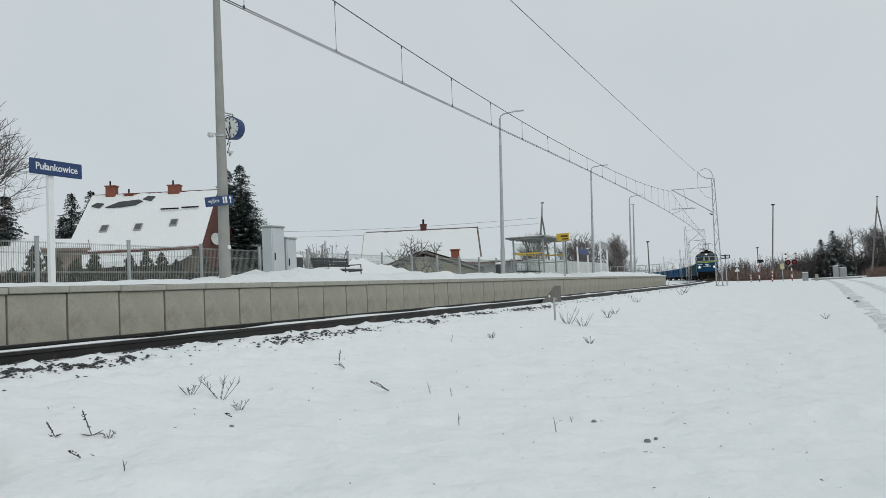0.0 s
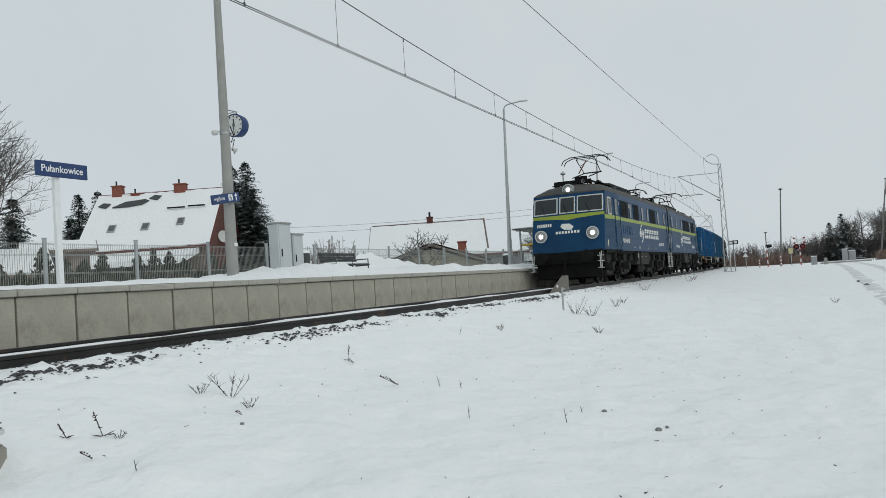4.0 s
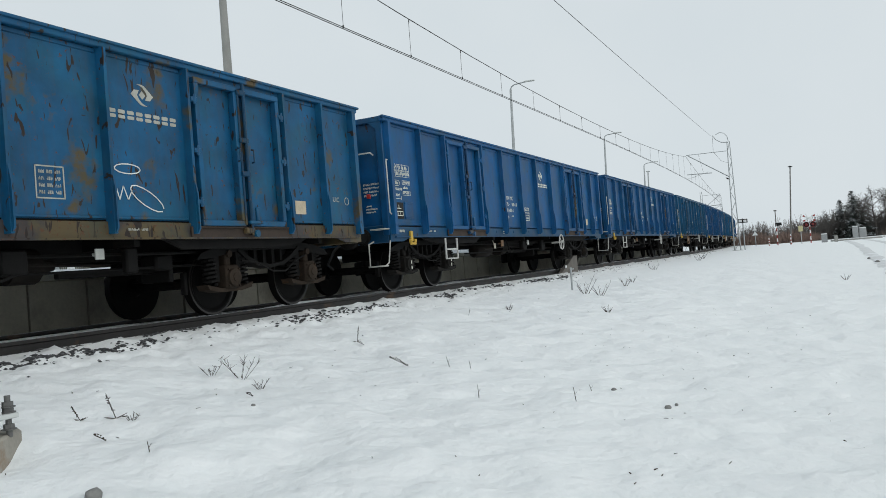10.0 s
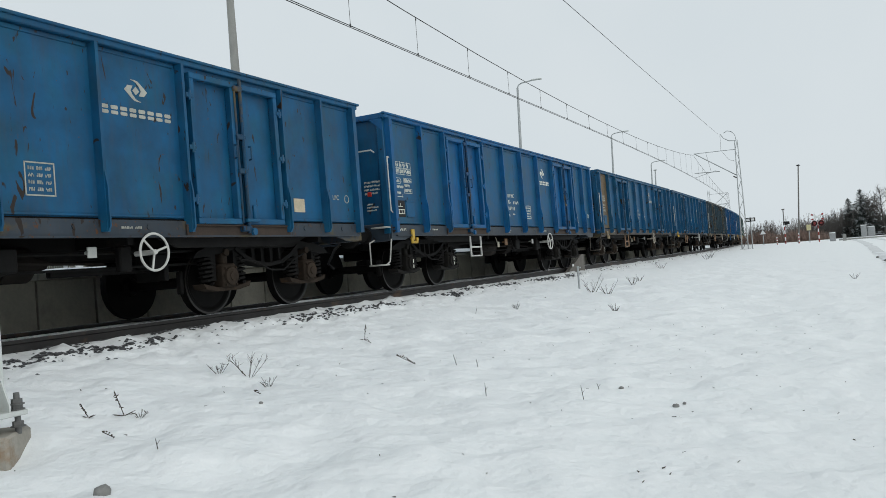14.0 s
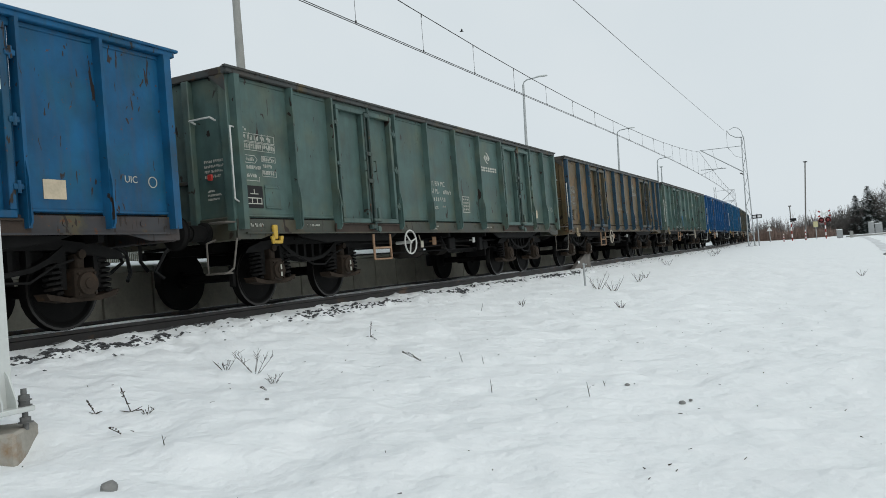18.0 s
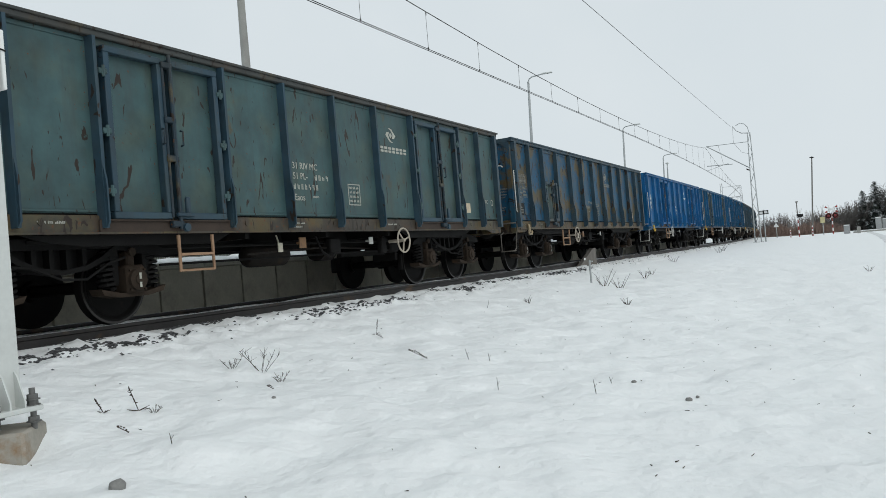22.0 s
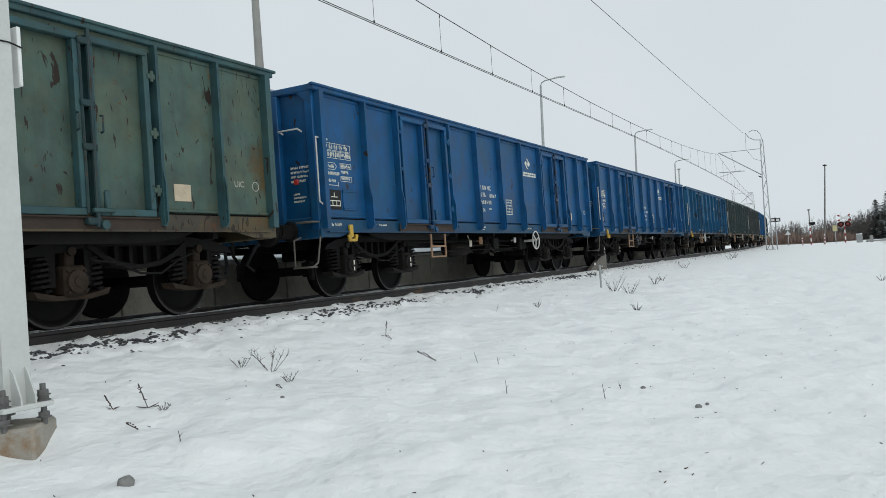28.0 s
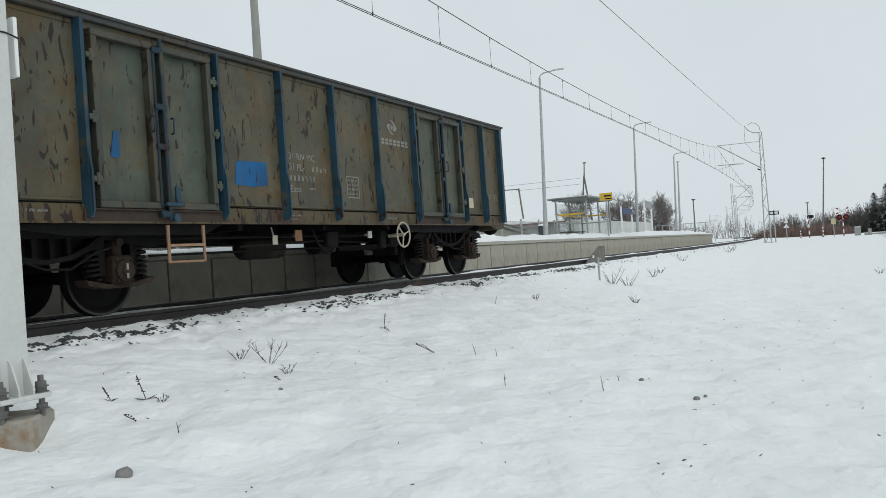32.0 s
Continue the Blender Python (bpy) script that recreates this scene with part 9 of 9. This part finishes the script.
def a_pole(x, y, h, lean=1.0):
    p = thing("utility_pole", "weathered two-legged concrete utility pole", "utility pole", pose(x, y, gz(x, y)), "utility poles")
    part("leg", Mesh().cyl((-lean, 0, 0), (0, 0, h), 0.1, 0.075, 8), POLE_GREY, p)
    part("leg", Mesh().cyl((lean, 0, 0), (0, 0, h), 0.1, 0.075, 8), POLE_GREY, p)
    part("crossarm", Mesh().box(0, 0, h * 0.55, 0.7, 0.12, 0.14), POLE_GREY, p)
    part("top_spike", Mesh().cyl((0, 0, h - 0.3), (0.1, 0, h + 1.2), 0.07, 0.05, 8).box(0.12, 0, h + 1.2, 0.3, 0.1, 0.12, 0.02), POLE_GREY, p)


a_pole(16.6, 108.0, 8.3, 1.1)
a_pole(-13.95, 71.9, 6.8, 0.8)


def power_lines():
    w = thing("power_line", "thin power wires across the gardens", "wires")
    for dz in (0.0, -0.55):
        pts = [Vector((-46, 58, 7.2 + dz)).lerp(Vector((-14.6, 72.8, 6.9 + dz)), i / 12) - Vector((0, 0, 0.5 * math.sin(math.pi * i / 12))) for i in range(13)]
        part("wire", Mesh().tube(pts, 0.012, 5), WIRE, w)


power_lines()
spruce(12.2, 128.0, 6.8, 41, NEEDLE_SNOW, spread=0.42, label="dark spruce with snow on its branches")
spruce(10.6, 127.6, 5.6, 42, NEEDLE_SNOW, spread=0.42, label="dark spruce with snow on its branches")
spruce(12.0, 125.5, 3.4, 43, NEEDLE_SNOW, spread=0.42, label="dark spruce with snow on its branches")
for x, y, h, sd in ((15.0, 128.5, 7.2, 51), (17.4, 129.0, 7.6, 52), (20.0, 130.0, 7.8, 53), (22.0, 131.0, 8.2, 54)):
    bare_tree(x, y, h, sd, 0.7, detail=6, twigs=2)
thicket("roadside_thicket", "dense dark leafless thicket along the road", [(6.9 + 1.3 * i, 126 + 0.6 * i, 1.5, (3.3, 3.8, 4.3, 4.0, 4.6, 3.9)[i % 6]) for i in range(14)], 6, TWIG_MID, 150)
thicket("low_brushwood", "low reddish brushwood beyond the level crossing", [(-3.5 + 1.1 * i, 118 + 0.5 * i, 1.6, 1.3 + 0.2 * (i % 4)) for i in range(10)], 7, BRUSH, 170)
thicket("brown_hedge", "low brown clipped hedge by the road", [(14.9 + 0.7 * i, 96.8 + 0.25 * i, 0.7, 1.15) for i in range(6)], 17, BRUSH, 160)
thicket("grey_bushes", "leafless grey bushes beyond the level crossing", [(-1.6, 122, 1.4, 3.0), (0.2, 123, 1.4, 3.4), (2.9, 124, 1.2, 2.4), (4.2, 124.5, 1.2, 3.5), (5.2, 125, 1.0, 2.9)], 8, TWIG_FAR, 110)
thicket("far_woods", "far leafless woods on the horizon", [(-170 + 9 * i, 330 + 3 * (i % 5), 9, 7 + (i % 4)) for i in range(22)] + [(-10 + 9 * i, 380, 9, 8) for i in range(14)], 9, TWIG_FAR, 40)


ROAD_Y0, ROAD_Y1 = 18.0, 92.0


def road():
    ys = [ROAD_Y0 + 0.7 * i for i in range(int((ROAD_Y1 - ROAD_Y0) / 0.7))]
    for k, (off, wd) in enumerate(((0.0, 0.6), (1.6, 0.6))):
        m = Mesh()
        for y in ys:
            x = 10.2 + off + 0.1 * noise.noise(Vector((y * 0.3, k, 0)))
            w = wd * (0.8 + 0.5 * noise.noise(Vector((y * 0.5, 5, k))))
            for q in (-0.5, -0.2, 0.2, 0.5):
                m.v.append((x + q * w, y, ground_height(x + q * w, y) + (0.006 if abs(q) > 0.4 else 0.016)))
        for i in range(len(ys) - 1):
            for q in range(3):
                m.f.append([4 * i + q, 4 * i + q + 1, 4 * i + 5 + q, 4 * i + 4 + q])
                m.s.append(True)
        tagged(part("wheel_track", m, RUT), "packed grey wheel track in the snow of the road", "road", kind="structure")


RUT = material("packed_grey_snow", (0.62, 0.63, 0.63), 0.8, 0, 0.2, 1.5, 30, 0.3, (0.76, 0.78, 0.79), 0.55)
road()


def crossing_deck():
    d = thing("crossing_deck", "low snow-edged slab where the road meets the crossing", "road", pose(11.2, 91.0, gz(11.2, 91.0), 0, 0, 8), kind="structure")
    part("slab", Mesh().box(0, 0, 0.06, 4.6, 1.2, 0.16, 0.03), POLE_CONCRETE, d)
    part("slab_snow", Mesh().box(0, 0.1, 0.16, 4.4, 1.0, 0.06, 0.02), SNOW_LUMP, d)


crossing_deck()


def bird():
    b = thing("bird", "small dark bird flying high over the train", "bird")
    part("body", Mesh().lathe((0, -0.2, 0), (0, 1, 0), [(0, 0.0), (0.05, 0.03), (0.16, 0.06), (0.28, 0.04), (0.4, 0.015), (0.42, 0)], 10), BLACK_PLATE, b)
    for sg in (-1, 1):
        part("wing", Mesh().prism([(0.0, 0.06), (sg * 0.22, 0.1), (sg * 0.45, -0.02), (sg * 0.2, -0.08), (0.0, -0.06)], lambda u, v, w: (u, v, w + abs(u) * 0.3), -0.01, 0.01), BLACK_PLATE, b)
    return b


BIRD = bird()


# ---- the train runs through ----
RUN_T = (-1, 0, 3, 6, 7, 8, 9, 10, 11, 12, 13, 14, 17, 18, 19, 20, 21, 22, 23, 24, 25, 28, 29, 30, 31, 32, 33)
RUN_D = (-154.0, -132.0, -66.0, 0, 22.03, 44.2, 66.32, 88.35, 110.4, 132.3, 154.25, 176.2, 242.5, 264.6, 286.7, 308.85, 331.05, 353.3, 375.6, 397.9, 420.25, 487.8, 510.35, 532.95, 555.55, 578.25, 601)


def run(t):
    return float(np.interp(t, RUN_T, RUN_D))


FIRST = 16.5


def ride(ob, ahead, half, turn=0):
    """Key a vehicle whose middle is that far behind the front of wagon one; its two bogies follow the bend."""
    rows = []
    for i in range(33):
        s = FIRST + ahead - run(i)
        a, b = line(s - half), line(s + half)
        c = (a + b) / 2
        rows.append((float(i), pose(c.x, c.y, 0, 0, 0, math.degrees(math.atan2(-(b.x - a.x), b.y - a.y)) + turn)))
    walk(ob, rows)


def motions():
    for w, at in zip(WAGONS, WAGON_AT):
        ride(w, at, 4.5)
    for unit, at, turn in LOCOMOTIVE:
        ride(unit, at, 4.25, turn)
    walk(BIRD, [(0.0, pose(-81.1, 79.0, 9.3, 0, 0, -63)), (14.0, pose(-41.14, 59.01, 9.32, 0, 0, -63)), (17.5, pose(-23.23, 67.65, 21.32, 0, 0, -63)), (19.0, pose(-20.0, 69.26, 22.54, 0, 0, -63)), (20.0, pose(-16.78, 70.87, 23.51, 0, 0, -63)), (32.0, pose(14.2, 86.3, 34.0, 0, 0, -63))])


motions()
